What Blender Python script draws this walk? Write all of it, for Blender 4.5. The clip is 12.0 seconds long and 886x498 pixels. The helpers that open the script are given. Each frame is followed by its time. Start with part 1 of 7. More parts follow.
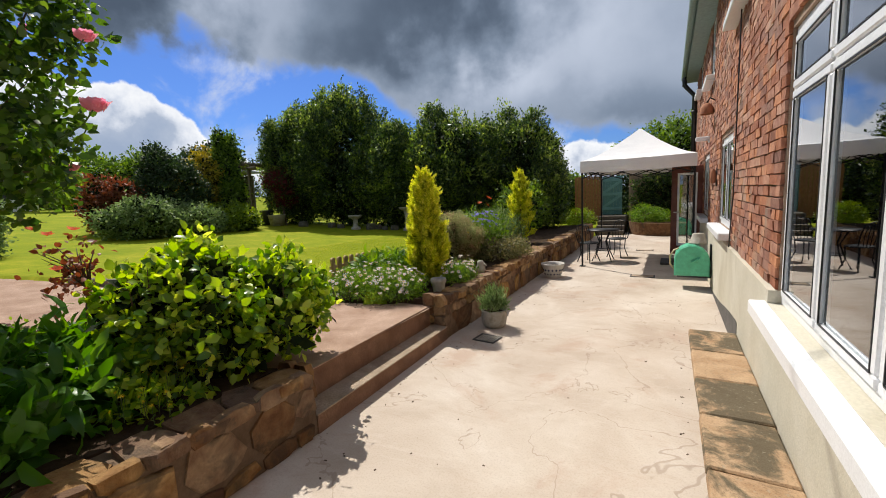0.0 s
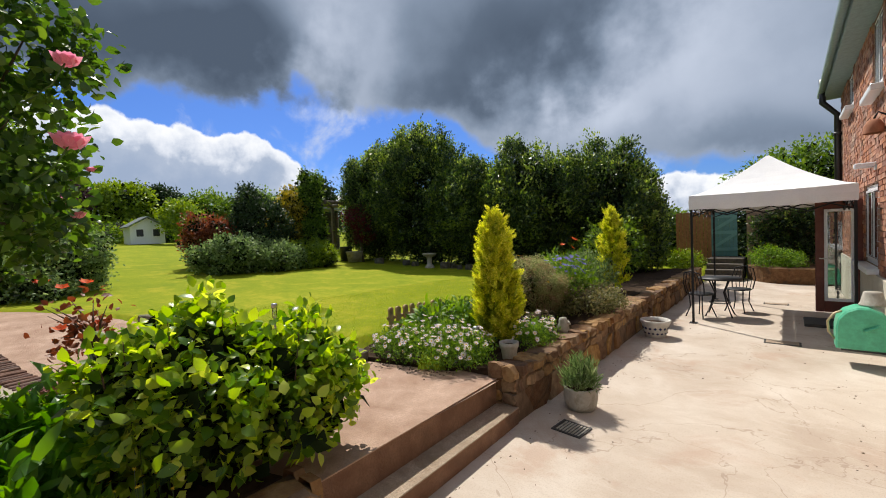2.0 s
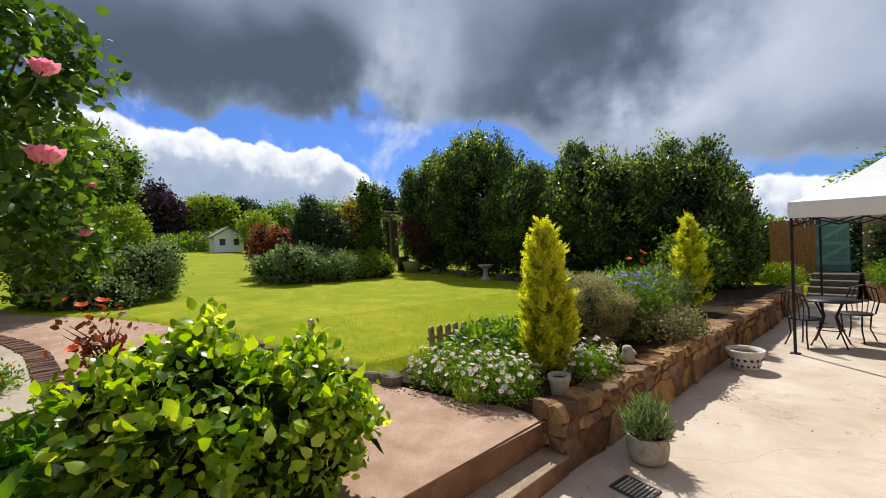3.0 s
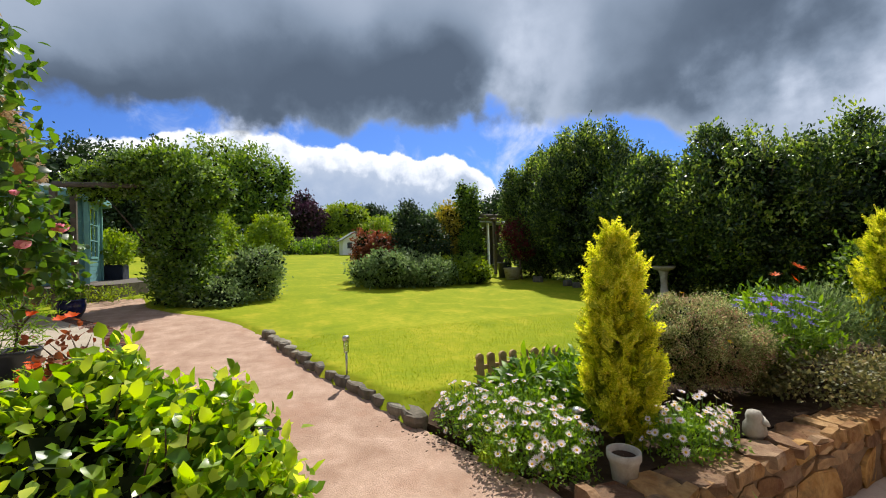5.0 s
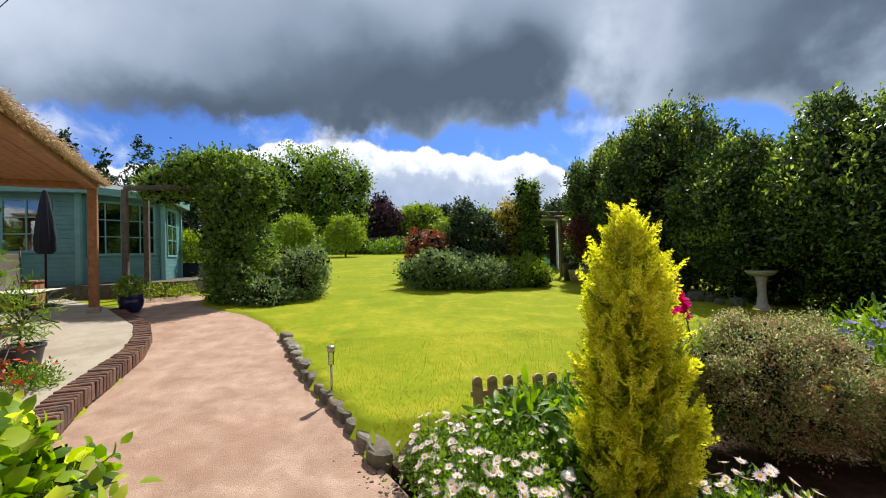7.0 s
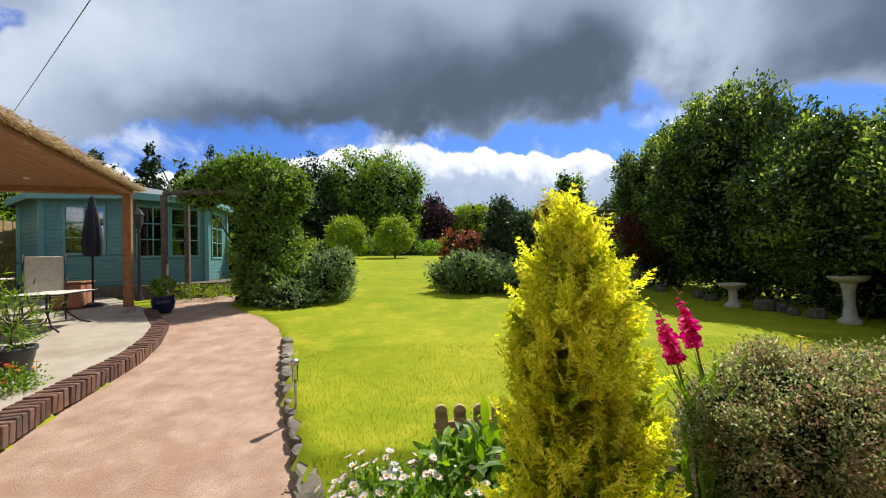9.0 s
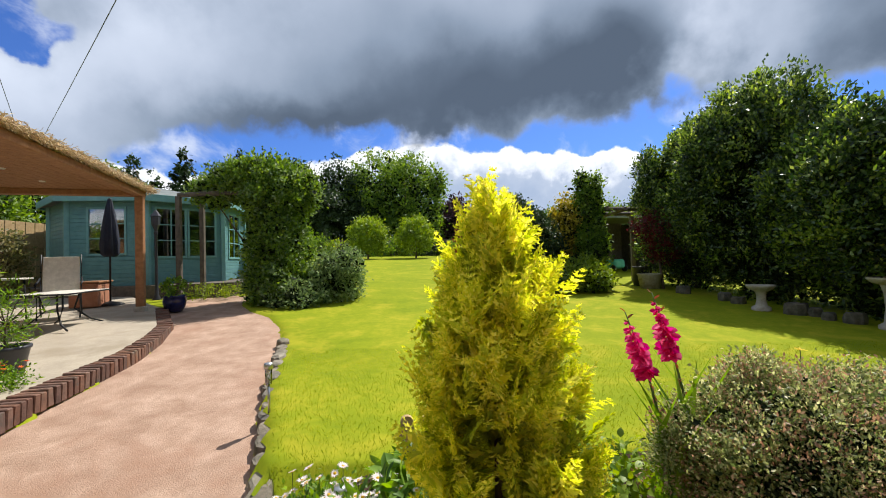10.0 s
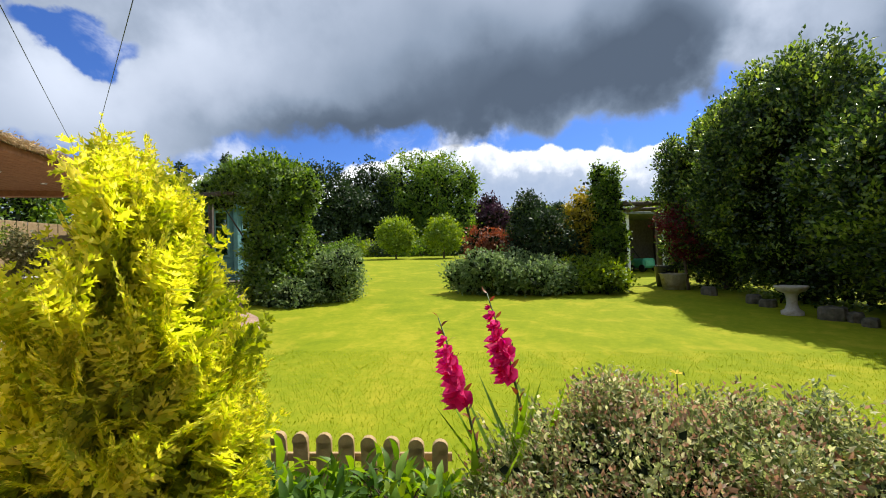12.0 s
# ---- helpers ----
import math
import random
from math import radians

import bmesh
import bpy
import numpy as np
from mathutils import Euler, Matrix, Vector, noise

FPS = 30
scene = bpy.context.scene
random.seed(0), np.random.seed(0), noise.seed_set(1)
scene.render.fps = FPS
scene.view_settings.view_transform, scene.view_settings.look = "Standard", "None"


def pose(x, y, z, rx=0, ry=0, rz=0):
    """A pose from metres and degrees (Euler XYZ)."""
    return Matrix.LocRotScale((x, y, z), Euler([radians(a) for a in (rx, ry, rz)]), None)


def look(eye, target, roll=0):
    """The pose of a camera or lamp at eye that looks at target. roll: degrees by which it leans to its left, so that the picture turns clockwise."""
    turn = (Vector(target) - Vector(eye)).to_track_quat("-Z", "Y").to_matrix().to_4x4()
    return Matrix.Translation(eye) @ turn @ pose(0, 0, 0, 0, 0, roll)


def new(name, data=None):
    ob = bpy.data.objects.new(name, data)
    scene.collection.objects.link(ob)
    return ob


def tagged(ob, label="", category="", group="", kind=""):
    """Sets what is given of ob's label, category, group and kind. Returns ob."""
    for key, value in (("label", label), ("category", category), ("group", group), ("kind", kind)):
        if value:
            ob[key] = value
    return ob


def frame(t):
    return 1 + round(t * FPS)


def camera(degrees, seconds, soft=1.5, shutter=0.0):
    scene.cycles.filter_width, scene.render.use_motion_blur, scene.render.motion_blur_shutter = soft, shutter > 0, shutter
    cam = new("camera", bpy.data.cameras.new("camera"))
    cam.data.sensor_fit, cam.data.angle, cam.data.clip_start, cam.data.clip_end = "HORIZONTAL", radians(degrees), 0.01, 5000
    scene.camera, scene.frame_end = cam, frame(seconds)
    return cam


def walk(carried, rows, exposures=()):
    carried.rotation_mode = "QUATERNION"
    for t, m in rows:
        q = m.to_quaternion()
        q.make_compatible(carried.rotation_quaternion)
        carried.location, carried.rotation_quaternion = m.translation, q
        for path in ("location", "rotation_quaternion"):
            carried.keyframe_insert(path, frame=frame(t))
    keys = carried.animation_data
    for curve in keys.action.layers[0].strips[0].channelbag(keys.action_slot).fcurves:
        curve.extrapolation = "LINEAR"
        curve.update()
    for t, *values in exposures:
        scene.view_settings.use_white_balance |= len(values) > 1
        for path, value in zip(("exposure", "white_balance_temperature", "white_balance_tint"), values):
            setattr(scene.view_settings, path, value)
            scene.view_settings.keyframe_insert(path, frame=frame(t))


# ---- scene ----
cam = camera(94.5, 12.0, 1.0)
METRES, EYE, TILT, LEAN, TURN = 6.0, 1.68, 0.0, 0.0, 29.1
ROWS = [
    (0.0, 0.0, 0.0, 0.0, -0.35, -7.42, 2.71),
    (0.5, -0.0011, 0.031, 0.0038, 1.46, -6.08, 2.64),
    (1.0, -0.0014, 0.0671, 0.0065, 4.01, -4.61, 2.59),
    (1.5, 0.0059, 0.1056, 0.01, 7.22, -3.25, 2.52),
    (2.0, 0.0167, 0.1473, 0.0174, 10.98, -2.13, 2.45),
    (2.5, 0.0274, 0.1841, 0.0209, 15.21, -1.24, 2.44),
    (3.0, 0.038, 0.2281, 0.0258, 19.81, -0.55, 2.35),
    (5.0, 0.0958, 0.4164, 0.0324, 36.87, 0.53, 1.93),
    (5.5, 0.1035, 0.4631, 0.0311, 40.06, 0.62, 1.82),
    (6.0, 0.1096, 0.5105, 0.0303, 42.95, 0.74, 1.74),
    (6.5, 0.1138, 0.5519, 0.0284, 45.59, 0.85, 1.7),
    (7.0, 0.115, 0.5949, 0.0272, 47.93, 0.93, 1.64),
    (9.0, 0.1215, 0.7432, 0.0287, 55.94, 1.26, 1.65),
    (9.5, 0.1238, 0.7793, 0.0269, 57.81, 1.33, 1.66),
    (10.0, 0.1267, 0.8162, 0.0258, 59.52, 1.42, 1.69),
    (10.5, 0.1297, 0.8563, 0.0231, 60.97, 1.45, 1.73),
    (11.0, 0.1358, 0.9004, 0.0211, 62.3, 1.48, 1.76),
    (11.5, 0.1417, 0.9394, 0.0178, 63.63, 1.54, 1.77),
    (12.0, 0.1439, 0.9814, 0.0157, 64.97, 1.62, 1.82),
]
walk(cam, [(t, pose(0, 0, EYE, TILT, LEAN, TURN) @ pose(METRES * x, METRES * y, METRES * z, 90 + pitch, roll, yaw)) for t, x, y, z, yaw, pitch, roll in ROWS],
     [(0.0, 0.04), (3.0, 0.16), (6.0, 0.38), (9.0, 0.40), (12.0, 0.42)])


# ---------------------------------------------------------------- light
SUN_AZ, SUN_EL = 56.0, 53.0      # azimuth from +y towards -x
sun_dir = Vector((-math.sin(radians(SUN_AZ)) * math.cos(radians(SUN_EL)),
                  math.cos(radians(SUN_AZ)) * math.cos(radians(SUN_EL)), math.sin(radians(SUN_EL))))
sun_data = bpy.data.lights.new("sun", "SUN")
sun_data.energy, sun_data.angle, sun_data.color = 5.0, radians(0.5), (1.0, 0.95, 0.86)
sun = new("sun", sun_data)
sun.matrix_world = look(sun_dir * 60, (0, 0, 0))


class Nodes:
    """A short way to wire a node tree."""

    def __init__(self, tree):
        self.tree = tree
        tree.nodes.clear()

    def add(self, kind, inputs=None, **props):
        n = self.tree.nodes.new(kind)
        if "operation" in props:
            n.operation = props["operation"]
        if "use_clamp" in props:
            n.use_clamp = props["use_clamp"]
        if "interpolation_type" in props:
            n.interpolation_type, n.clamp = props["interpolation_type"], True
        if "data_type" in props:
            n.data_type = props["data_type"]
        for k, v in (inputs or {}).items():
            if isinstance(v, bpy.types.NodeSocket):
                self.tree.links.new(v, n.inputs[k])
            else:
                n.inputs[k].default_value = v
        return n

    def math(self, op, a, b=0.0, c=0.0, clamp=False):
        return self.add("ShaderNodeMath", {0: a, 1: b, 2: c}, operation=op, use_clamp=clamp).outputs[0]

    def smooth(self, v, lo, hi):
        return self.add("ShaderNodeMapRange", {0: v, 1: lo, 2: hi, 3: 0.0, 4: 1.0},
                        interpolation_type="SMOOTHSTEP").outputs[0]

    def noise(self, vec, scale, detail=4.0, rough=0.55, dist=0.0):
        ins = {"Scale": scale, "Detail": detail, "Roughness": rough, "Distortion": dist}
        if vec is not None:
            ins["Vector"] = vec
        return self.add("ShaderNodeTexNoise", ins).outputs["Fac"]

    def mix(self, f, a, b):
        n = self.add("ShaderNodeMix", {0: f}, data_type="RGBA")
        for k, v in ((6, a), (7, b)):
            if isinstance(v, bpy.types.NodeSocket):
                self.tree.links.new(v, n.inputs[k])
            else:
                n.inputs[k].default_value = (*v, 1) if len(v) == 3 else v
        return n.outputs[2]

    def ramp(self, f, *stops):
        n = self.add("ShaderNodeValToRGB", {0: f})
        els = n.color_ramp.elements
        while len(els) < len(stops):
            els.new(0.5)
        for e, (p, c) in zip(els, stops):
            e.position, e.color = p, (*c, 1)
        return n.outputs[0]


def make_world():
    """A broken deck of grey cloud over a strip of blue and a bank of white cumulus."""
    world = bpy.data.worlds.new("sky")
    scene.world = world
    world.use_nodes = True
    N = Nodes(world.node_tree)
    sky = N.add("ShaderNodeTexSky")
    sky.sky_type, sky.sun_disc = "NISHITA", False
    sky.sun_elevation, sky.sun_rotation = radians(SUN_EL), radians(-SUN_AZ)
    sky.air_density, sky.dust_density, sky.ozone_density = 1.0, 0.6, 1.6
    d = N.add("ShaderNodeTexCoord").outputs["Generated"]
    x, y, z = N.add("ShaderNodeSeparateXYZ", {0: d}).outputs
    az0 = N.math("MULTIPLY", N.math("ARCTAN2", N.math("MULTIPLY", x, -1.0), y), 57.2958)
    el0 = N.math("MULTIPLY", N.math("ARCSINE", z), 57.2958)

    def about(v, amount):
        return N.math("MULTIPLY", N.math("SUBTRACT", v, 0.5), amount)

    # billows push the outlines about
    slow = N.noise(d, 3.1, 2.0, 0.5)
    slow_b = N.noise(N.add("ShaderNodeVectorMath", {0: d, 1: (3.7, 1.9, 8.3)}, operation="ADD").outputs[0], 3.6, 2.0, 0.5)
    billow = N.noise(d, 9.0, 6.0, 0.52)
    fluff = N.noise(d, 21.0, 5.0, 0.55)
    az = N.math("ADD", az0, N.math("ADD", about(slow, 26.0), about(billow, 12.0)))
    el = N.math("ADD", el0, N.math("ADD", about(slow_b, 10.0), N.math("ADD", about(billow, 8.0), about(fluff, 2.6))))

    def mass(a, e, wa, we):
        """A rounded cloud mass about a bearing and a height."""
        p = N.math("POWER", N.math("ABSOLUTE", N.math("DIVIDE", N.math("SUBTRACT", az, a), wa)), 2.0)
        q = N.math("POWER", N.math("ABSOLUTE", N.math("DIVIDE", N.math("SUBTRACT", el, e), we)), 2.0)
        return N.math("EXPONENT", N.math("MULTIPLY", N.math("ADD", p, q), -1.0))

    dark = N.math("ADD", 0.36, about(slow, 0.55))
    for a, e, wa, we, amount in ((29, 24.5, 15, 7.5, 0.62), (64, 23, 10, 6.0, 0.5), (83, 23, 19, 6.5, 0.62), (104, 18.0, 15, 4.0, 0.42), (2, 10.5, 10, 3.0, 0.3), (42, 19.5, 8, 3.0, 0.25),
                                 (51, 23, 4.5, 10, -0.32), (9, 21, 8, 8, -0.30), (22, 13, 9, 3.0, -0.38), (124, 26, 10, 7, -0.22), (137, 19, 9, 5, -0.30), (112, 16.5, 14, 3.0, 0.25)):
        dark = N.math("ADD", dark, N.math("MULTIPLY", mass(a, e, wa, we), amount))
    dark = N.math("ADD", dark, N.math("ADD", about(billow, 0.34), about(fluff, 0.14)))
    deck_colour = N.ramp(dark, (0.0, (0.58, 0.64, 0.76)), (0.28, (0.37, 0.43, 0.54)), (0.55, (0.22, 0.275, 0.365)), (0.82, (0.115, 0.152, 0.212)), (1.0, (0.080, 0.108, 0.155)))
    # the deck's lower edge: level over the lawn, lower past the house
    low = N.math("SUBTRACT", 16.6, N.math("MULTIPLY", N.smooth(az0, 44.0, 26.0), 9.5))
    low = N.math("ADD", low, N.math("MULTIPLY", mass(56, 15, 7, 20), 2.2))
    low = N.math("SUBTRACT", low, N.math("MULTIPLY", N.smooth(az0, 118.0, 135.0), 4.5))
    deck = N.smooth(N.math("SUBTRACT", el, low), -1.0, 1.3)
    hole = N.math("MULTIPLY", mass(139, 23.5, 6, 2.6), 1.5)
    deck = N.math("MULTIPLY", deck, N.math("SUBTRACT", 1.0, N.smooth(hole, 0.5, 0.9)))
    # a bank of cumulus low over the far trees
    crown = N.math("ADD", N.math("MULTIPLY", N.smooth(az0, 53.0, 66.0), 7.5), 6.0)
    crown = N.math("ADD", crown, N.math("MULTIPLY", N.math("MULTIPLY", N.smooth(az0, 66.0, 84.0), N.smooth(az0, 112.0, 97.0)), 1.6))
    crown = N.math("SUBTRACT", crown, N.math("MULTIPLY", N.smooth(az0, 98.0, 116.0), 2.5))
    rise = N.math("SUBTRACT", N.math("ADD", crown, N.math("ADD", about(billow, 5.0), about(fluff, 2.6))), el0)
    bank = N.smooth(rise, -0.15, 0.45)
    depth = N.math("ADD", rise, N.math("ADD", about(fluff, 5.5), about(billow, 4.0)))
    bank_colour = N.ramp(N.smooth(depth, -0.5, 8.0), (0.0, (0.95, 0.96, 0.98)), (0.22, (0.74, 0.78, 0.86)), (0.55, (0.42, 0.49, 0.62)), (1.0, (0.33, 0.41, 0.56)))
    deep = N.add("ShaderNodeMix", {0: 1.0, 6: sky.outputs[0], 7: (0.034, 0.056, 0.105, 1)}, data_type="RGBA")
    deep.blend_type = "MULTIPLY"
    wisp = N.math("MULTIPLY", N.smooth(N.noise(d, 6.0, 6.0, 0.6, 0.4), 0.50, 0.72), 0.75)
    colour = N.mix(wisp, deep.outputs[2], (0.66, 0.71, 0.80))
    colour = N.mix(bank, colour, bank_colour)
    colour = N.mix(deck, colour, deck_colour)
    bg = N.add("ShaderNodeBackground", {0: colour, 1: 1.0})
    N.add("ShaderNodeOutputWorld", {0: bg.outputs[0]})


make_world()


# ---------------------------------------------------------------- materials
def material(name):
    m = bpy.data.materials.new(name)
    m.use_nodes = True
    return m, Nodes(m.node_tree)


def surface(name, a, b, scale=6.0, rough=0.8, bump=0.3, grain=60.0, c=None, patch=1.2, metal=0.0, vary=0.0, island=0.0, spec=0.4, bump_dist=0.01, coat=0.0, speck=0.28):
    """A solid surface: two tones at two scales, a stain tone c, grain bump, and a tone that varies from piece to piece."""
    m, N = material(name)
    pos = N.add("ShaderNodeTexCoord").outputs["Object"] if not (vary or island) else N.add("ShaderNodeNewGeometry").outputs["Position"]
    f = N.noise(pos, scale, 6.0, 0.6, 0.3)
    col = N.ramp(f, (0.34, a), (0.66, b))
    if c:
        col = N.mix(N.math("MULTIPLY", N.smooth(N.noise(pos, patch, 7.0, 0.65, 0.5), 0.5, 0.68), 0.85), col, c)
    g = N.noise(pos, grain, 4.0, 0.65)
    col = N.mix(N.math("MULTIPLY", N.smooth(g, 0.35, 0.7), speck), col, tuple(v * 0.55 for v in b))
    if vary or island:
        src = N.add("ShaderNodeObjectInfo").outputs["Random"] if vary else N.add("ShaderNodeNewGeometry").outputs["Random Per Island"]
        amount = vary or island
        hsv = N.add("ShaderNodeHueSaturation", {"Color": col, "Value": N.math("ADD", 1 - amount, N.math("MULTIPLY", src, 2 * amount)),
                                                "Hue": N.math("ADD", 0.5 - 0.02 * amount, N.math("MULTIPLY", src, 0.04 * amount)), "Saturation": N.math("ADD", 0.85, N.math("MULTIPLY", N.math("FRACT", N.math("MULTIPLY", src, 7.13)), 0.3))})
        col = hsv.outputs[0]
    h = N.math("ADD", N.math("MULTIPLY", f, 0.6), N.math("MULTIPLY", g, 0.5))
    bp = N.add("ShaderNodeBump", {"Strength": bump, "Distance": bump_dist, "Height": h})
    bs = N.add("ShaderNodeBsdfPrincipled", {"Base Color": col, "Roughness": rough, "Metallic": metal, "Normal": bp.outputs[0], "Specular IOR Level": spec, "Coat Weight": coat})
    N.add("ShaderNodeOutputMaterial", {0: bs.outputs[0]})
    return m


def leaf(name, a, b, tip=None, trans=0.32, rough=0.45, gloss=0.35, hue=0.485, own=0.65):
    """Leaves: a tone for each leaf, light shining through."""
    m, N = material(name)
    r = N.add("ShaderNodeNewGeometry").outputs["Random Per Island"]
    pos = N.add("ShaderNodeTexCoord").outputs["Object"]
    cl = N.noise(pos, 2.2, 3.0)
    f = N.math("ADD", N.math("MULTIPLY", r, own), N.math("MULTIPLY", cl, 1.05 - own))
    col = N.ramp(f, (0.2, a), (0.75, b), (0.97, tip or b))
    bs = N.add("ShaderNodeBsdfPrincipled", {"Base Color": col, "Roughness": rough, "Specular IOR Level": gloss})
    lit = N.add("ShaderNodeHueSaturation", {"Color": col, "Hue": hue, "Saturation": 1.15, "Value": 1.6})
    tr = N.add("ShaderNodeBsdfTranslucent", {0: lit.outputs[0]})
    mx = N.add("ShaderNodeMixShader", {0: trans, 1: bs.outputs[0], 2: tr.outputs[0]})
    N.add("ShaderNodeOutputMaterial", {0: mx.outputs[0]})
    return m


def plain(name, col, rough=0.5, metal=0.0, spec=0.5, wear=0.15, scale=14.0):
    return surface(name, tuple(v * (1 - wear) for v in col), tuple(min(1, v * (1 + wear)) for v in col), scale, rough, 0.08, 90.0, metal=metal, spec=spec, bump_dist=0.003)


def glass_pane(name):
    m, N = material(name)
    fr = N.add("ShaderNodeFresnel", {0: 1.5})
    dirt = N.noise(None, 3.0, 5.0)
    gl = N.add("ShaderNodeBsdfGlossy", {0: (0.95, 0.97, 1, 1), 1: N.math("MULTIPLY", dirt, 0.03)})
    tr = N.add("ShaderNodeBsdfTransparent", {0: (0.80, 0.84, 0.83, 1)})
    mx = N.add("ShaderNodeMixShader", {0: N.math("ADD", N.math("MULTIPLY", fr.outputs[0], 1.7), 0.08, clamp=True), 1: tr.outputs[0], 2: gl.outputs[0]})
    N.add("ShaderNodeOutputMaterial", {0: mx.outputs[0]})
    return m


M = {}
def patio_concrete():
    """Pale trowelled concrete: pinkish clouds, paler repairs, swept scuffs and a fine grit."""
    m, N = material("patio_concrete")
    pos = N.add("ShaderNodeTexCoord").outputs["Object"]
    col = N.ramp(N.noise(pos, 1.1, 6.0, 0.6, 0.4), (0.32, (0.43, 0.345, 0.275)), (0.52, (0.52, 0.44, 0.365)), (0.7, (0.60, 0.53, 0.46)))
    col = N.mix(N.math("MULTIPLY", N.smooth(N.noise(pos, 0.9, 7.0, 0.65, 0.6), 0.53, 0.66), 0.55), col, (0.42, 0.285, 0.21))
    sweep = N.noise(N.add("ShaderNodeMapping", {0: pos, 2: (0.0, 0.0, 0.7), 3: (1.2, 3.0, 1.0)}).outputs[0], 1.6, 6.0, 0.62, 1.6)
    col = N.mix(N.math("MULTIPLY", N.smooth(sweep, 0.54, 0.68), 0.22), col, (0.64, 0.575, 0.51))
    col = N.mix(N.math("MULTIPLY", N.smooth(sweep, 0.44, 0.32), 0.20), col, (0.40, 0.30, 0.225))
    crack = N.math("ABSOLUTE", N.math("SUBTRACT", N.noise(pos, 0.75, 5.0, 0.55, 0.5), 0.5))
    col = N.mix(N.math("MULTIPLY", N.smooth(crack, 0.0035, 0.0012), 0.45), col, (0.25, 0.17, 0.12))
    grit = N.noise(pos, 75.0, 4.0, 0.7)
    col = N.mix(N.math("MULTIPLY", N.smooth(grit, 0.45, 0.72), 0.32), col, (0.30, 0.235, 0.18))
    h = N.math("ADD", N.math("MULTIPLY", grit, 0.35), N.math("MULTIPLY", sweep, 0.5))
    bp = N.add("ShaderNodeBump", {"Strength": 0.5, "Distance": 0.012, "Height": h})
    bs = N.add("ShaderNodeBsdfPrincipled", {"Base Color": col, "Roughness": N.math("ADD", 0.72, N.math("MULTIPLY", sweep, 0.25)), "Normal": bp.outputs[0], "Specular IOR Level": 0.35})
    N.add("ShaderNodeOutputMaterial", {0: bs.outputs[0]})
    return m


M["concrete"] = patio_concrete()
M["path"] = surface("path_concrete", (0.32, 0.195, 0.133), (0.53, 0.365, 0.275), 3.4, 0.95, 0.9, 95.0, (0.34, 0.19, 0.125), 0.9, bump_dist=0.017, speck=0.6)
M["step"] = surface("step_concrete", (0.36, 0.265, 0.185), (0.50, 0.39, 0.29), 5.0, 0.95, 1.0, 70.0, (0.24, 0.16, 0.10), 2.2, bump_dist=0.03, speck=0.7)
M["riser"] = surface("stained_riser", (0.17, 0.085, 0.05), (0.30, 0.17, 0.105), 4.0, 0.95, 1.0, 60.0, (0.10, 0.06, 0.038), 2.0, bump_dist=0.02, speck=0.5)
M["soil"] = surface("soil", (0.035, 0.022, 0.015), (0.075, 0.05, 0.034), 9.0, 1.0, 1.0, 40.0, bump_dist=0.03, spec=0.08)
M["stone"] = surface("wall_stone", (0.145, 0.066, 0.028), (0.31, 0.19, 0.095), 8.0, 0.9, 1.0, 26.0, (0.075, 0.05, 0.03), 4.0, vary=0.5, bump_dist=0.028)
M["mortar"] = surface("mortar", (0.10, 0.062, 0.036), (0.19, 0.125, 0.08), 8.0, 1.0, 0.8, 60.0)
M["kerb"] = surface("kerb_stone", (0.12, 0.105, 0.08), (0.27, 0.235, 0.185), 9.0, 0.95, 0.8, 50.0, (0.12, 0.12, 0.07), 5.0, vary=0.25, bump_dist=0.012)
# mossy stone, darkened: the hedge's shade is put into its colour
M["shaded_rock"] = surface("shaded_mossy_rock", (0.06, 0.058, 0.04), (0.16, 0.145, 0.11), 9.0, 0.95, 0.9, 40.0, (0.05, 0.06, 0.02), 4.0, bump_dist=0.02)
M["brick"] = surface("house_brick", (0.27, 0.108, 0.068), (0.45, 0.215, 0.135), 9.0, 0.9, 1.0, 45.0, (0.34, 0.25, 0.19), 1.6, vary=0.34, bump_dist=0.012)
M["brick_far"] = surface("house_brick_far", (0.27, 0.108, 0.068), (0.45, 0.215, 0.135), 9.0, 0.9, 1.0, 45.0, (0.34, 0.25, 0.19), 1.6, island=0.34, bump_dist=0.012)
M["joint"] = surface("lime_mortar", (0.26, 0.18, 0.13), (0.37, 0.27, 0.20), 8.0, 1.0, 0.8, 60.0)
M["render"] = surface("cream_render", (0.54, 0.50, 0.40), (0.61, 0.57, 0.475), 3.0, 0.9, 0.8, 70.0, (0.44, 0.39, 0.29), 0.9, bump_dist=0.006)
M["upvc"] = plain("white_upvc", (0.82, 0.83, 0.86), 0.3, wear=0.03)
M["glass"] = glass_pane("window_glass")
M["black"] = plain("black_plastic", (0.02, 0.02, 0.022), 0.4)
M["iron"] = plain("dark_iron", (0.014, 0.014, 0.016), 0.5, 0.0, 0.3)
M["slate"] = surface("roof_slate", (0.11, 0.13, 0.13), (0.20, 0.22, 0.215), 5.0, 0.7, 0.4, 40.0)
M["gutter"] = plain("grey_green_gutter", (0.20, 0.27, 0.25), 0.5)
M["door_red"] = surface("red_brown_paint", (0.12, 0.028, 0.02), (0.17, 0.045, 0.03), 9.0, 0.35, 0.1, 80.0)
M["canvas"] = surface("white_canvas", (0.80, 0.80, 0.82), (0.86, 0.86, 0.87), 4.0, 0.8, 0.15, 120.0)
M["reel"] = plain("mint_green_plastic", (0.10, 0.50, 0.30), 0.35)
M["hose"] = plain("hose_yellow", (0.55, 0.42, 0.25), 0.5)
M["terracotta"] = surface("terracotta", (0.33, 0.13, 0.07), (0.42, 0.19, 0.11), 9.0, 0.9, 0.3, 60.0)
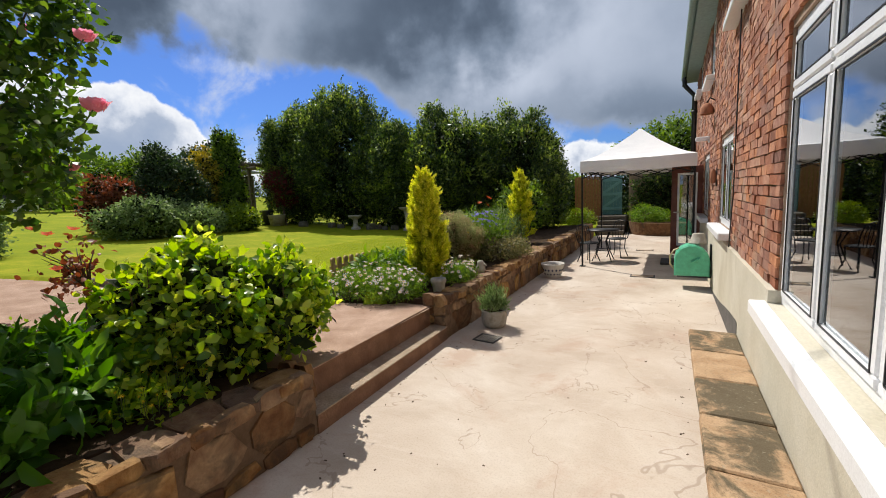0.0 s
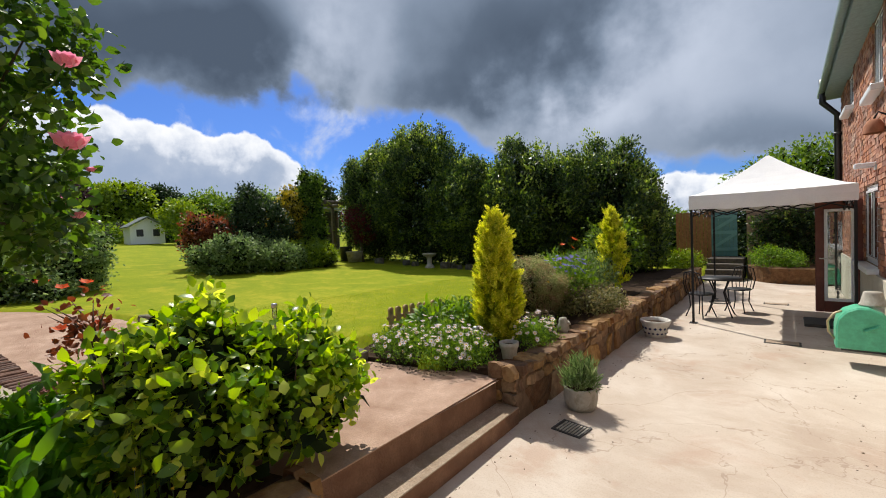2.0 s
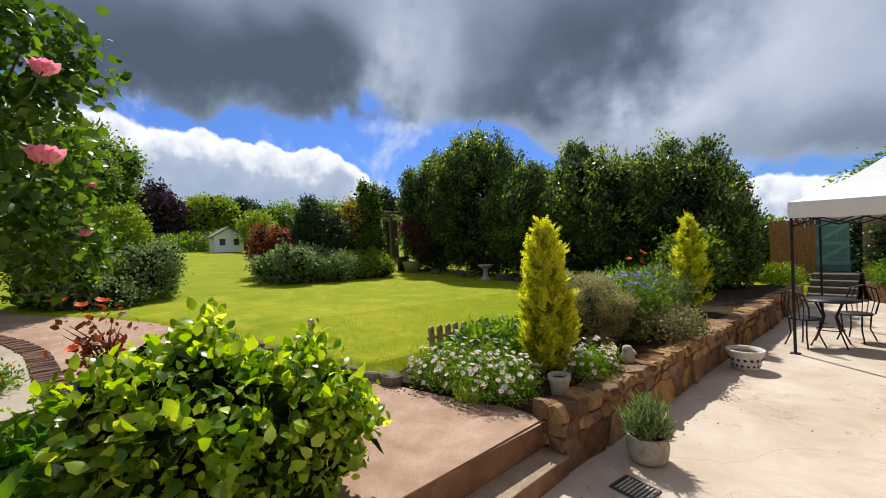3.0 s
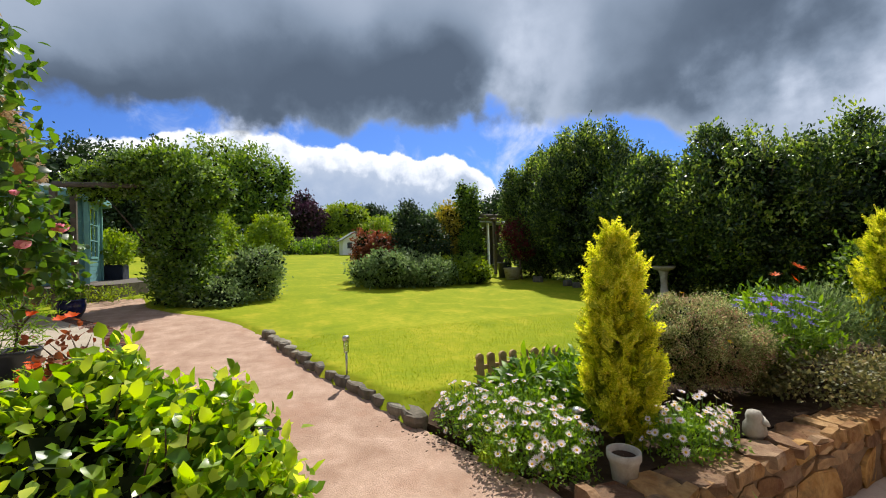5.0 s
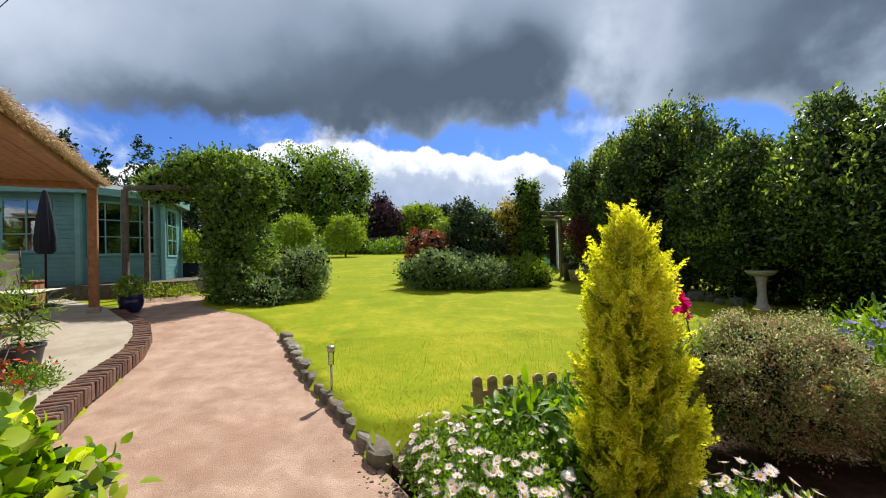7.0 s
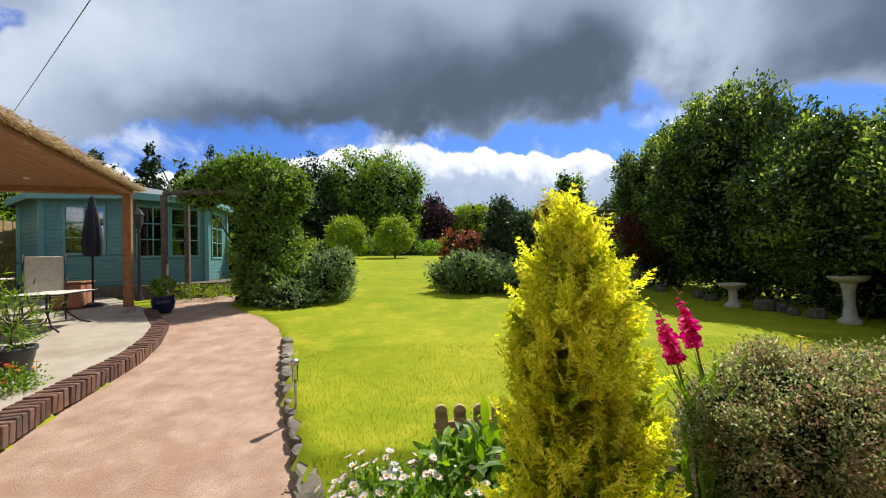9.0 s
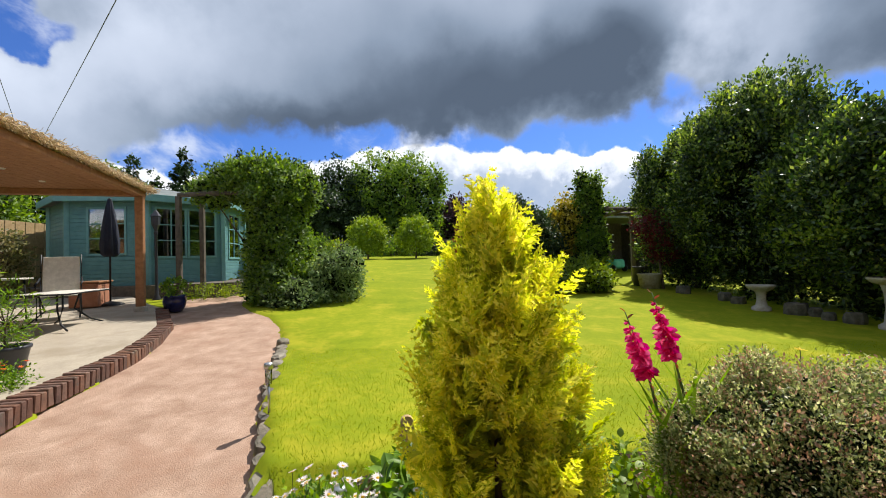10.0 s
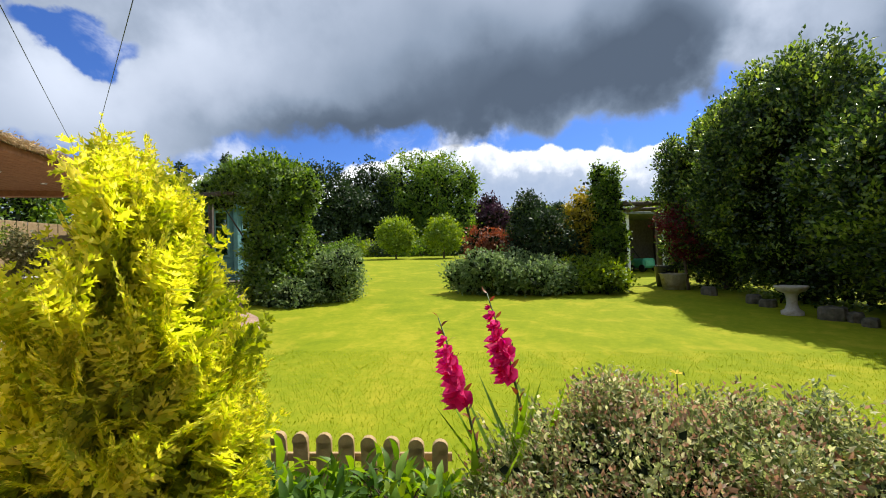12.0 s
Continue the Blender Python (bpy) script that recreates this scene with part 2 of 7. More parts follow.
M["potstone"] = surface("weathered_pot", (0.34, 0.31, 0.26), (0.48, 0.45, 0.39), 9.0, 0.9, 0.6, 60.0, (0.22, 0.19, 0.13), 6.0)
M["white_stone"] = surface("pale_stone", (0.50, 0.47, 0.42), (0.66, 0.63, 0.58), 9.0, 0.9, 0.4, 60.0)
M["blue_glaze"] = plain("blue_glaze", (0.012, 0.016, 0.075), 0.12, wear=0.3)
M["dark_pot"] = plain("dark_pot", (0.03, 0.032, 0.045), 0.4)
M["teal"] = surface("teal_paint", (0.085, 0.22, 0.235), (0.12, 0.28, 0.29), 5.0, 0.55, 0.15, 60.0)
M["teal_light"] = surface("pale_teal_paint", (0.13, 0.30, 0.31), (0.17, 0.36, 0.36), 5.0, 0.5, 0.12, 60.0)
M["wood"] = surface("brown_timber", (0.24, 0.105, 0.045), (0.36, 0.175, 0.08), 12.0, 0.7, 0.3, 60.0)
M["wood_pale"] = surface("pale_timber", (0.40, 0.27, 0.13), (0.54, 0.38, 0.20), 12.0, 0.8, 0.4, 60.0)
M["wood_grey"] = surface("weathered_timber", (0.075, 0.062, 0.052), (0.15, 0.125, 0.10), 10.0, 0.9, 0.4, 60.0)
M["thatch"] = surface("thatch", (0.42, 0.30, 0.16), (0.60, 0.46, 0.28), 30.0, 0.95, 1.0, 120.0, bump_dist=0.03)
M["bark"] = surface("bark", (0.07, 0.05, 0.035), (0.15, 0.115, 0.08), 12.0, 0.95, 1.0, 40.0, bump_dist=0.02)
M["stem"] = plain("green_stem", (0.07, 0.13, 0.03), 0.6)
M["twig"] = plain("brown_twig", (0.10, 0.06, 0.035), 0.8)
M["sling"] = plain("cream_sling", (0.62, 0.59, 0.53), 0.7)
M["navy"] = plain("navy_cloth", (0.012, 0.016, 0.035), 0.85)
M["steel"] = plain("brushed_steel", (0.55, 0.55, 0.55), 0.3, 0.9)
M["tar"] = plain("tarmac_drain", (0.05, 0.045, 0.042), 0.7)
M["foot_grey"] = surface("dark_grey_foot", (0.075, 0.07, 0.068), (0.13, 0.12, 0.112), 5.0, 0.85, 0.4, 50.0)
M["interior"] = surface("room_plaster", (0.30, 0.27, 0.23), (0.36, 0.33, 0.28), 3.0, 0.9, 0.1, 50.0)
M["paving"] = surface("buff_paving", (0.36, 0.31, 0.245), (0.45, 0.39, 0.31), 3.0, 0.9, 0.5, 60.0, (0.30, 0.25, 0.18), 1.1, speck=0.4)
def slab_stone():
    """Buff slabs with dark moss over their middles, some more than others."""
    m, N = material("mossy_slab")
    pos = N.add("ShaderNodeNewGeometry").outputs["Position"]
    own = N.add("ShaderNodeObjectInfo").outputs["Random"]
    base = N.ramp(N.noise(pos, 5.0, 6.0, 0.6, 0.3), (0.34, (0.36, 0.22, 0.12)), (0.66, (0.52, 0.36, 0.22)))
    wear = N.math("ADD", N.noise(pos, 3.2, 7.0, 0.68, 0.4), N.math("MULTIPLY", N.math("SUBTRACT", own, 0.5), 0.30))
    col = N.mix(N.math("MULTIPLY", N.smooth(wear, 0.46, 0.60), 0.88), base, (0.085, 0.075, 0.048))
    col = N.mix(N.math("MULTIPLY", N.smooth(N.noise(pos, 34.0, 4.0, 0.7), 0.60, 0.70), 0.55), col, (0.36, 0.33, 0.25))
    col = N.mix(N.math("MULTIPLY", N.smooth(N.noise(pos, 90.0, 3.0, 0.7), 0.45, 0.7), 0.4), col, (0.10, 0.07, 0.045))
    bp = N.add("ShaderNodeBump", {"Strength": 0.8, "Distance": 0.012, "Height": N.noise(pos, 40.0, 6.0, 0.7)})
    bs = N.add("ShaderNodeBsdfPrincipled", {"Base Color": col, "Roughness": 0.92, "Normal": bp.outputs[0], "Specular IOR Level": 0.3})
    N.add("ShaderNodeOutputMaterial", {0: bs.outputs[0]})
    return m


M["slab"] = slab_stone()
M["grass"] = None

M["l_hedge"] = leaf("hedge_leaf", (0.012, 0.032, 0.008), (0.066, 0.122, 0.026), (0.26, 0.34, 0.085), 0.40, 0.34, 0.55, 0.485, 0.85)
# near-black: the shade inside crowns is put into this leaf colour
M["l_shade"] = leaf("shade_leaf", (0.006, 0.012, 0.004), (0.016, 0.028, 0.008), (0.03, 0.045, 0.012), 0.06, 0.7, 0.1)
# shoot leaves, paled so that the hedge's sunlit tops are in their colour
M["l_shoot"] = leaf("sunlit_shoot_leaf", (0.10, 0.18, 0.03), (0.24, 0.34, 0.06), (0.45, 0.52, 0.13), 0.5, 0.32, 0.6, 0.485, 0.8)
M["l_conifer"] = leaf("golden_conifer_leaf", (0.36, 0.42, 0.05), (0.73, 0.69, 0.11), (0.94, 0.83, 0.27), 0.58, 0.6, 0.2, 0.5, 0.7)
# natural inner green, darkened further for the shade between plumes
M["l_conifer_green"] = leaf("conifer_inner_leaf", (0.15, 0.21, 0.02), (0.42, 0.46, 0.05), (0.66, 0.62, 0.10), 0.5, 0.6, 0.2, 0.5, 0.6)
M["l_hydr"] = leaf("hydrangea_leaf", (0.085, 0.19, 0.014), (0.35, 0.49, 0.04), (0.64, 0.70, 0.13), 0.55, 0.33, 0.6, 0.49, 0.9)
M["l_lily"] = leaf("broad_green_leaf", (0.03, 0.11, 0.010), (0.11, 0.27, 0.025), (0.24, 0.40, 0.06), 0.48, 0.38, 0.5)
M["l_rose"] = leaf("rose_leaf", (0.022, 0.06, 0.012), (0.10, 0.20, 0.03), (0.26, 0.36, 0.07), 0.45, 0.38, 0.5)
M["l_herb"] = leaf("herb_leaf", (0.055, 0.13, 0.018), (0.20, 0.34, 0.045), (0.36, 0.48, 0.10), 0.42, 0.5)
M["l_grey"] = leaf("grey_green_leaf", (0.08, 0.14, 0.045), (0.22, 0.31, 0.12), (0.42, 0.48, 0.27), 0.35, 0.6)
M["l_bronze"] = leaf("bronze_leaf", (0.08, 0.09, 0.03), (0.22, 0.21, 0.08), (0.38, 0.29, 0.17), 0.35, 0.55)
M["l_potent"] = leaf("small_shrub_leaf", (0.09, 0.14, 0.04), (0.38, 0.42, 0.18), (0.78, 0.70, 0.46), 0.5, 0.45, 0.4, 0.485, 0.75)
M["l_tan"] = leaf("bronze_young_leaf", (0.22, 0.13, 0.075), (0.46, 0.31, 0.19), (0.70, 0.55, 0.40), 0.35, 0.55)
M["l_tree"] = leaf("tree_leaf", (0.045, 0.10, 0.016), (0.17, 0.28, 0.04), (0.32, 0.43, 0.08), 0.42, 0.5)
M["l_lime"] = leaf("lime_leaf", (0.10, 0.17, 0.02), (0.24, 0.34, 0.04), (0.38, 0.46, 0.08), 0.4, 0.5)
M["l_dark"] = leaf("dark_tree_leaf", (0.014, 0.034, 0.012), (0.04, 0.075, 0.022), (0.07, 0.11, 0.035), 0.2, 0.55)
M["l_purple"] = leaf("purple_leaf", (0.025, 0.012, 0.02), (0.07, 0.03, 0.05), (0.11, 0.05, 0.07), 0.25, 0.5)
M["l_red"] = leaf("red_maple_leaf", (0.075, 0.014, 0.016), (0.17, 0.03, 0.035), (0.26, 0.06, 0.05), 0.35, 0.5)
M["l_rust"] = leaf("rust_leaf", (0.16, 0.06, 0.03), (0.30, 0.11, 0.05), (0.38, 0.2, 0.08), 0.3, 0.5)
M["l_gold"] = leaf("gold_leaf", (0.22, 0.19, 0.02), (0.45, 0.38, 0.04), (0.6, 0.5, 0.08), 0.35, 0.5)
M["p_pink"] = leaf("pink_petal", (0.74, 0.25, 0.34), (0.84, 0.42, 0.50), (0.88, 0.60, 0.64), 0.35, 0.6, 0.2)
M["p_magenta"] = leaf("magenta_petal", (0.50, 0.010, 0.12), (0.78, 0.035, 0.25), (0.88, 0.20, 0.42), 0.35, 0.6, 0.2)
M["p_white"] = leaf("white_petal", (0.78, 0.66, 0.72), (0.84, 0.80, 0.82), (0.80, 0.56, 0.66), 0.25, 0.6, 0.2)
M["p_yellow"] = leaf("yellow_petal", (0.62, 0.42, 0.015), (0.78, 0.58, 0.03), (0.85, 0.7, 0.1), 0.3, 0.6, 0.2)
M["p_orange"] = leaf("orange_petal", (0.65, 0.09, 0.02), (0.8, 0.16, 0.03), (0.85, 0.28, 0.06), 0.35, 0.6, 0.2)
M["p_blue"] = leaf("violet_petal", (0.17, 0.13, 0.50), (0.28, 0.22, 0.66), (0.42, 0.36, 0.75), 0.3, 0.6, 0.2)


# ---------------------------------------------------------------- mesh tools
class Shape:
    """Vertices and faces that grow into one mesh."""

    def __init__(self):
        self.v, self.f, self.smooth = [], [], []

    def put(self, verts, faces, smooth=False):
        n = len(self.v)
        self.v += [tuple(p) for p in verts]
        self.f += [tuple(i + n for i in f) for f in faces]
        self.smooth += [smooth] * len(faces)
        return self

    def box(self, x0, y0, z0, x1, y1, z1, c=0.0, m=None, jitter=0.0, rng=None):
        """A box with chamfered edges of width c."""
        lo, hi = (x0, y0, z0), (x1, y1, z1)
        if c <= 0:
            vs = [Vector(((lo, hi)[i][0], (lo, hi)[j][1], (lo, hi)[k][2])) for i in (0, 1) for j in (0, 1) for k in (0, 1)]
            fs = [(0, 1, 3, 2), (4, 6, 7, 5), (0, 4, 5, 1), (2, 3, 7, 6), (0, 2, 6, 4), (1, 5, 7, 3)]
        else:
            vs, ids = [], {}
            for i in (0, 1):
                for j in (0, 1):
                    for k in (0, 1):
                        p = Vector(((lo, hi)[i][0], (lo, hi)[j][1], (lo, hi)[k][2]))
                        sgn = (1 - 2 * i, 1 - 2 * j, 1 - 2 * k)
                        wob = Vector((rng.uniform(-jitter, jitter), rng.uniform(-jitter, jitter), rng.uniform(-jitter, jitter))) if rng else Vector()
                        for ax in range(3):
                            q = p.copy()
                            for o in range(3):
                                if o != ax:
                                    q[o] += sgn[o] * c
                            ids[i, j, k, ax] = len(vs)
                            vs.append(q + wob)
            fs = []
            for i in (0, 1):
                loop = [(0, 0), (1, 0), (1, 1), (0, 1)]
                if i == 0:
                    loop = loop[::-1]
                fs.append([ids[i, a, b, 0] for a, b in loop])
                fs.append([ids[b, i, a, 1] for a, b in loop])
                fs.append([ids[a, b, i, 2] for a, b in loop])
            for a in (0, 1):
                for b in (0, 1):
                    flip = (a + b) % 2 == 1
                    for e in ([ids[a, b, 0, 0], ids[a, b, 0, 1], ids[a, b, 1, 1], ids[a, b, 1, 0]],
                              [ids[0, a, b, 1], ids[0, a, b, 2], ids[1, a, b, 2], ids[1, a, b, 1]],
                              [ids[b, 0, a, 2], ids[b, 0, a, 0], ids[b, 1, a, 0], ids[b, 1, a, 2]]):
                        fs.append(e[::-1] if flip else e)
            for i in (0, 1):
                for j in (0, 1):
                    for k in (0, 1):
                        t = [ids[i, j, k, 0], ids[i, j, k, 1], ids[i, j, k, 2]]
                        fs.append(t if (i + j + k) % 2 == 1 else t[::-1])
        if m is not None:
            vs = [m @ p for p in vs]
        return self.put(vs, fs)

    def tube(self, pts, r, n=8, caps=True, smooth=True):
        """A round bar along points; r is a radius or one for each point."""
        pts = [Vector(p) for p in pts]
        rs = r if isinstance(r, (list, tuple)) else [r] * len(pts)
        vs, fs = [], []
        for i, p in enumerate(pts):
            d = (pts[min(i + 1, len(pts) - 1)] - pts[max(i - 1, 0)]).normalized()
            a = d.cross(Vector((0, 0, 1)) if abs(d.z) < 0.9 else Vector((0, 1, 0))).normalized()
            b = d.cross(a)
            for k in range(n):
                w = 2 * math.pi * k / n
                vs.append(p + (a * math.cos(w) + b * math.sin(w)) * rs[i])
        for i in range(len(pts) - 1):
            for k in range(n):
                fs.append((i * n + k, i * n + (k + 1) % n, (i + 1) * n + (k + 1) % n, (i + 1) * n + k))
        self.put(vs, fs, smooth)
        if caps:
            m = len(self.v) - len(vs)
            self.f += [tuple(m + k for k in range(n))[::-1], tuple(m + (len(pts) - 1) * n + k for k in range(n))]
            self.smooth += [False, False]
        return self

    def lathe(self, profile, x=0, y=0, z=0, n=20, smooth=True):
        """A turned form: profile of (radius, height)."""
        vs, fs = [], []
        for r, h in profile:
            for k in range(n):
                w = 2 * math.pi * k / n
                vs.append((x + r * math.cos(w), y + r * math.sin(w), z + h))
        for i in range(len(profile) - 1):
            for k in range(n):
                fs.append((i * n + k, i * n + (k + 1) % n, (i + 1) * n + (k + 1) % n, (i + 1) * n + k))
        return self.put(vs, fs, smooth)

    def prism(self, poly, z0, z1):
        """An upright block over a plan outline; z0 and z1 are heights or functions of the plan."""
        n = len(poly)
        h0 = z0 if callable(z0) else (lambda x, y: z0)
        h1 = z1 if callable(z1) else (lambda x, y: z1)
        vs = [(x, y, h0(x, y)) for x, y in poly] + [(x, y, h1(x, y)) for x, y in poly]
        fs = [tuple(range(n))[::-1], tuple(range(n, 2 * n))] + [(i, (i + 1) % n, n + (i + 1) % n, n + i) for i in range(n)]
        return self.put(vs, fs)

    def mesh(self, name):
        me = bpy.data.meshes.new(name)
        me.from_pydata(self.v, [], self.f)
        me.polygons.foreach_set("use_smooth", self.smooth)
        me.update()
        return me


def part(name, shape, mat, parent=None, label=""):
    me = shape.mesh(name) if isinstance(shape, Shape) else shape
    if not me.materials:
        me.materials.append(M[mat] if isinstance(mat, str) else mat)
    ob = new(name, me)
    if parent is not None:
        ob.parent = parent
    if label:
        ob["label"] = label
    return ob


def thing(name, label, category, at=(0, 0, 0), group="", kind="", turn=0):
    ob = new(name)
    ob.matrix_world = pose(*at, 0, 0, turn)
    return tagged(ob, label, category, group, kind)


def solid(name, shape, mat, label, category="", kind="", group=""):
    return tagged(part(name, shape, mat), label, category, group, kind)


# leaf outlines: rows of (along, half width, drop)
LEAF_FORMS = {"oval": ((0.0, 0.02, 0.0), (0.30, 0.30, 0.02), (0.68, 0.25, -0.02), (1.0, 0.0, -0.12)),
              "blade": ((0.0, 0.05, 0.0), (0.35, 0.09, 0.04), (0.7, 0.07, -0.02), (1.0, 0.0, -0.20)),
              "strap": ((0.0, 0.10, 0.0), (0.35, 0.17, 0.05), (0.7, 0.13, -0.03), (1.0, 0.0, -0.22))}


def leaf_mesh(name, p, d, up, size, mat, form="dart", width=0.5):
    """One mesh of leaves at points p along directions d. dart: two triangles a leaf; the other forms have a folded midrib."""
    n = len(p)
    d = d / (np.linalg.norm(d, axis=1, keepdims=True) + 1e-9)
    s = np.cross(d, up)
    s /= np.linalg.norm(s, axis=1, keepdims=True) + 1e-9
    nn = np.cross(s, d)
    L = size[:, None]
    if form == "dart":
        v = np.stack([p, p + d * L * 0.45 + s * L * width * 0.5 + nn * L * 0.08, p + d * L, p + d * L * 0.45 - s * L * width * 0.5 + nn * L * 0.08], 1)
        tri = np.array([[0, 1, 2], [0, 2, 3]])
    else:
        rows, cols = LEAF_FORMS[form], []
        for a, w, drop in rows:
            mid = p + d * L * a + nn * L * drop
            cols += [mid]
            if w > 0:
                cols += [mid + s * L * w * width * 2 + nn * L * 0.07 * w / 0.3, mid - s * L * w * width * 2 + nn * L * 0.07 * w / 0.3]
        v = np.stack(cols, 1)
        tri = np.array([[0, 1, 4], [0, 4, 3], [0, 3, 5], [0, 5, 2], [3, 4, 7], [3, 7, 6], [3, 6, 8], [3, 8, 5], [6, 7, 9], [6, 9, 8]])
    k = v.shape[1]
    verts = v.reshape(-1, 3).astype(np.float32)
    idx = (tri[None] + (np.arange(n) * k)[:, None, None]).reshape(-1).astype(np.int32)
    me = bpy.data.meshes.new(name)
    me.vertices.add(len(verts))
    me.vertices.foreach_set("co", verts.ravel())
    me.loops.add(len(idx))
    me.loops.foreach_set("vertex_index", idx)
    me.polygons.add(len(idx) // 3)
    me.polygons.foreach_set("loop_start", np.arange(0, len(idx), 3, dtype=np.int32))
    me.polygons.foreach_set("loop_total", np.full(len(idx) // 3, 3, dtype=np.int32))
    me.update(calc_edges=True)
    me.materials.append(M[mat])
    return me


def crown_points(blobs, clumps, per, spread, rng, shell=0.22, down=0.35):
    """Points in clumps over the outside of overlapping rounded masses, and the way out at each."""
    b = np.array(blobs, float)
    area = (b[:, 3] * b[:, 4] + b[:, 4] * b[:, 5] + b[:, 3] * b[:, 5])
    pick = rng.choice(len(b), clumps * 2, p=area / area.sum())
    u = rng.normal(size=(clumps * 2, 3))
    u /= np.linalg.norm(u, axis=1, keepdims=True)
    u[:, 2] = np.where((u[:, 2] < -down), -u[:, 2] * 0.6, u[:, 2])
    r = 1 - shell * rng.random(clumps * 2) ** 1.2 + 0.11 * rng.normal(size=clumps * 2)
    c = b[pick, :3] + u * b[pick, 3:] * r[:, None]
    inside = np.zeros(len(c), bool)
    for i, e in enumerate(b):
        q = ((c - e[:3]) / e[3:])
        inside |= ((q ** 2).sum(1) < 0.55) & (pick != i)
    c, u, sc = c[~inside][:clumps], u[~inside][:clumps], b[pick][~inside][:clumps, 3:]
    nrm = u / sc
    nrm /= np.linalg.norm(nrm, axis=1, keepdims=True)
    off = rng.normal(size=(len(c), per, 3)) * spread
    p = (c[:, None] + off).reshape(-1, 3)
    nrm = np.repeat(nrm, per, 0)
    return p, nrm


def leafy(name, blobs, clumps, per, spread, size, mat, seed, form="dart", width=0.5, lift=0.25, wild=0.7, shell=0.22, floor_z=None, droop=0.0, down=0.97):
    rng = np.random.default_rng(seed)
    p, nrm = crown_points(blobs, clumps, per, spread, rng, shell, down)
    if floor_z is not None:
        keep = p[:, 2] > floor_z
        p, nrm = p[keep], nrm[keep]
    n = len(p)
    d = nrm * 0.7 + rng.normal(size=(n, 3)) * wild + np.array([0, 0, lift - droop])
    up = nrm + rng.normal(size=(n, 3)) * 0.5 + np.array([0, 0, 0.6])
    L = size * (0.65 + 0.7 * rng.random(n))
    return leaf_mesh(name, p, d, up, L, mat, form, width)


def ragged(blobs, n, seed, lo=0.28, hi=0.45):
    """More, smaller masses bulging from the main ones, for an uneven outline."""
    rng = random.Random(seed)
    out = list(blobs)
    for k in range(n):
        b = blobs[rng.randrange(len(blobs))]
        a, e = rng.uniform(0, 2 * math.pi), rng.uniform(-0.3, 1.0)
        c = math.sqrt(max(0, 1 - e * e))
        f = rng.uniform(lo, hi)
        out.append((b[0] + b[3] * c * math.cos(a) * 0.95, b[1] + b[4] * c * math.sin(a) * 0.95, b[2] + b[5] * e * 0.98, b[3] * f, b[4] * f, b[5] * f * rng.uniform(0.8, 1.9)))
    return out


def limbs(base, blobs, r0, seed, n=6):
    """A tapered trunk that forks into limbs reaching into the crown."""
    rng = random.Random(seed)
    sh = Shape()
    base = Vector(base)
    fork = base + Vector((rng.uniform(-.1, .1), rng.uniform(-.1, .1), max(0.3, (min(b[2] - b[5] * 0.3 for b in blobs) - base.z))))
    sh.tube([base - Vector((0, 0, 0.1)), base.lerp(fork, 0.15), base.lerp(fork, 0.6) + Vector((rng.uniform(-.1, .1) * r0 * 5, 0, 0)), fork], [r0 * 1.35, r0, r0 * 0.85, r0 * 0.7], 9)
    for i in range(n):
        b = blobs[i % len(blobs)]
        tip = Vector((b[0] + rng.uniform(-.6, .6) * b[3], b[1] + rng.uniform(-.6, .6) * b[4], b[2] + rng.uniform(0.0, .7) * b[5]))
        mid = fork.lerp(tip, 0.5) + Vector((rng.uniform(-.15, .15), rng.uniform(-.15, .15), 0.1)) * b[3]
        sh.tube([fork - Vector((0, 0, .05)), mid, tip], [r0 * 0.55, r0 * 0.35, r0 * 0.08], 6)
    return sh


def tree(name, label, base, blobs, r0, clumps, per, spread, size, mat, seed, category="tree", form="dart", width=0.55, group="", wild=0.7, shell=0.22, lift=0.25, limbs_n=6, second=None, core=0, heart=True):
    """A woody plant: trunk and limbs, and a crown of leaves. Blobs are given relative to the base."""
    ob = thing(name, label, category, base, group)
    part("trunk", limbs((0, 0, 0), blobs, r0, seed, limbs_n), "bark", ob)
    part("crown", leafy("crown", blobs, clumps, per, spread, size, mat, seed, form, width, lift, wild, shell, 0.02), mat, ob)
    # dark leaves added inside the crown to paint its inner shade
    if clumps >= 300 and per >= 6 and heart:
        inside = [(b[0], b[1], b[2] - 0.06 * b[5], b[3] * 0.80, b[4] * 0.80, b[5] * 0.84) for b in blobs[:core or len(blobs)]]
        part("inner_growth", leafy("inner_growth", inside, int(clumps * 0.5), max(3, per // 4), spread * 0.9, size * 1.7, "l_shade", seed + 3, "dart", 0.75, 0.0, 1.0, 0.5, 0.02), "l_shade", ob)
    if second:
        part("new_growth", leafy("new_growth", blobs, second[1], per, spread, size, second[0], seed + 7, form, width, lift + 0.2, wild, 0.06, 0.02), second[0], ob)
    return ob


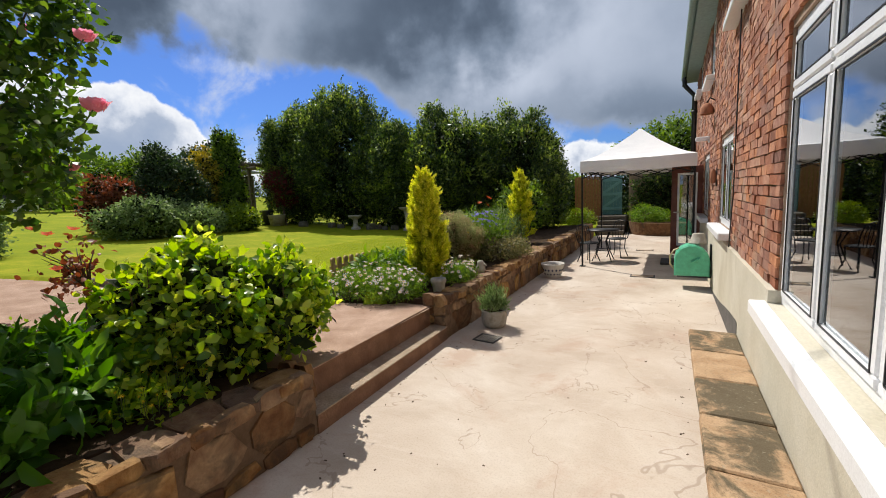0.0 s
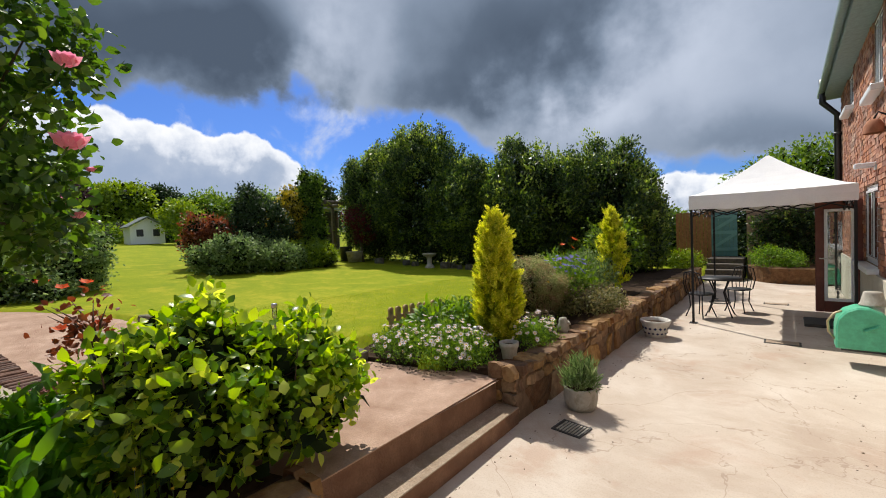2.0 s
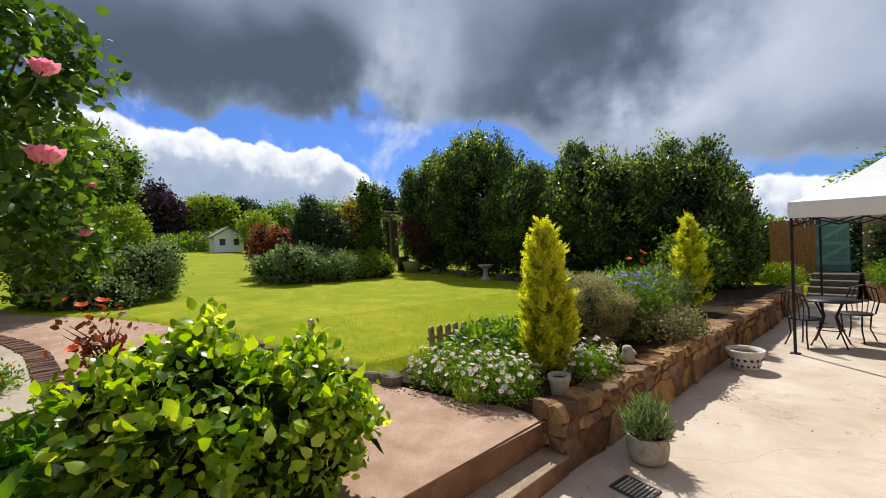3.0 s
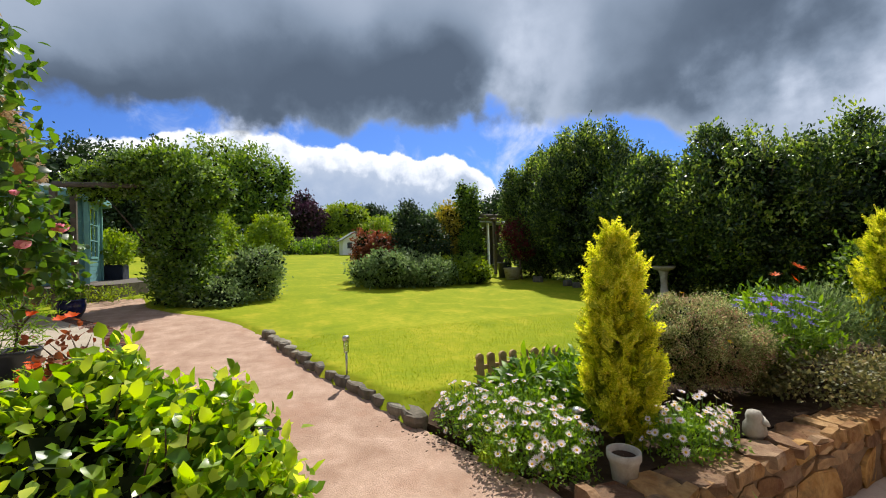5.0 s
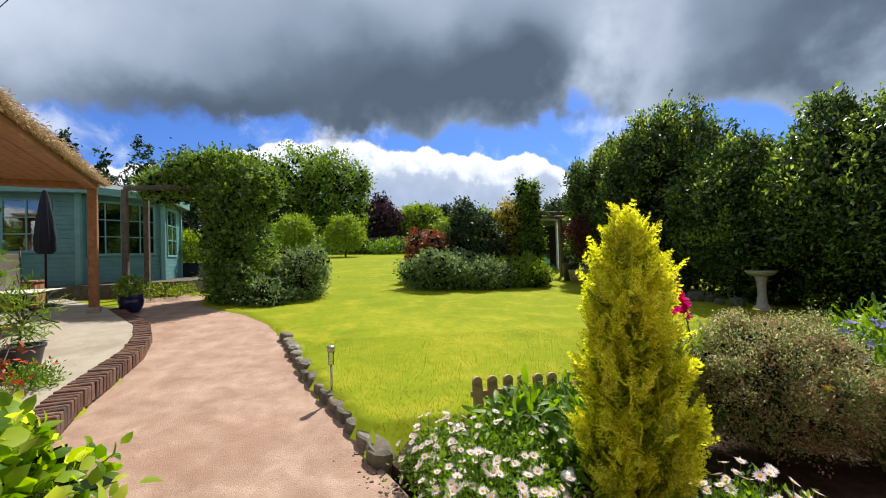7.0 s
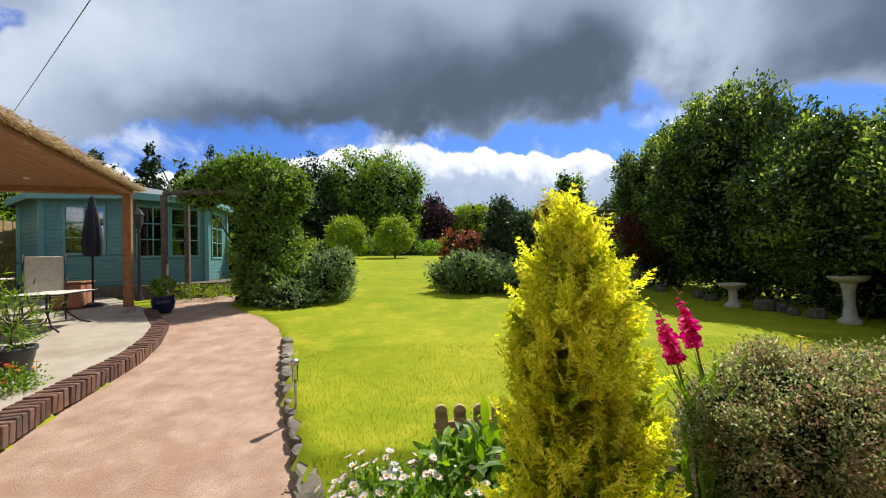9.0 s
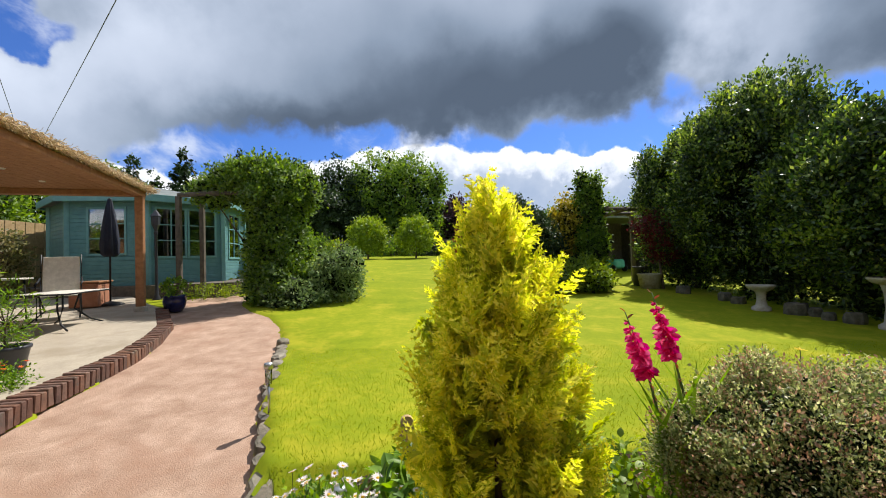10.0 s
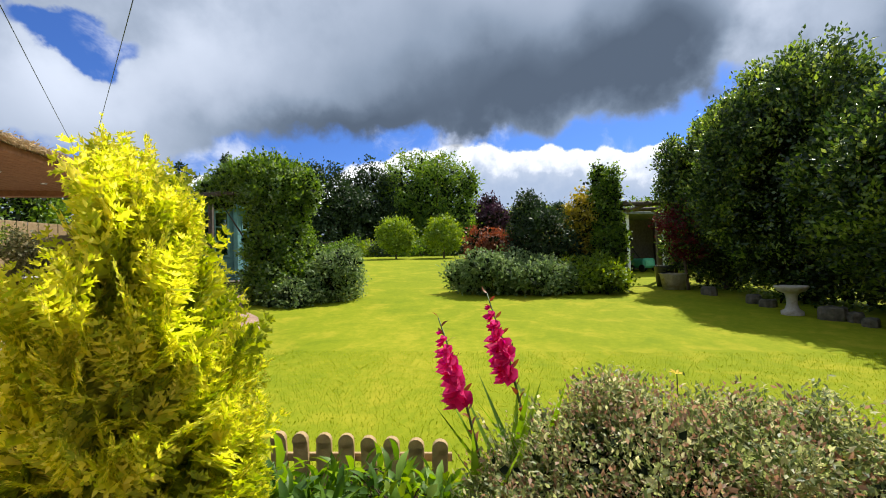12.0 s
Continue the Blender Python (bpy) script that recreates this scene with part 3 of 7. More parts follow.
def shoots(ob, blobs, count, length, size, mat, seed, lean=0.35, per=11, low=0.35):
    """Leafy shoots that stand out of a crown's top and make its outline uneven."""
    rng = np.random.default_rng(seed)
    b = np.array(blobs, float)
    pick = b[rng.integers(0, len(b), count)]
    a, e = rng.random(count) * 2 * np.pi, low + (1 - low) * rng.random(count)
    c = np.sqrt(1 - e * e)
    u = np.stack([np.cos(a) * c, np.sin(a) * c, e], 1)
    p = pick[:, :3] + u * pick[:, 3:] * 0.97
    d = u * lean + np.array([0, 0, 1.0]) + rng.normal(size=(count, 3)) * 0.22
    d /= np.linalg.norm(d, axis=1, keepdims=True)
    L = length * (0.5 + 0.8 * rng.random(count))
    wood = Shape()
    for q, w, n in zip(p, d, L):
        wood.tube([q - w * n * 0.3, q + w * n * 0.5 + np.array([0, 0, 0.02]), q + w * n], [size * 0.07, size * 0.05, size * 0.02], 4, False)
    part("shoot_wood", wood, "twig", ob)["kind"] = "stuff"
    t = np.tile(np.linspace(0.05, 1.0, per), count)
    at, dd = np.repeat(p, per, 0), np.repeat(d, per, 0)
    pos = at + dd * (np.repeat(L, per) * t)[:, None]
    out = rng.normal(size=pos.shape) * 0.75 + dd * 0.75
    part("shoot_leaves", leaf_mesh("shoot_leaves", pos, out, rng.normal(size=pos.shape) + np.array([0, 0, 1.0]), size * (1.15 - 0.5 * t) * (0.8 + 0.4 * rng.random(len(t))), mat, "oval", 0.6), mat, ob)["kind"] = "stuff"


# ---------------------------------------------------------------- the lie of the land
def lawn_z(x, y):
    """The lawn climbs away from the house."""
    return 0.55 + 0.043 * (-4 - x) - 0.02 * (min(max(y, -6), 16) - 4.5)


PATH_R = [(-2.45, 4.10), (-2.95, 4.02), (-3.5, 3.82), (-4.05, 3.60), (-4.6, 3.42), (-5.1, 3.22), (-5.95, 2.94), (-7.55, 2.48), (-8.6, 2.08), (-9.6, 1.5), (-10.3, 0.85), (-11.2, 0.25), (-13.4, -0.3)]
PATH_L = [(-2.45, 1.95), (-2.95, 1.85), (-3.6, 1.65), (-4.2, 1.45), (-4.8, 1.25), (-5.3, 1.12), (-6.1, 1.02), (-6.9, 0.92), (-7.7, 0.68), (-8.6, 0.28), (-9.4, -0.28), (-10.4, -0.95), (-12.4, -1.6)]


def inside_poly(x, y, poly):
    c = False
    for i in range(len(poly)):
        (x0, y0), (x1, y1) = poly[i - 1], poly[i]
        if (y0 > y) != (y1 > y) and x < (x1 - x0) * (y - y0) / (y1 - y0) + x0:
            c = not c
    return c


PATH_POLY = PATH_R + PATH_L[::-1]


def path_z(x, y):
    t = min(max((-2.45 - x) / 2.2, 0), 1)
    low = 0.12 - 0.09 * min(max((-5.5 - x) / 3.0, 0), 1)
    return 0.37 * (1 - t) + (lawn_z(x, y) - low) * t


def wall_face(y):
    """The face of the garden's retaining wall."""
    return -2.20 - 0.03 * max(min(y, 4.06) - 1.9, 0)


def ground_z(x, y):
    if x > wall_face(y) - 0.12 or y > 17.2:
        return -0.10
    if 1.85 < y < 4.2 and x > -3.05:
        return -0.05
    if x > -4.35 and (y < 1.95 or y > 3.6) and y < 14.5 and (y > 4.0 or x < -3.4 or y < 1.95):
        if not inside_poly(x, y, PATH_POLY) and (x > -4.2 or y > 4.4):
            return 0.25
    if -13.0 < x < -2 and inside_poly(x, y, PATH_POLY):
        return path_z(x, y) - 0.05
    z = lawn_z(x, y)
    if x > -4.3 and y < 2.0:
        z = min(z, 0.44)
    return z


def axis(edges):
    out = [edges[0][0]]
    for lo, hi, step in edges:
        n = max(1, round((hi - lo) / step))
        out += [lo + (hi - lo) * (i + 1) / n for i in range(n)]
    return out


def make_grass():
    m, N = material("lawn_grass")
    pos = N.add("ShaderNodeNewGeometry").outputs["Position"]
    big = N.noise(pos, 0.35, 5.0, 0.6)
    fine = N.noise(pos, 9.0, 6.0, 0.7)
    blades = N.noise(pos, 70.0, 3.0, 0.7)
    patch = N.noise(pos, 1.6, 6.0, 0.65, 0.4)
    col = N.ramp(N.math("ADD", N.math("MULTIPLY", big, 0.5), N.math("MULTIPLY", fine, 0.5)), (0.34, (0.165, 0.215, 0.010)), (0.52, (0.232, 0.270, 0.013)), (0.68, (0.335, 0.328, 0.024)))
    col = N.mix(N.math("MULTIPLY", N.smooth(blades, 0.4, 0.7), 0.28), col, (0.12, 0.18, 0.009))
    col = N.mix(N.math("MULTIPLY", N.smooth(patch, 0.50, 0.68), 0.55), col, (0.39, 0.345, 0.030))
    col = N.mix(N.math("MULTIPLY", N.smooth(patch, 0.47, 0.32), 0.5), col, (0.135, 0.200, 0.010))
    bp = N.add("ShaderNodeBump", {"Strength": 0.2, "Distance": 0.01, "Height": N.math("ADD", N.math("MULTIPLY", blades, 0.4), N.math("MULTIPLY", fine, 0.3))})
    bs = N.add("ShaderNodeBsdfPrincipled", {"Base Color": col, "Roughness": 0.85, "Normal": bp.outputs[0], "Specular IOR Level": 0.04})
    N.add("ShaderNodeOutputMaterial", {0: bs.outputs[0]})
    M["grass"] = m


make_grass()


def make_ground():
    xs = axis([(-2500, -400, 700), (-400, -100, 60), (-100, -30, 7), (-30, -14, 1.0), (-14, -2.0, 0.1), (-2.0, 20, 2.0), (20, 100, 20), (100, 2500, 600)])
    ys = axis([(-2500, -100, 600), (-100, -10, 15), (-10, -3, 1.0), (-3, 6.5, 0.1), (6.5, 18, 0.5), (18, 100, 12), (100, 2500, 600)])
    sh = Shape()
    ny = len(ys)
    sh.put([(x, y, ground_z(x, y) if x > -70 else lawn_z(-70, y)) for x in xs for y in ys],
           [(i * ny + j, (i + 1) * ny + j, (i + 1) * ny + j + 1, i * ny + j + 1) for i in range(len(xs) - 1) for j in range(ny - 1)], True)
    solid("ground", sh, "grass", "sunlit mown lawn that climbs gently to the far trees", "lawn", "structure")


make_ground()

# the pale concrete terrace by the house
sh = Shape()
ys = [-6 + 0.5 * i for i in range(46)]
left = [(wall_face(y) - 0.05, y) for y in ys if y < 16.6]
sh.prism([(0.9, -6.0), (0.9, 17.5)] + [(x, y) for x, y in left[::-1]], -0.12, 0.0)
solid("patio", sh, "concrete", "pale pinkish concrete patio with worn patches", "patio", "structure")

# the pink garden path
sh = Shape()
rows = []
for (xr, yr), (xl, yl) in zip(PATH_R, PATH_L):
    rows.append([(xr + (xl - xr) * k / 8, yr + (yl - yr) * k / 8) for k in range(9)])
fine = []
for a, b in zip(rows, rows[1:]):
    for s in range(4):
        fine.append([(p[0] + (q[0] - p[0]) * s / 4, p[1] + (q[1] - p[1]) * s / 4) for p, q in zip(a, b)])
fine.append(rows[-1])
sh.put([(x, y, path_z(x, y)) for r in fine for x, y in r], [(i * 9 + k, i * 9 + k + 1, (i + 1) * 9 + k + 1, (i + 1) * 9 + k) for i in range(len(fine) - 1) for k in range(8)], True)
solid("path", sh, "path", "pinkish brushed concrete garden path curving between lawn and patio", "path", "structure")

# two steps from the terrace up to the path
STEP_Y0, STEP_Y1 = 1.97, 4.08
steps = thing("steps", "two worn brown concrete steps between stone walls", "steps", kind="structure")
sh = Shape().prism([(wall_face(STEP_Y0), STEP_Y0), (wall_face(STEP_Y1), STEP_Y1), (wall_face(STEP_Y1) - 0.5, STEP_Y1), (wall_face(STEP_Y0) - 0.5, STEP_Y0)], -0.08, 0.14)
part("lower_step", sh, "riser", steps, "red-brown stained riser")
sh = Shape().prism([(wall_face(STEP_Y0) + 0.004, STEP_Y0), (wall_face(STEP_Y1) + 0.004, STEP_Y1), (wall_face(STEP_Y1) - 0.217, STEP_Y1), (wall_face(STEP_Y0) - 0.217, STEP_Y0)], 0.142, 0.152)
part("lower_tread", sh, "step", steps, "pale speckled worn tread")
sh = Shape().prism([(wall_face(STEP_Y0) - 0.22, STEP_Y0), (wall_face(STEP_Y1) - 0.22, STEP_Y1), (-2.95, STEP_Y1), (-2.95, STEP_Y0)], 0.0, 0.375)
part("upper_step", sh, "riser", steps, "red-brown stained riser")
sh = Shape().prism([(wall_face(STEP_Y0) - 0.215, STEP_Y0), (wall_face(STEP_Y1) - 0.215, STEP_Y1), (-2.95, STEP_Y1), (-2.95, STEP_Y0)], 0.377, 0.385)
part("upper_tread", sh, "path", steps, "pinkish worn tread level with the path")


# ---------------------------------------------------------------- stone retaining walls
def stone(rng, w, h, d):
    """A rough stone about the origin: its face looks along +x."""
    vs, fs, n = [], [], rng.choice((6, 7, 8))
    turn = rng.uniform(0, 2 * math.pi)
    ring = []
    for k in range(n):
        a = turn + 2 * math.pi * (k + rng.uniform(-0.22, 0.22)) / n
        cx, cz = math.cos(a), math.sin(a)
        s = 1 / max(abs(cx), abs(cz))
        ring.append((cx * s * rng.uniform(0.86, 1.06), cz * s * rng.uniform(0.86, 1.06)))
    tilt = (rng.uniform(-0.6, 0.6), rng.uniform(-0.6, 0.6))
    for depth, f in ((-d, 1.0), (0.12 * d, 1.0), (0.26 * d, 0.93)):
        for a, b in ring:
            vs.append((depth + (a * tilt[0] + b * tilt[1] + rng.uniform(-.12, .12)) * d * 0.5 * (f < 1), a * w / 2 * f, b * h / 2 * f))
    vs.append((0.34 * d, rng.uniform(-.12, .12) * w, rng.uniform(-.12, .12) * h))
    for i in range(2):
        for k in range(n):
            fs.append((i * n + k, i * n + (k + 1) % n, (i + 1) * n + (k + 1) % n, (i + 1) * n + k))
    for k in range(n):
        fs.append((2 * n + k, 2 * n + (k + 1) % n, 3 * n))
    return Shape().put(vs, fs, False)


def make_wall(name, y0, y1, top, label, seed, cap_end=False):
    rng = random.Random(seed)
    wall = thing(name, label, "garden wall", kind="structure")
    core = Shape()
    n = max(2, int((y1 - y0) / 0.5))
    ys_ = [y0 + (y1 - y0) * i / n for i in range(n + 1)]
    core.prism([(wall_face(y) - 0.012, y) for y in ys_] + [(wall_face(y) - 0.34, y) for y in ys_[::-1]], -0.08, top - 0.045)
    part("core", core, "mortar", wall)
    meshes = []
    for k in range(14):
        st = stone(rng, 1.0, 1.0, 1.0).mesh("stone")
        st.materials.append(M["stone"])
        meshes.append(st)

    def lay(x, y, z, w, h, yaw=0.0, pitch=0.0):
        ob = new("stone", rng.choice(meshes))
        ob.parent = wall
        ob.matrix_local = pose(x, y, z, rng.uniform(-7, 7), pitch + rng.uniform(-4, 4), yaw + rng.uniform(-5, 5)) @ Matrix.Diagonal((0.055, w * 1.05, h * 1.06, 1))
    z = 0.0
    while z < top - 0.05:
        h = min(rng.choice((0.11, 0.16, 0.24, 0.28)), top - z)
        y = y0 + rng.uniform(0, 0.1)
        while y < y1 - 0.05:
            w = min(rng.uniform(0.7, 2.0) * h + 0.06, y1 - y + 0.02)
            hh = h * rng.uniform(0.85, 1.12)
            lay(wall_face(y + w / 2) - 0.01 + rng.uniform(-.012, .014), y + w / 2, z + h / 2, w * 0.97, hh * 0.97, 0)
            y += w
        z += h
    # flat cope stones on top
    y = y0 + 0.01
    while y < y1 - 0.08:
        w = min(rng.uniform(0.2, 0.42), y1 - y)
        lay(wall_face(y + w / 2) - 0.13, y + w / 2, top - 0.02 + rng.uniform(-.012, .012), w * 0.96, 0.30, 0, -90)
        y += w
    for side, yy in ((-1, y0), (1, y1)):
        z = 0.02
        while z < top - 0.06:
            h = rng.uniform(0.1, 0.17)
            for k in range(2):
                lay(wall_face(yy) - 0.09 - 0.15 * k, yy + 0.008 * side, min(z + h / 2, top - 0.05), 0.15, h * 0.95, 90 * side)
            z += h
    return wall


# ---------------------------------------------------------------- house
HX = 0.65          # the face of the brickwork
EAVE = 4.80
END_Y = 14.5
# openings in the long wall: y0, y1, z0, z1
OPEN = {"A": (0.42, 3.48, 0.84, 2.62), "B": (5.95, 7.42, 1.08, 2.30), "C": (9.35, 10.72, 1.02, 2.26), "door": (10.95, 11.95, 0.06, 2.15),
        "U1": (12.1, 12.95, 3.93, 4.66), "U2": (8.9, 9.75, 3.55, 4.66), "U3": (5.2, 6.1, 3.55, 4.66)}


def in_opening(y0, y1, z0, z1):
    return any(y1 > a + 1e-4 and y0 < b - 1e-4 and z1 > c + 1e-4 and z0 < d - 1e-4 for a, b, c, d in OPEN.values())


house = thing("house", "long two-storey old red brick farmhouse with cream rendered plinth and white windows", "house", kind="structure")
PLINTH = 0.93


def make_house():
    # the wall is cut into panels round its openings
    ycuts = sorted({-7.0, END_Y} | {v for a, b, _, _ in OPEN.values() for v in (a, b)})
    zcuts = sorted({PLINTH, EAVE} | {v for _, _, c, d in OPEN.values() for v in (c, d) if v > PLINTH})
    wall = Shape()
    for a, b in zip(ycuts, ycuts[1:]):
        for c, d in zip(zcuts, zcuts[1:]):
            if not in_opening(a, b, c, d):
                wall.box(HX + 0.012, a, c, HX + 0.30, b, d)
    part("wall", wall, "joint", house)
    low = Shape()
    zc = [-0.05, 0.06, 0.84, PLINTH]
    for a, b in zip(ycuts, ycuts[1:]):
        for c, d in zip(zc, zc[1:]):
            if not in_opening(a, b, c, d):
                low.box(HX - 0.045, a, c, HX + 0.30, b, d - (0.0 if d < PLINTH else 0.0))
    part("plinth", low, "render", house, "cream rough-cast render, streaked with damp")
    # thin dark grey wedge on the plinth, taller towards the ledge
    foot = Shape()
    rim_ = [(7.55, 0.0), (7.4, 0.035), (6.9, 0.07), (6.3, 0.13), (5.8, 0.20), (5.35, 0.26), (4.9, 0.30), (4.79, 0.30), (4.79, 0.0)]
    m_ = len(rim_)
    foot.put([(HX - 0.049, y, z) for y, z in rim_] + [(HX - 0.04, y, z) for y, z in rim_], [tuple(range(m_)), tuple(range(m_, 2 * m_))[::-1]] + [(i, m_ + i, m_ + (i + 1) % m_, (i + 1) % m_) for i in range(m_)])
    part("bitumen_patch", foot, "foot_grey", house, "dark grey patch along the foot of the render")
    back = Shape()
    back.box(HX + 0.30, END_Y - 0.3, -0.05, 7.6, END_Y, EAVE)
    back.box(HX + 0.30, -7.0, -0.05, 7.6, -6.7, EAVE)
    back.box(7.3, -6.7, -0.05, 7.6, END_Y - 0.3, EAVE)
    part("outer_wall", back, "joint", house)
    inner = Shape()
    inner.box(HX + 0.31, -6.6, -0.04, 7.2, END_Y - 0.35, 0.02)
    inner.box(HX + 0.31, -6.6, 2.75, 7.2, END_Y - 0.35, 2.85)
    inner.box(4.2, -6.6, 0.02, 4.3, END_Y - 0.35, 4.7)
    inner.box(HX + 0.31, 4.2, 0.02, 4.2, 4.3, 2.75)
    inner.box(HX + 0.31, 8.6, 0.02, 4.2, 8.7, 2.75)
    part("room", inner, "interior", house)
    roof = Shape()
    roof.put([(HX - 0.32, -7.2, EAVE - 0.02), (HX - 0.32, END_Y + 0.2, EAVE - 0.02), (4.1, END_Y + 0.2, 7.4), (4.1, -7.2, 7.4),
              (HX - 0.32, -7.2, EAVE + 0.10), (HX - 0.32, END_Y + 0.2, EAVE + 0.10), (4.1, END_Y + 0.2, 7.52), (4.1, -7.2, 7.52), (7.9, -7.2, EAVE), (7.9, END_Y + 0.2, EAVE)],
             [(0, 1, 2, 3), (4, 7, 6, 5), (0, 4, 5, 1), (1, 5, 6, 2), (0, 3, 7, 4), (6, 7, 8, 9), (2, 6, 9), (3, 8, 7)])
    gable = Shape().put([(HX, END_Y - 0.02, EAVE), (7.6, END_Y - 0.02, EAVE), (4.1, END_Y - 0.02, 7.4)], [(0, 1, 2)])
    part("gable", gable, "joint", house)
    part("roof", roof, "slate", house, "grey slate roof with a grey-green fascia")
    gut = Shape().tube([(HX - 0.36, -7.2, EAVE + 0.02), (HX - 0.36, END_Y + 0.25, EAVE - 0.03)], 0.065, 10)
    part("gutter", gut, "gutter", house)
    fas = Shape().box(HX - 0.30, -7.2, EAVE - 0.16, HX - 0.27, END_Y + 0.2, EAVE - 0.03)
    fas.box(HX - 0.27, -7.2, EAVE - 0.16, HX + 0.01, END_Y + 0.2, EAVE - 0.135)
    part("fascia", fas, "gutter", house)
    pipe = Shape().tube([(HX - 0.34, END_Y - 0.25, EAVE + 0.25), (HX - 0.34, END_Y - 0.25, EAVE - 0.30), (HX - 0.08, END_Y - 0.22, EAVE - 0.62), (HX - 0.08, END_Y - 0.22, 0.05)], 0.065, 10)
    for z in (1.0, 2.4, 3.7):
        pipe.tube([(HX - 0.08, END_Y - 0.22, z), (HX - 0.08, END_Y - 0.22, z + 0.07)], 0.083, 10)
    part("downpipe", pipe, "black", house, "black plastic soil pipe with swan neck")
    cab = Shape()
    cab.tube([(HX - 0.03, 5.55, EAVE - 0.2), (HX - 0.035, 5.53, 3.0), (HX - 0.03, 5.60, 1.6), (HX - 0.055, 5.57, 0.95)], 0.007, 6)
    part("cable", cab, "black", house)


make_house()


def window(key, number, lights, fan=0.0, sill_z=0.09, kind_label="white upvc casement window with clear panes"):
    """A framed window in its opening: lights are the shares of its width; each is a sash with its own pane."""
    y0, y1, z0, z1 = OPEN[key]
    w = thing("window_%d" % number, kind_label, "window", kind="structure")
    x = HX + 0.03
    fr = Shape()
    b = 0.06
    fr.box(x, y0, z0, x + 0.07, y1, z0 + b, 0.006)
    fr.box(x, y0, z1 - b, x + 0.07, y1, z1, 0.006)
    fr.box(x, y0, z0 + b, x + 0.07, y0 + b, z1 - b, 0.006)
    fr.box(x, y1 - b, z0 + b, x + 0.07, y1, z1 - b, 0.006)
    part("window_frame", fr, "upvc", w)
    tot = sum(lights)
    y = y1 - b
    for i, share in enumerate(lights):
        span = (y1 - y0 - 2 * b) * share / tot
        ya, yb = y - span, y
        if i:
            part("mullion", Shape().box(x - 0.004, yb - 0.025, z0 + b, x + 0.066, yb + 0.025, z1 - b, 0.006), "upvc", w)
        bands = [(z0 + b, z1 - b)] if not fan else [(z0 + b, z1 - b - fan), (z1 - b - fan, z1 - b)]
        for za, zb in bands:
            s = Shape()
            t, x0 = 0.05, x - 0.02
            s.box(x0, ya + 0.012, za + 0.006, x0 + 0.06, yb - 0.012, za + 0.006 + t, 0.008)
            s.box(x0, ya + 0.012, zb - 0.006 - t, x0 + 0.06, yb - 0.012, zb - 0.006, 0.008)
            s.box(x0, ya + 0.012, za + 0.006 + t, x0 + 0.06, ya + 0.012 + t, zb - 0.006 - t, 0.008)
            s.box(x0, yb - 0.012 - t, za + 0.006 + t, x0 + 0.06, yb - 0.012, zb - 0.006 - t, 0.008)
            sash = part("sash", s, "upvc", w)
            g = Shape().box(x - 0.006, ya + 0.06, za + 0.055, x, yb - 0.06, zb - 0.055)
            pane = part("pane", g, "glass", sash)
            pane.visible_shadow = False
            gk = Shape()
            gk.box(x0 - 0.003, ya + 0.06, za + 0.054, x0 + 0.004, yb - 0.06, za + 0.060)
            gk.box(x0 - 0.003, ya + 0.06, zb - 0.060, x0 + 0.004, yb - 0.06, zb - 0.054)
            gk.box(x0 - 0.003, ya + 0.058, za + 0.060, x0 + 0.004, ya + 0.064, zb - 0.060)
            gk.box(x0 - 0.003, yb - 0.064, za + 0.060, x0 + 0.004, yb - 0.058, zb - 0.060)
            part("gasket", gk, "black", sash)
        y = ya
    si = Shape().box(HX - 0.14, y0 - 0.10, z0 - sill_z, HX + 0.05, y1 + 0.10, z0 - 0.004, 0.01)
    part("window_sill", si, "upvc", w, "white sill")
    return w


window("A", 1, (1, 1, 1, 1), 0.33, 0.10, "wide white upvc window with fanlights and a deep white sill")
window("B", 2, (1, 1))
window("C", 3, (1, 1))
window("U1", 4, (1, 1), kind_label="small white upper window under the eaves")
window("U2", 5, (1, 1), kind_label="small white upper window under the eaves")
window("U3", 6, (1, 1), kind_label="small white upper window under the eaves")

# the glazed garden door stands open, square to the wall
y0, y1, z0, z1 = OPEN["door"]
fr = Shape().box(HX, y0, z0, HX + 0.1, y0 + 0.05, z1, 0.005).box(HX, y1 - 0.05, z0, HX + 0.1, y1, z1, 0.005).box(HX, y0 + 0.05, z1 - 0.05, HX + 0.1, y1 - 0.05, z1, 0.005)
door = thing("door_1", "dark red-brown glazed garden door standing open over the patio", "door", kind="structure")
part("door_frame", fr, "door_red", door)
dx0, dx1, dy = 0.03, 0.66, 10.90
lf = Shape()
lf.box(dx0, dy - 0.05, 0.08, dx0 + 0.12, dy, 2.08, 0.006)
lf.box(dx1 - 0.12, dy - 0.05, 0.08, dx1, dy, 2.08, 0.006)
lf.box(dx0 + 0.12, dy - 0.05, 0.08, dx1 - 0.12, dy, 0.28, 0.006)
lf.box(dx0 + 0.12, dy - 0.05, 1.93, dx1 - 0.12, dy, 2.08, 0.006)
dleaf = part("door_leaf", lf, "door_red", door)
bd = Shape()
bd.box(dx0 + 0.12, dy - 0.06, 0.28, dx0 + 0.165, dy - 0.01, 1.93, 0.005).box(dx1 - 0.165, dy - 0.06, 0.28, dx1 - 0.12, dy - 0.01, 1.93, 0.005)
bd.box(dx0 + 0.165, dy - 0.06, 0.28, dx1 - 0.165, dy - 0.01, 0.33, 0.005).box(dx0 + 0.165, dy - 0.06, 1.88, dx1 - 0.165, dy - 0.01, 1.93, 0.005)
part("glazing_bead", bd, "upvc", dleaf, "white glazing bead")
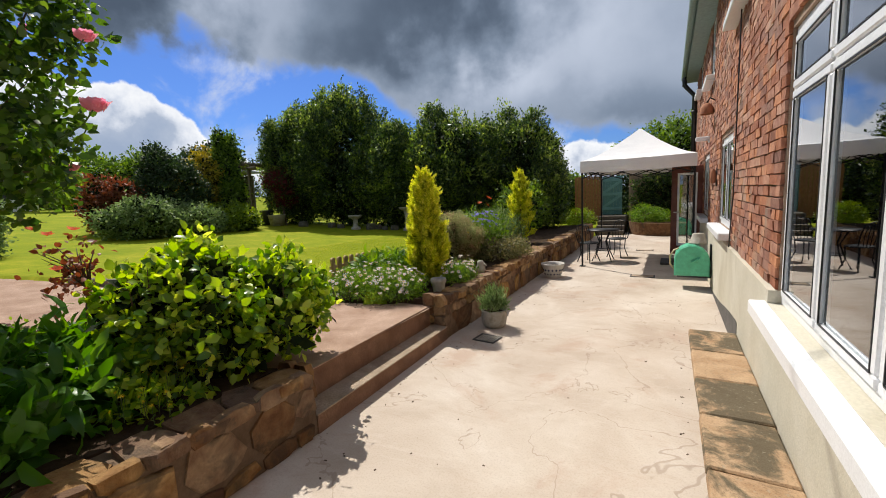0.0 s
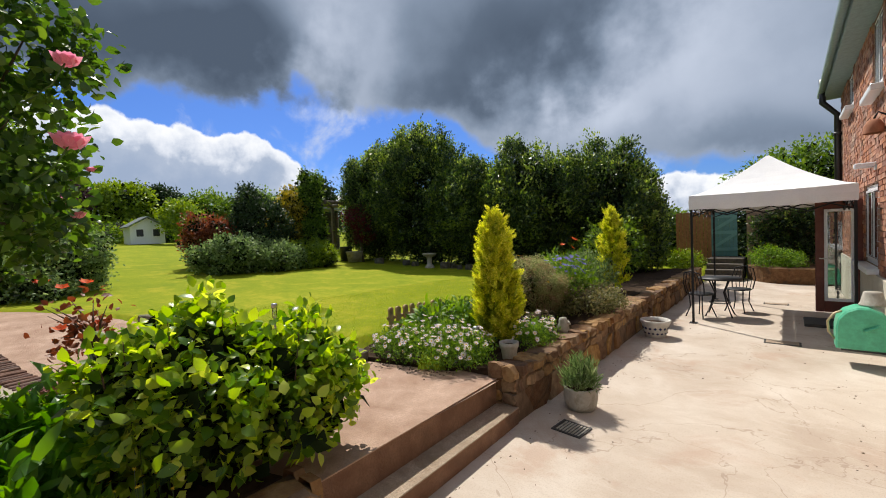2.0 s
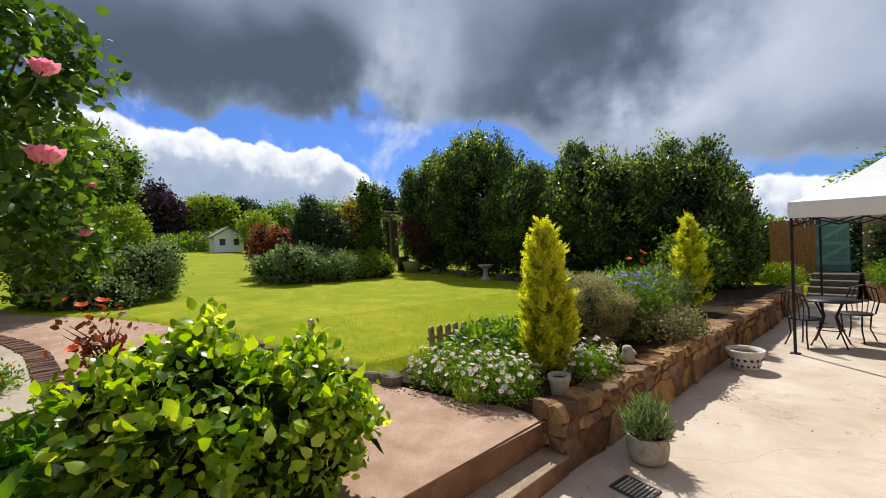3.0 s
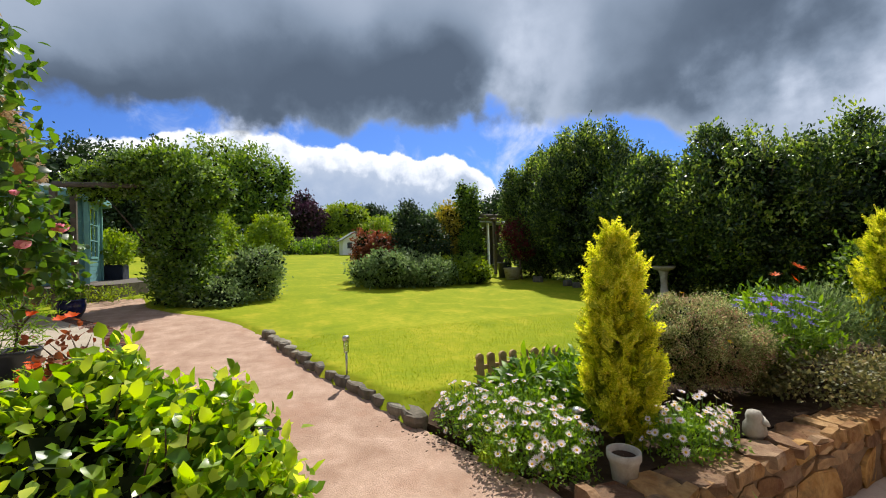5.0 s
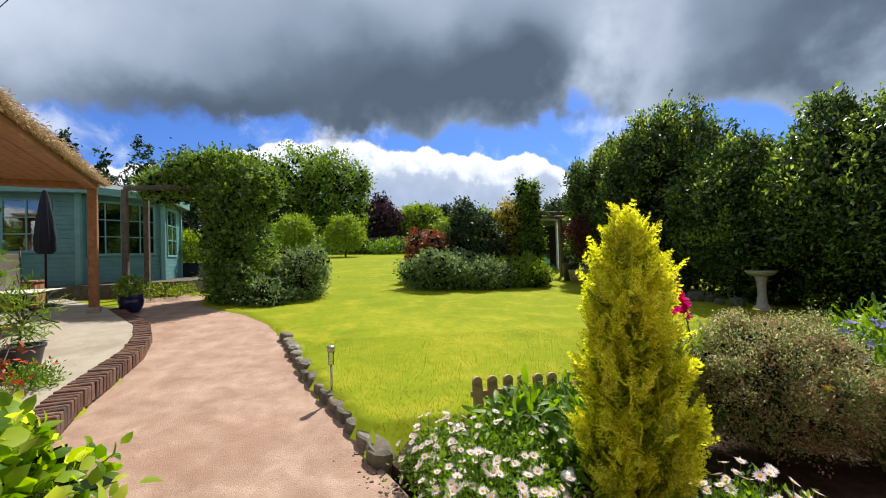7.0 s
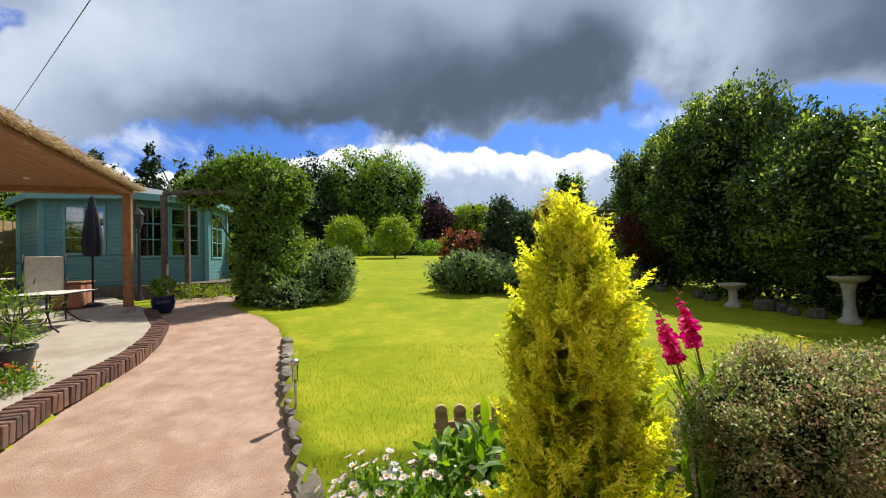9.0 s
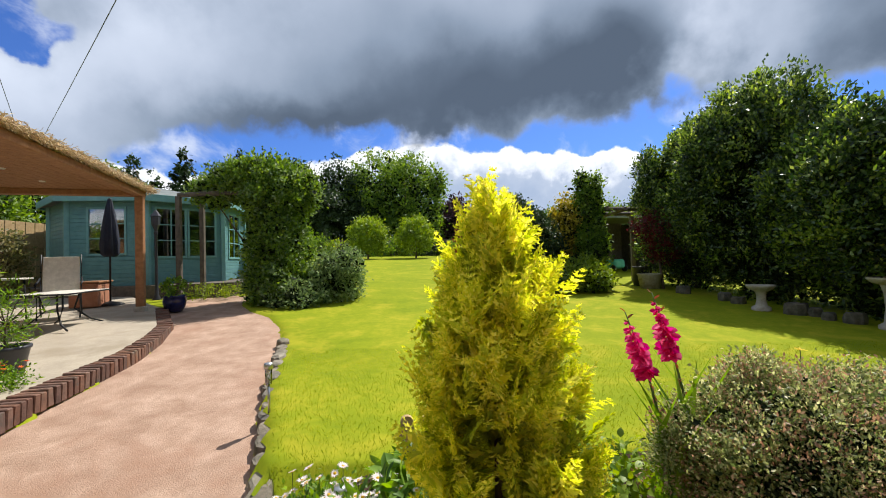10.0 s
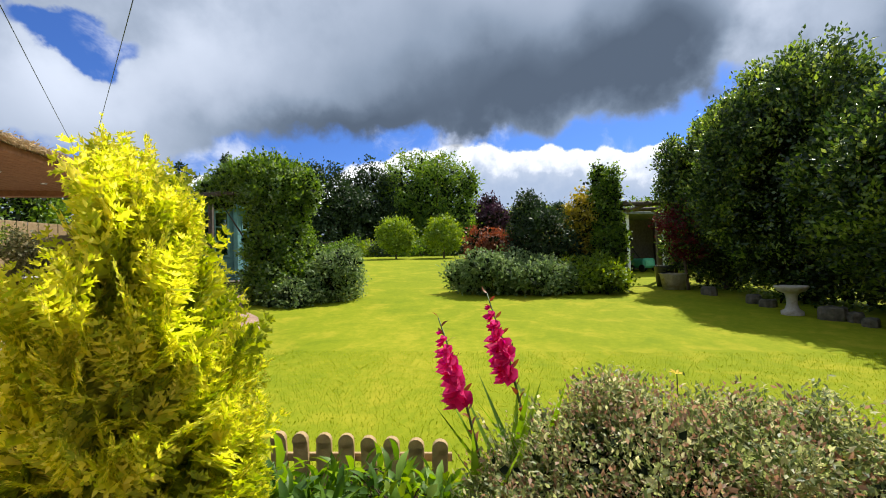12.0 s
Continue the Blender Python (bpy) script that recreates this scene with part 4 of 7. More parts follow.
part("pane", Shape().box(dx0 + 0.165, dy - 0.03, 0.33, dx1 - 0.165, dy - 0.024, 1.88), "glass", dleaf).visible_shadow = False
part("door_handle", Shape().tube([(dx0 + 0.06, dy - 0.05, 1.05), (dx0 + 0.06, dy - 0.10, 1.05), (dx0 + 0.17, dy - 0.10, 1.05)], 0.011, 8), "steel", dleaf)
block_ = solid("doormat", Shape().box(-0.15, 9.75, 0.0, 0.55, 10.4, 0.05, 0.01), "tar", "low dark block on the patio below the open door", "doorstep")

# slabs along the foot of the wall
ledge = thing("ledge", "low ledge of buff and mossy paving slabs along the house wall", "ledge", kind="structure")
part("base", Shape().box(0.235, -3.0, 0.0, HX - 0.05, 4.76, 0.135), "step", ledge)
yy, r = 4.78, random.Random(4)
while yy > -3:
    L = r.choice((0.60, 0.62, 0.58))
    part("slab", Shape().box(0.20, yy - L + 0.012, 0.135, HX - 0.05, yy, 0.195, 0.01, None, 0.004, r), "slab", ledge)
    yy -= L


# ---------------------------------------------------------------- plants
def bed(name, poly, z, label):
    sh = Shape().prism(poly, lambda x, y: -0.05, z)
    solid(name, sh, "soil", label, "flower bed", "structure")


BED_R = [(wall_face(y) - 0.30, y) for y in (4.08, 5.5, 7.0, 8.5, 10.0, 11.5, 13.0, 14.5)]
bed("bed_by_wall", BED_R + [(-5.2, 14.5), (-5.0, 11.0), (-4.45, 7.0), (-4.3, 5.4), (-4.28, 4.45), (-4.2, 3.85), (-3.95, 3.7), (-3.5, 3.88), (-2.95, 4.06)],
    lambda x, y: path_z(x, y) + 0.03 if y < 4.07 else (0.47 if x > wall_face(y) - 0.35 else lawn_z(x, y) + 0.025), "dark soil bed behind the stone wall")
bed("bed_by_steps", [(-2.52, 1.92), (-2.52, -3.0), (-4.9, -3.0), (-4.9, 1.15), (-4.2, 1.38), (-3.6, 1.58), (-2.95, 1.78)], 0.47, "dark shaded soil bed behind the low stone wall")

# golden conifers
def conifer(name, at, height, radius, seed, n, plumes=110):
    """An upright golden conifer: feathery plumes of flat sprays round a hidden stem."""
    ob = thing(name, "golden yellow upright conifer with feathery tips, growing in the bed", "conifer", at, "golden conifers")
    rng = np.random.default_rng(seed)
    part("trunk", Shape().tube([(0, 0, -0.1), (0, 0, height * 0.75)], [0.035, 0.008], 7), "bark", ob)
    # the sprays stand on upswept plumes, with dark clefts between them
    m = plumes
    ph = np.sort(rng.random(m)) ** 0.9
    pa = np.arange(m) * 2.39996 + rng.normal(size=m) * 0.25
    env = np.interp(ph, [0, 0.10, 0.35, 0.6, 0.8, 0.93, 1.0], [0.90, 1.0, 0.97, 0.78, 0.52, 0.25, 0.04])
    reach = radius * env * (0.55 + 0.55 * rng.random(m))
    foot = np.stack([np.cos(pa) * reach * 0.22, np.sin(pa) * reach * 0.22, ph * height * 0.80 - 0.02], 1)
    tip = np.stack([np.cos(pa) * reach, np.sin(pa) * reach, ph * height * 0.84 + height * (0.07 + 0.17 * rng.random(m))], 1)
    own = rng.integers(0, m, n)
    along_ = rng.random(n) ** 0.75
    out = np.stack([np.cos(pa), np.sin(pa), np.zeros(m)], 1)[own]
    bow = (np.sin(along_ * np.pi) * 0.22)[:, None] * out * reach[own][:, None]
    start = foot[own] + (tip - foot)[own] * along_[:, None] + bow + rng.normal(size=(n, 3)) * (0.034 * (1.25 - along_))[:, None]
    axis_ = (tip - foot)[own]
    axis_ /= np.linalg.norm(axis_, axis=1, keepdims=True)
    d = axis_ + out * 0.25 + rng.normal(size=(n, 3)) * 0.38
    d /= np.linalg.norm(d, axis=1, keepdims=True)
    L = (0.085 + 0.075 * rng.random(n) ** 2) * (1.12 - 0.35 * along_) * (radius / 0.24) ** 0.5
    s = np.cross(d, rng.normal(size=(n, 3)))
    s /= np.linalg.norm(s, axis=1, keepdims=True)
    flat = np.cross(s, d)
    P, DD, U, SZ = [], [], [], []
    steps_ = 7
    for k in range(steps_):
        t = (k + 0.5) / steps_
        p = start + d * (L * t)[:, None] + np.array([0, 0, 1.0]) * (0.18 * L * t * t)[:, None]
        for sg in (-1, 1):
            w = d * 0.8 + s * (0.75 * sg) + rng.normal(size=(n, 3)) * 0.12
            w /= np.linalg.norm(w, axis=1, keepdims=True)
            bl = L * 0.36 * (1.05 - 0.85 * t) * (0.7 + 0.6 * rng.random(n)) + 0.006
            P.append(p), DD.append(w), U.append(flat), SZ.append(bl * 1.05)
            for q in (0.35, 0.78):
                for sg2 in (-1, 1):
                    x = w + (d * 0.5 + s * (-0.5 * sg)) * sg2 + rng.normal(size=(n, 3)) * 0.25
                    P.append(p + w * (bl * q)[:, None]), DD.append(x), U.append(flat), SZ.append(bl * 0.42 * (1.15 - 0.5 * q) + 0.004)
        P.append(p), DD.append(d), U.append(flat), SZ.append(L * 0.14)
    # inner sprays get the greener tone that also paints the plumes' inner shade
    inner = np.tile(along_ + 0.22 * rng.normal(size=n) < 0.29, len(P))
    P, DD, SZ = np.concatenate(P), np.concatenate(DD), np.concatenate(SZ)
    U = np.concatenate(U) + rng.normal(size=P.shape) * 0.35
    part("foliage", leaf_mesh("foliage", P[~inner], DD[~inner], U[~inner], SZ[~inner], "l_conifer", "dart", 0.40), "l_conifer", ob)
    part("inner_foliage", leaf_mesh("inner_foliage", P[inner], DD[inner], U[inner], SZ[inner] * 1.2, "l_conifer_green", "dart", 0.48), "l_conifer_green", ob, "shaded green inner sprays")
    return ob


conifer("golden_conifer", (-2.95, 4.83, 0.46), 1.56, 0.255, 3, 2300)
conifer("golden_conifer", (-3.12, 9.5, 0.48), 1.68, 0.30, 5, 1000)

# the tall hedge of trees
hedge_blobs = {
    (-13.5, 12.3): [(0, 0, 1.9, 1.5, 1.2, 1.9), (0.3, -0.4, 3.0, 1.0, 1.1, 1.1), (1.1, -0.2, 2.6, 1.0, 1.1, 1.3)],
    (-11.2, 12.7): [(0, -0.25, 2.6, 1.75, 1.5, 2.15), (0.3, -0.2, 1.1, 1.6, 1.0, 1.1), (-0.4, -0.65, 3.35, 1.3, 1.1, 1.25)],
    (-8.7, 13.1): [(-1.2, -0.1, 1.9, 0.9, 0.9, 1.1), (0, -0.45, 2.0, 1.5, 1.4, 1.35), (0, -0.3, 0.9, 1.4, 0.9, 0.9)],
    (-6.6, 13.3): [(0, -0.35, 2.2, 1.6, 1.45, 1.65), (0, -0.3, 0.9, 1.3, 0.9, 0.9)],
    (-4.6, 14.0): [(0, -0.2, 1.9, 1.4, 1.25, 1.7), (0.2, -0.3, 0.9, 1.1, 0.8, 0.9)],
}
for k, ((hx, hy), bl) in enumerate(hedge_blobs.items()):
    hedge = tree("hedge_tree", "tall dense dark green broadleaf tree in the boundary hedge", (hx, hy, lawn_z(hx, hy) - 0.05), ragged(bl, 34, k, 0.16, 0.36), 0.13, 1900, 30, 0.10, 0.092, "l_hedge", 20 + k, group="boundary hedge", width=0.52, lift=0.5, second=("l_shoot", 380), shell=0.42, core=len(bl))
    # shoots break the outline; their pale leaves also paint the sunlit top
    shoots(hedge, bl, 80, 0.42, 0.08, "l_shoot", 60 + k)

# hydrangea by the steps
HYDR = [(0, 0.06, 0.42, 0.52, 0.42, 0.42), (0.14, 0.50, 0.34, 0.42, 0.40, 0.36), (-0.12, -0.12, 0.46, 0.40, 0.34, 0.36)]
hydrangea = tree("hydrangea", "bushy hydrangea with large bright green leaves by the steps", (-2.98, 1.62, 0.47),
     ragged(HYDR, 9, 4, 0.22, 0.34), 0.02, 1300, 6, 0.045, 0.072, "l_hydr", 41, "shrub", "oval", 0.55, limbs_n=22, shell=0.5, wild=0.75, lift=0.35, core=3)
shoots(hydrangea, HYDR, 40, 0.16, 0.07, "l_hydr", 45, 0.6, 8, 0.2)
# broad green leaves filling the bed
tree("lily_clump", "low clump of broad glossy green leaves filling the shaded bed", (-3.05, 0.45, 0.47),
     [(0, 0, 0.2, 0.6, 0.75, 0.3), (0.1, -0.9, 0.15, 0.6, 0.7, 0.28), (-0.4, 0.5, 0.2, 0.5, 0.5, 0.25)], 0.012, 800, 4, 0.05, 0.15, "l_lily", 43, "plant", "strap", 0.5, limbs_n=10, shell=0.6, lift=0.5, heart=False)
# the climbing rose
tree("climbing_rose", "tall climbing rose with dark leaves and pink blooms", (-3.7, 0.68, 0.47),
     ragged([(0, 0, 1.85, 0.5, 0.55, 0.66), (0.1, 0.2, 2.2, 0.5, 0.5, 0.6), (0.0, -0.5, 2.05, 0.6, 0.6, 0.78), (0.2, 0.30, 1.75, 0.30, 0.36, 0.36), (-0.30, 0.5, 1.52, 0.26, 0.2, 0.36)], 14, 2, 0.2, 0.36), 0.03, 1250, 7, 0.05, 0.062, "l_rose", 47, "rose bush", "oval", 0.6, limbs_n=14, shell=0.6, heart=False)
# bush with small leaves
BUSH = [(0, 0, 0.38, 0.44, 0.54, 0.38), (0.05, 0.24, 0.36, 0.42, 0.40, 0.34), (0, -0.12, 0.46, 0.38, 0.40, 0.32)]
bush = tree("shrubby_bush", "rounded small-leaved shrub with yellow flowers and bronze tips", (-3.3, 6.12, 0.56),
     ragged(BUSH, 30, 6, 0.14, 0.26), 0.02, 4600, 24, 0.024, 0.0165, "l_potent", 51, "shrub", "dart", 0.5, limbs_n=40, shell=0.5, second=("l_tan", 900), core=3)
shoots(bush, BUSH, 34, 0.16, 0.024, "l_potent", 57, 0.9, 12, 0.15)

# rose arch over the path
ARCH = [(0, 0, 2.65, 1.0, 0.76, 0.75), (-0.1, -0.8, 2.98, 0.75, 0.7, 0.42), (0, -0.3, 3.05, 0.75, 0.65, 0.42), (0, 0, 1.3, 0.95, 0.66, 1.3)]
arch = tree("rose_arch", "overgrown arch of climbing rose spanning the garden path", (-11.8, 0.9, 0.87),
     ragged([(0, 0, 1.3, 0.95, 0.66, 1.3), (0, 0, 2.65, 1.0, 0.76, 0.75), (-0.1, -0.8, 2.98, 0.75, 0.7, 0.42), (-0.2, -1.6, 2.78, 0.55, 0.55, 0.30), (0, -0.3, 3.05, 0.75, 0.65, 0.42), (0.2, 0.1, 0.5, 0.9, 0.70, 0.6)], 16, 4, 0.16, 0.32), 0.06, 1900, 22, 0.085, 0.085, "l_tree", 61, "climber", width=0.55, shell=0.35, second=("l_grey", 240))
shoots(arch, ARCH, 60, 0.32, 0.085, "l_tree", 67, 0.7, 10, 0.0)
tree("arch_bush", "mixed low shrub at the foot of the rose arch", (-11.7, 2.25, 0.88),
     ragged([(0, 0, 0.45, 0.7, 0.65, 0.55), (0.1, 0.25, 0.75, 0.5, 0.45, 0.48), (0.8, -0.7, 0.2, 0.5, 0.7, 0.3)], 8, 3, 0.2, 0.4), 0.03, 420, 24, 0.08, 0.07, "l_grey", 63, "shrub", width=0.6)

# island bed
for k, (bx, by, bl, mt, lab) in enumerate([
    (-12.9, 6.0, [(0, 0, 0.4, 0.75, 0.9, 0.5)], "l_grey", "rounded grey-green shrub in the island bed"),
    (-12.7, 7.2, [(0, 0, 0.36, 0.75, 0.8, 0.46)], "l_grey", "grey-green shrub in the island bed"),
    (-12.9, 8.5, [(0, 0, 0.3, 0.7, 0.9, 0.38)], "l_lime", "low lime green shrub in the island bed"),
    (-14.2, 7.6, [(0, 0, 1.2, 0.9, 0.9, 1.1)], "l_dark", "dense dark green bush in the island bed"),
    (-14.4, 8.7, [(0, 0, 1.3, 0.6, 0.7, 0.9)], "l_gold", "yellow-leaved shrub in the island bed"),
    (-13.9, 9.4, [(0, 0, 1.0, 0.35, 0.4, 1.0), (0, 0, 2.2, 0.3, 0.32, 0.95)], "l_tree", "tall narrow climber on a pillar in the island bed"),
    (-15.0, 6.2, [(0, 0, 0.8, 0.8, 0.7, 0.8)], "l_rust", "rust-red shrub in the island bed")]):
    island = tree("island_shrub", lab, (bx, by, lawn_z(bx, by)), ragged(bl, 7, k), 0.04, 420 + 60 * len(bl), 22, 0.09, 0.085, mt, 70 + k, "shrub", width=0.6, group="island bed")
    shoots(island, bl, 26, 0.26, 0.075, mt, 85 + k, 0.8, 9, 0.1)

# far trees
for k, (az, dist, h, wd, mt, lab) in enumerate([
    (97, 62, 15.5, 6.0, "l_tree", "large sunlit broadleaf tree beyond the lawn"), (93, 58, 14, 4.8, "l_tree", "large sunlit broadleaf tree beyond the lawn"),
    (103, 60, 13, 5, "l_dark", "dark mature tree beyond the garden"), (109, 55, 12, 5, "l_dark", "dark mature tree beyond the garden"),
    (87, 62, 7, 3.6, "l_purple", "purple-leaved tree beyond the lawn"), (82, 64, 6.5, 4.5, "l_lime", "light green tree beyond the lawn"),
    (77, 70, 7, 4, "l_dark", "dark tree on the skyline"), (72, 66, 6, 5, "l_tree", "green tree on the skyline"), (66, 66, 6.5, 5, "l_tree", "green tree on the skyline"),
    (116, 58, 13, 4, "l_dark", "dark fir on the skyline"), (122, 60, 12, 4, "l_dark", "dark fir on the skyline"), (60, 60, 7, 5, "l_dark", "dark tree on the skyline"), (128, 60, 10, 5, "l_tree", "green tree on the skyline")]):
    bx, by = -1.6 - dist * math.sin(radians(az)), 4.4 + dist * math.cos(radians(az))
    rr = random.Random(k)
    bl = [(0, 0, h * 0.55, wd * 0.75, wd * 0.85, h * 0.42), (0, 0, h * 0.22, wd * 0.8, wd, h * 0.25)] + [(rr.uniform(-.5, .5) * wd, rr.uniform(-.8, .8) * wd, h * rr.uniform(0.25, 0.8), wd * 0.5, wd * 0.5, h * 0.2) for _ in range(5)]
    if "fir" in lab:
        bl = [(rr.uniform(-.2, .2), 3.2 * j + rr.uniform(-.6, .6) - 4.8, hh * f, w_ * (1.05 - f), w_ * (1.05 - f), hh * 0.16) for j, hh in enumerate((h, h * 0.86, h * 1.05, h * 0.8)) for w_ in (wd * 0.85,) for f in (0.15, 0.35, 0.55, 0.75, 0.92)]
    tree("far_tree", lab, (bx, by, lawn_z(max(bx, -70), by)), ragged(bl, 12, k, 0.2, 0.42), 0.3, 620, 22, *((0.2, 0.32) if "fir" in lab else (0.40, 0.36)), mt, 100 + k, group="far trees", width=0.7)


# ---------------------------------------------------------------- walls, kerb, edging
make_wall("wall_by_steps", -3.0, 1.97, 0.50, "low rough brown stone wall holding up the shaded bed", 11)
make_wall("wall_garden", 4.08, 14.6, 0.50, "low rough brown stone retaining wall with plants spilling over", 12)


def lump(rng, w, d, h):
    """A weathered block standing on z=0."""
    sh = Shape()
    vs, fs, n = [], [], 9
    ring = [(math.cos(2 * math.pi * k / n), math.sin(2 * math.pi * k / n)) for k in range(n)]
    ring = [(a * rng.uniform(.8, 1.1), b * rng.uniform(.8, 1.1)) for a, b in ring]
    for z, f in ((-0.3, 1.0), (0.5, 1.02), (0.9, 0.92), (1.0, 0.7)):
        for a, b in ring:
            vs.append((a * w / 2 * f + rng.uniform(-.01, .01), b * d / 2 * f, z * h * (1 + rng.uniform(-.06, .06))))
    for i in range(3):
        for k in range(n):
            fs.append((i * n + k, i * n + (k + 1) % n, (i + 1) * n + (k + 1) % n, (i + 1) * n + k))
    fs.append(tuple(range(3 * n, 4 * n)))
    return sh.put(vs, fs)


def along(poly, step):
    """Points and headings at even steps along a line on the plan."""
    out, carry = [], 0.0
    for (x0, y0), (x1, y1) in zip(poly, poly[1:]):
        L = math.hypot(x1 - x0, y1 - y0)
        s = carry
        while s < L:
            out.append((x0 + (x1 - x0) * s / L, y0 + (y1 - y0) * s / L, math.degrees(math.atan2(y1 - y0, x1 - x0))))
            s += step
        carry = s - L
    return out


kerb = thing("kerb", "rough grey stone edging between the path and the lawn", "kerb", kind="structure")
r = random.Random(5)
for x, y, h in along(PATH_R[3:8], 0.24):
    ob = part("stone", lump(r, r.uniform(.29, .36), r.uniform(.14, .20), r.uniform(.09, .125)), "kerb", kerb)
    ob.matrix_local = pose(x + r.uniform(-.015, .015), y + 0.04, path_z(x, y) - 0.01, r.uniform(-5, 5), r.uniform(-5, 5), h + r.uniform(-9, 9))

# raised round terrace with its brick edge
T_EDGE = PATH_L[4:12]
def terrace_z(x, y):
    return lawn_z(x, y) + 0.06


sh = Shape()
outline = [(x, y - 0.1) for x, y in T_EDGE] + [(-10.9, -1.6), (-12.3, -3.0), (-12.3, -6.8), (-4.6, -6.8), (-4.7, 0.6)]
sh.prism(outline, lambda x, y: 0.3, terrace_z)
solid("terrace", sh, "paving", "pale paved sitting terrace with a curved brick edge", "terrace", "structure")
edge = thing("brick_edging", "curved edging of dark red bricks laid on edge round the terrace", "edging", kind="structure")
M["edge_brick"] = surface("edging_brick", (0.11, 0.058, 0.042), (0.20, 0.105, 0.075), 10.0, 0.9, 0.7, 60.0, (0.10, 0.085, 0.07), 5.0, vary=0.3)
bm_brick = Shape().box(-0.034, -0.11, 0, 0.034, 0.11, 0.17, 0.008, None, 0.004, r).mesh("brick")
bm_brick.materials.append(M["edge_brick"])
for x, y, h in along([(x, y - 0.02) for x, y in T_EDGE], 0.078):
    ob = new("brick", bm_brick)
    ob.parent = edge
    ob.matrix_local = pose(x, y - 0.05, terrace_z(x, y) - 0.155 + r.uniform(-.006, .006), r.uniform(-3, 3), r.uniform(-3, 3), h + r.uniform(-3, 3))

# picket edging by the lawn
picket = thing("picket_edging", "short brown wooden picket edging at the border of the lawn", "edging")
for k in range(8):
    y = 4.46 + 0.128 * k
    x = -4.36 + 0.008 * k
    s = Shape().box(-0.016, -0.042, -0.12, 0.016, 0.042, 0.17, 0.006)
    s.tube([(-0.016, 0, 0.17), (0.016, 0, 0.17)], 0.042, 14, True, False)
    pk = part("picket", s, "wood_pale", picket)
    pk.matrix_local = pose(x, y, lawn_z(x, y) + 0.07, r.uniform(-3, 3), r.uniform(-4, 4), r.uniform(-6, 6))
part("rail", Shape().box(-4.385, 4.40, 0.68, -4.362, 5.42, 0.725, 0.004), "wood_pale", picket)


# ---------------------------------------------------------------- flowers
def heads(name, pts, nrm, petals, size, mat, rng, tilt=0.25, width=0.34):
    """Petals in a ring round each flower's centre."""
    n = len(pts)
    a = rng.normal(size=(n, 3))
    t = np.cross(nrm, a)
    t /= np.linalg.norm(t, axis=1, keepdims=True)
    b = np.cross(nrm, t)
    w = np.arange(petals) * 2 * np.pi / petals
    d = (t[:, None] * np.cos(w)[None, :, None] + b[:, None] * np.sin(w)[None, :, None]) + nrm[:, None] * tilt
    p = np.repeat(pts, petals, 0)
    up = np.repeat(nrm, petals, 0) + 0.001
    return leaf_mesh(name, p, d.reshape(-1, 3), up, np.full(n * petals, size) * (0.85 + 0.3 * rng.random(n * petals)), mat, "dart", width)


def flower_patch(label, at, blobs, leaf_mat, leaf_size, clumps, flower_mat, count, petals, size, seed, rise=0.07, form="oval", centre="p_yellow", category="flowers", width=0.5):
    ob = thing("flower_clump", label, category, at)
    rng = np.random.default_rng(seed)
    part("foliage", leafy("foliage", blobs, clumps * 2, 12, 0.045, leaf_size * 0.72, leaf_mat, seed, "dart" if form == "oval" else form, width, 0.4, 0.7, 0.5, 0.0), leaf_mat, ob)
    p, nrm = crown_points(blobs, count, 1, 0.02, rng, 0.05, -0.15)
    nrm = nrm * 0.6 + rng.normal(size=nrm.shape) * 0.25 + np.array([0.25, -0.1, 0.75])
    nrm /= np.linalg.norm(nrm, axis=1, keepdims=True)
    top = p + np.array([0, 0, rise]) * (0.5 + rng.random((len(p), 1)))
    st = Shape()
    for a, b in zip(p, top):
        st.tube([a - np.array([0, 0, .06]), (a + b) / 2, b], 0.0018, 3, False)
    part("stalk_mass", st, "stem", ob)["kind"] = "stuff"
    kinds = []
    for k in range(5):
        one = np.zeros((1, 3)), np.array([[0.0, 0.0, 1.0]])
        me = heads("flower_head", *one, petals, size * (0.85 + 0.08 * k), flower_mat, rng)
        if centre:
            hub = Shape()
            hub.put([tuple(v.co) for v in me.vertices], [tuple(p.vertices) for p in me.polygons])
            m0 = len(hub.f)
            hub.lathe([(size * 0.34, -0.001), (size * 0.28, size * 0.16), (0.0005, size * 0.22)], n=8)
            me = hub.mesh("flower_head")
            me.materials.append(M[flower_mat])
            me.materials.append(M[centre])
            me.polygons.foreach_set("material_index", [0 if q < m0 else 1 for q in range(len(me.polygons))])
        kinds.append(me)
    for k, (q, w) in enumerate(zip(top, nrm)):
        fl = new("flower_head", kinds[k % 5])
        fl.parent = ob
        fl.matrix_local = Matrix.Translation(q) @ Vector(w).to_track_quat("Z", "Y").to_matrix().to_4x4()
    return ob


flower_patch("dense clump of white and pink daisies spilling onto the path", (-3.36, 3.98, 0.42), [(0, 0.08, 0.08, 0.62, 0.24, 0.20), (0.35, 0.25, 0.12, 0.35, 0.22, 0.18), (-0.42, 0.05, 0.05, 0.35, 0.25, 0.2), (0.0, 0.38, 0.14, 0.5, 0.28, 0.2)], "l_herb", 0.045, 520, "p_white", 210, 14, 0.029, 201)
flower_patch("clump of white daisies on top of the stone wall", (-2.60, 5.08, 0.48), [(0, 0, 0.06, 0.2, 0.32, 0.14), (-0.1, 0.22, 0.06, 0.2, 0.25, 0.12)], "l_herb", 0.045, 150, "p_white", 70, 14, 0.029, 203, 0.10)
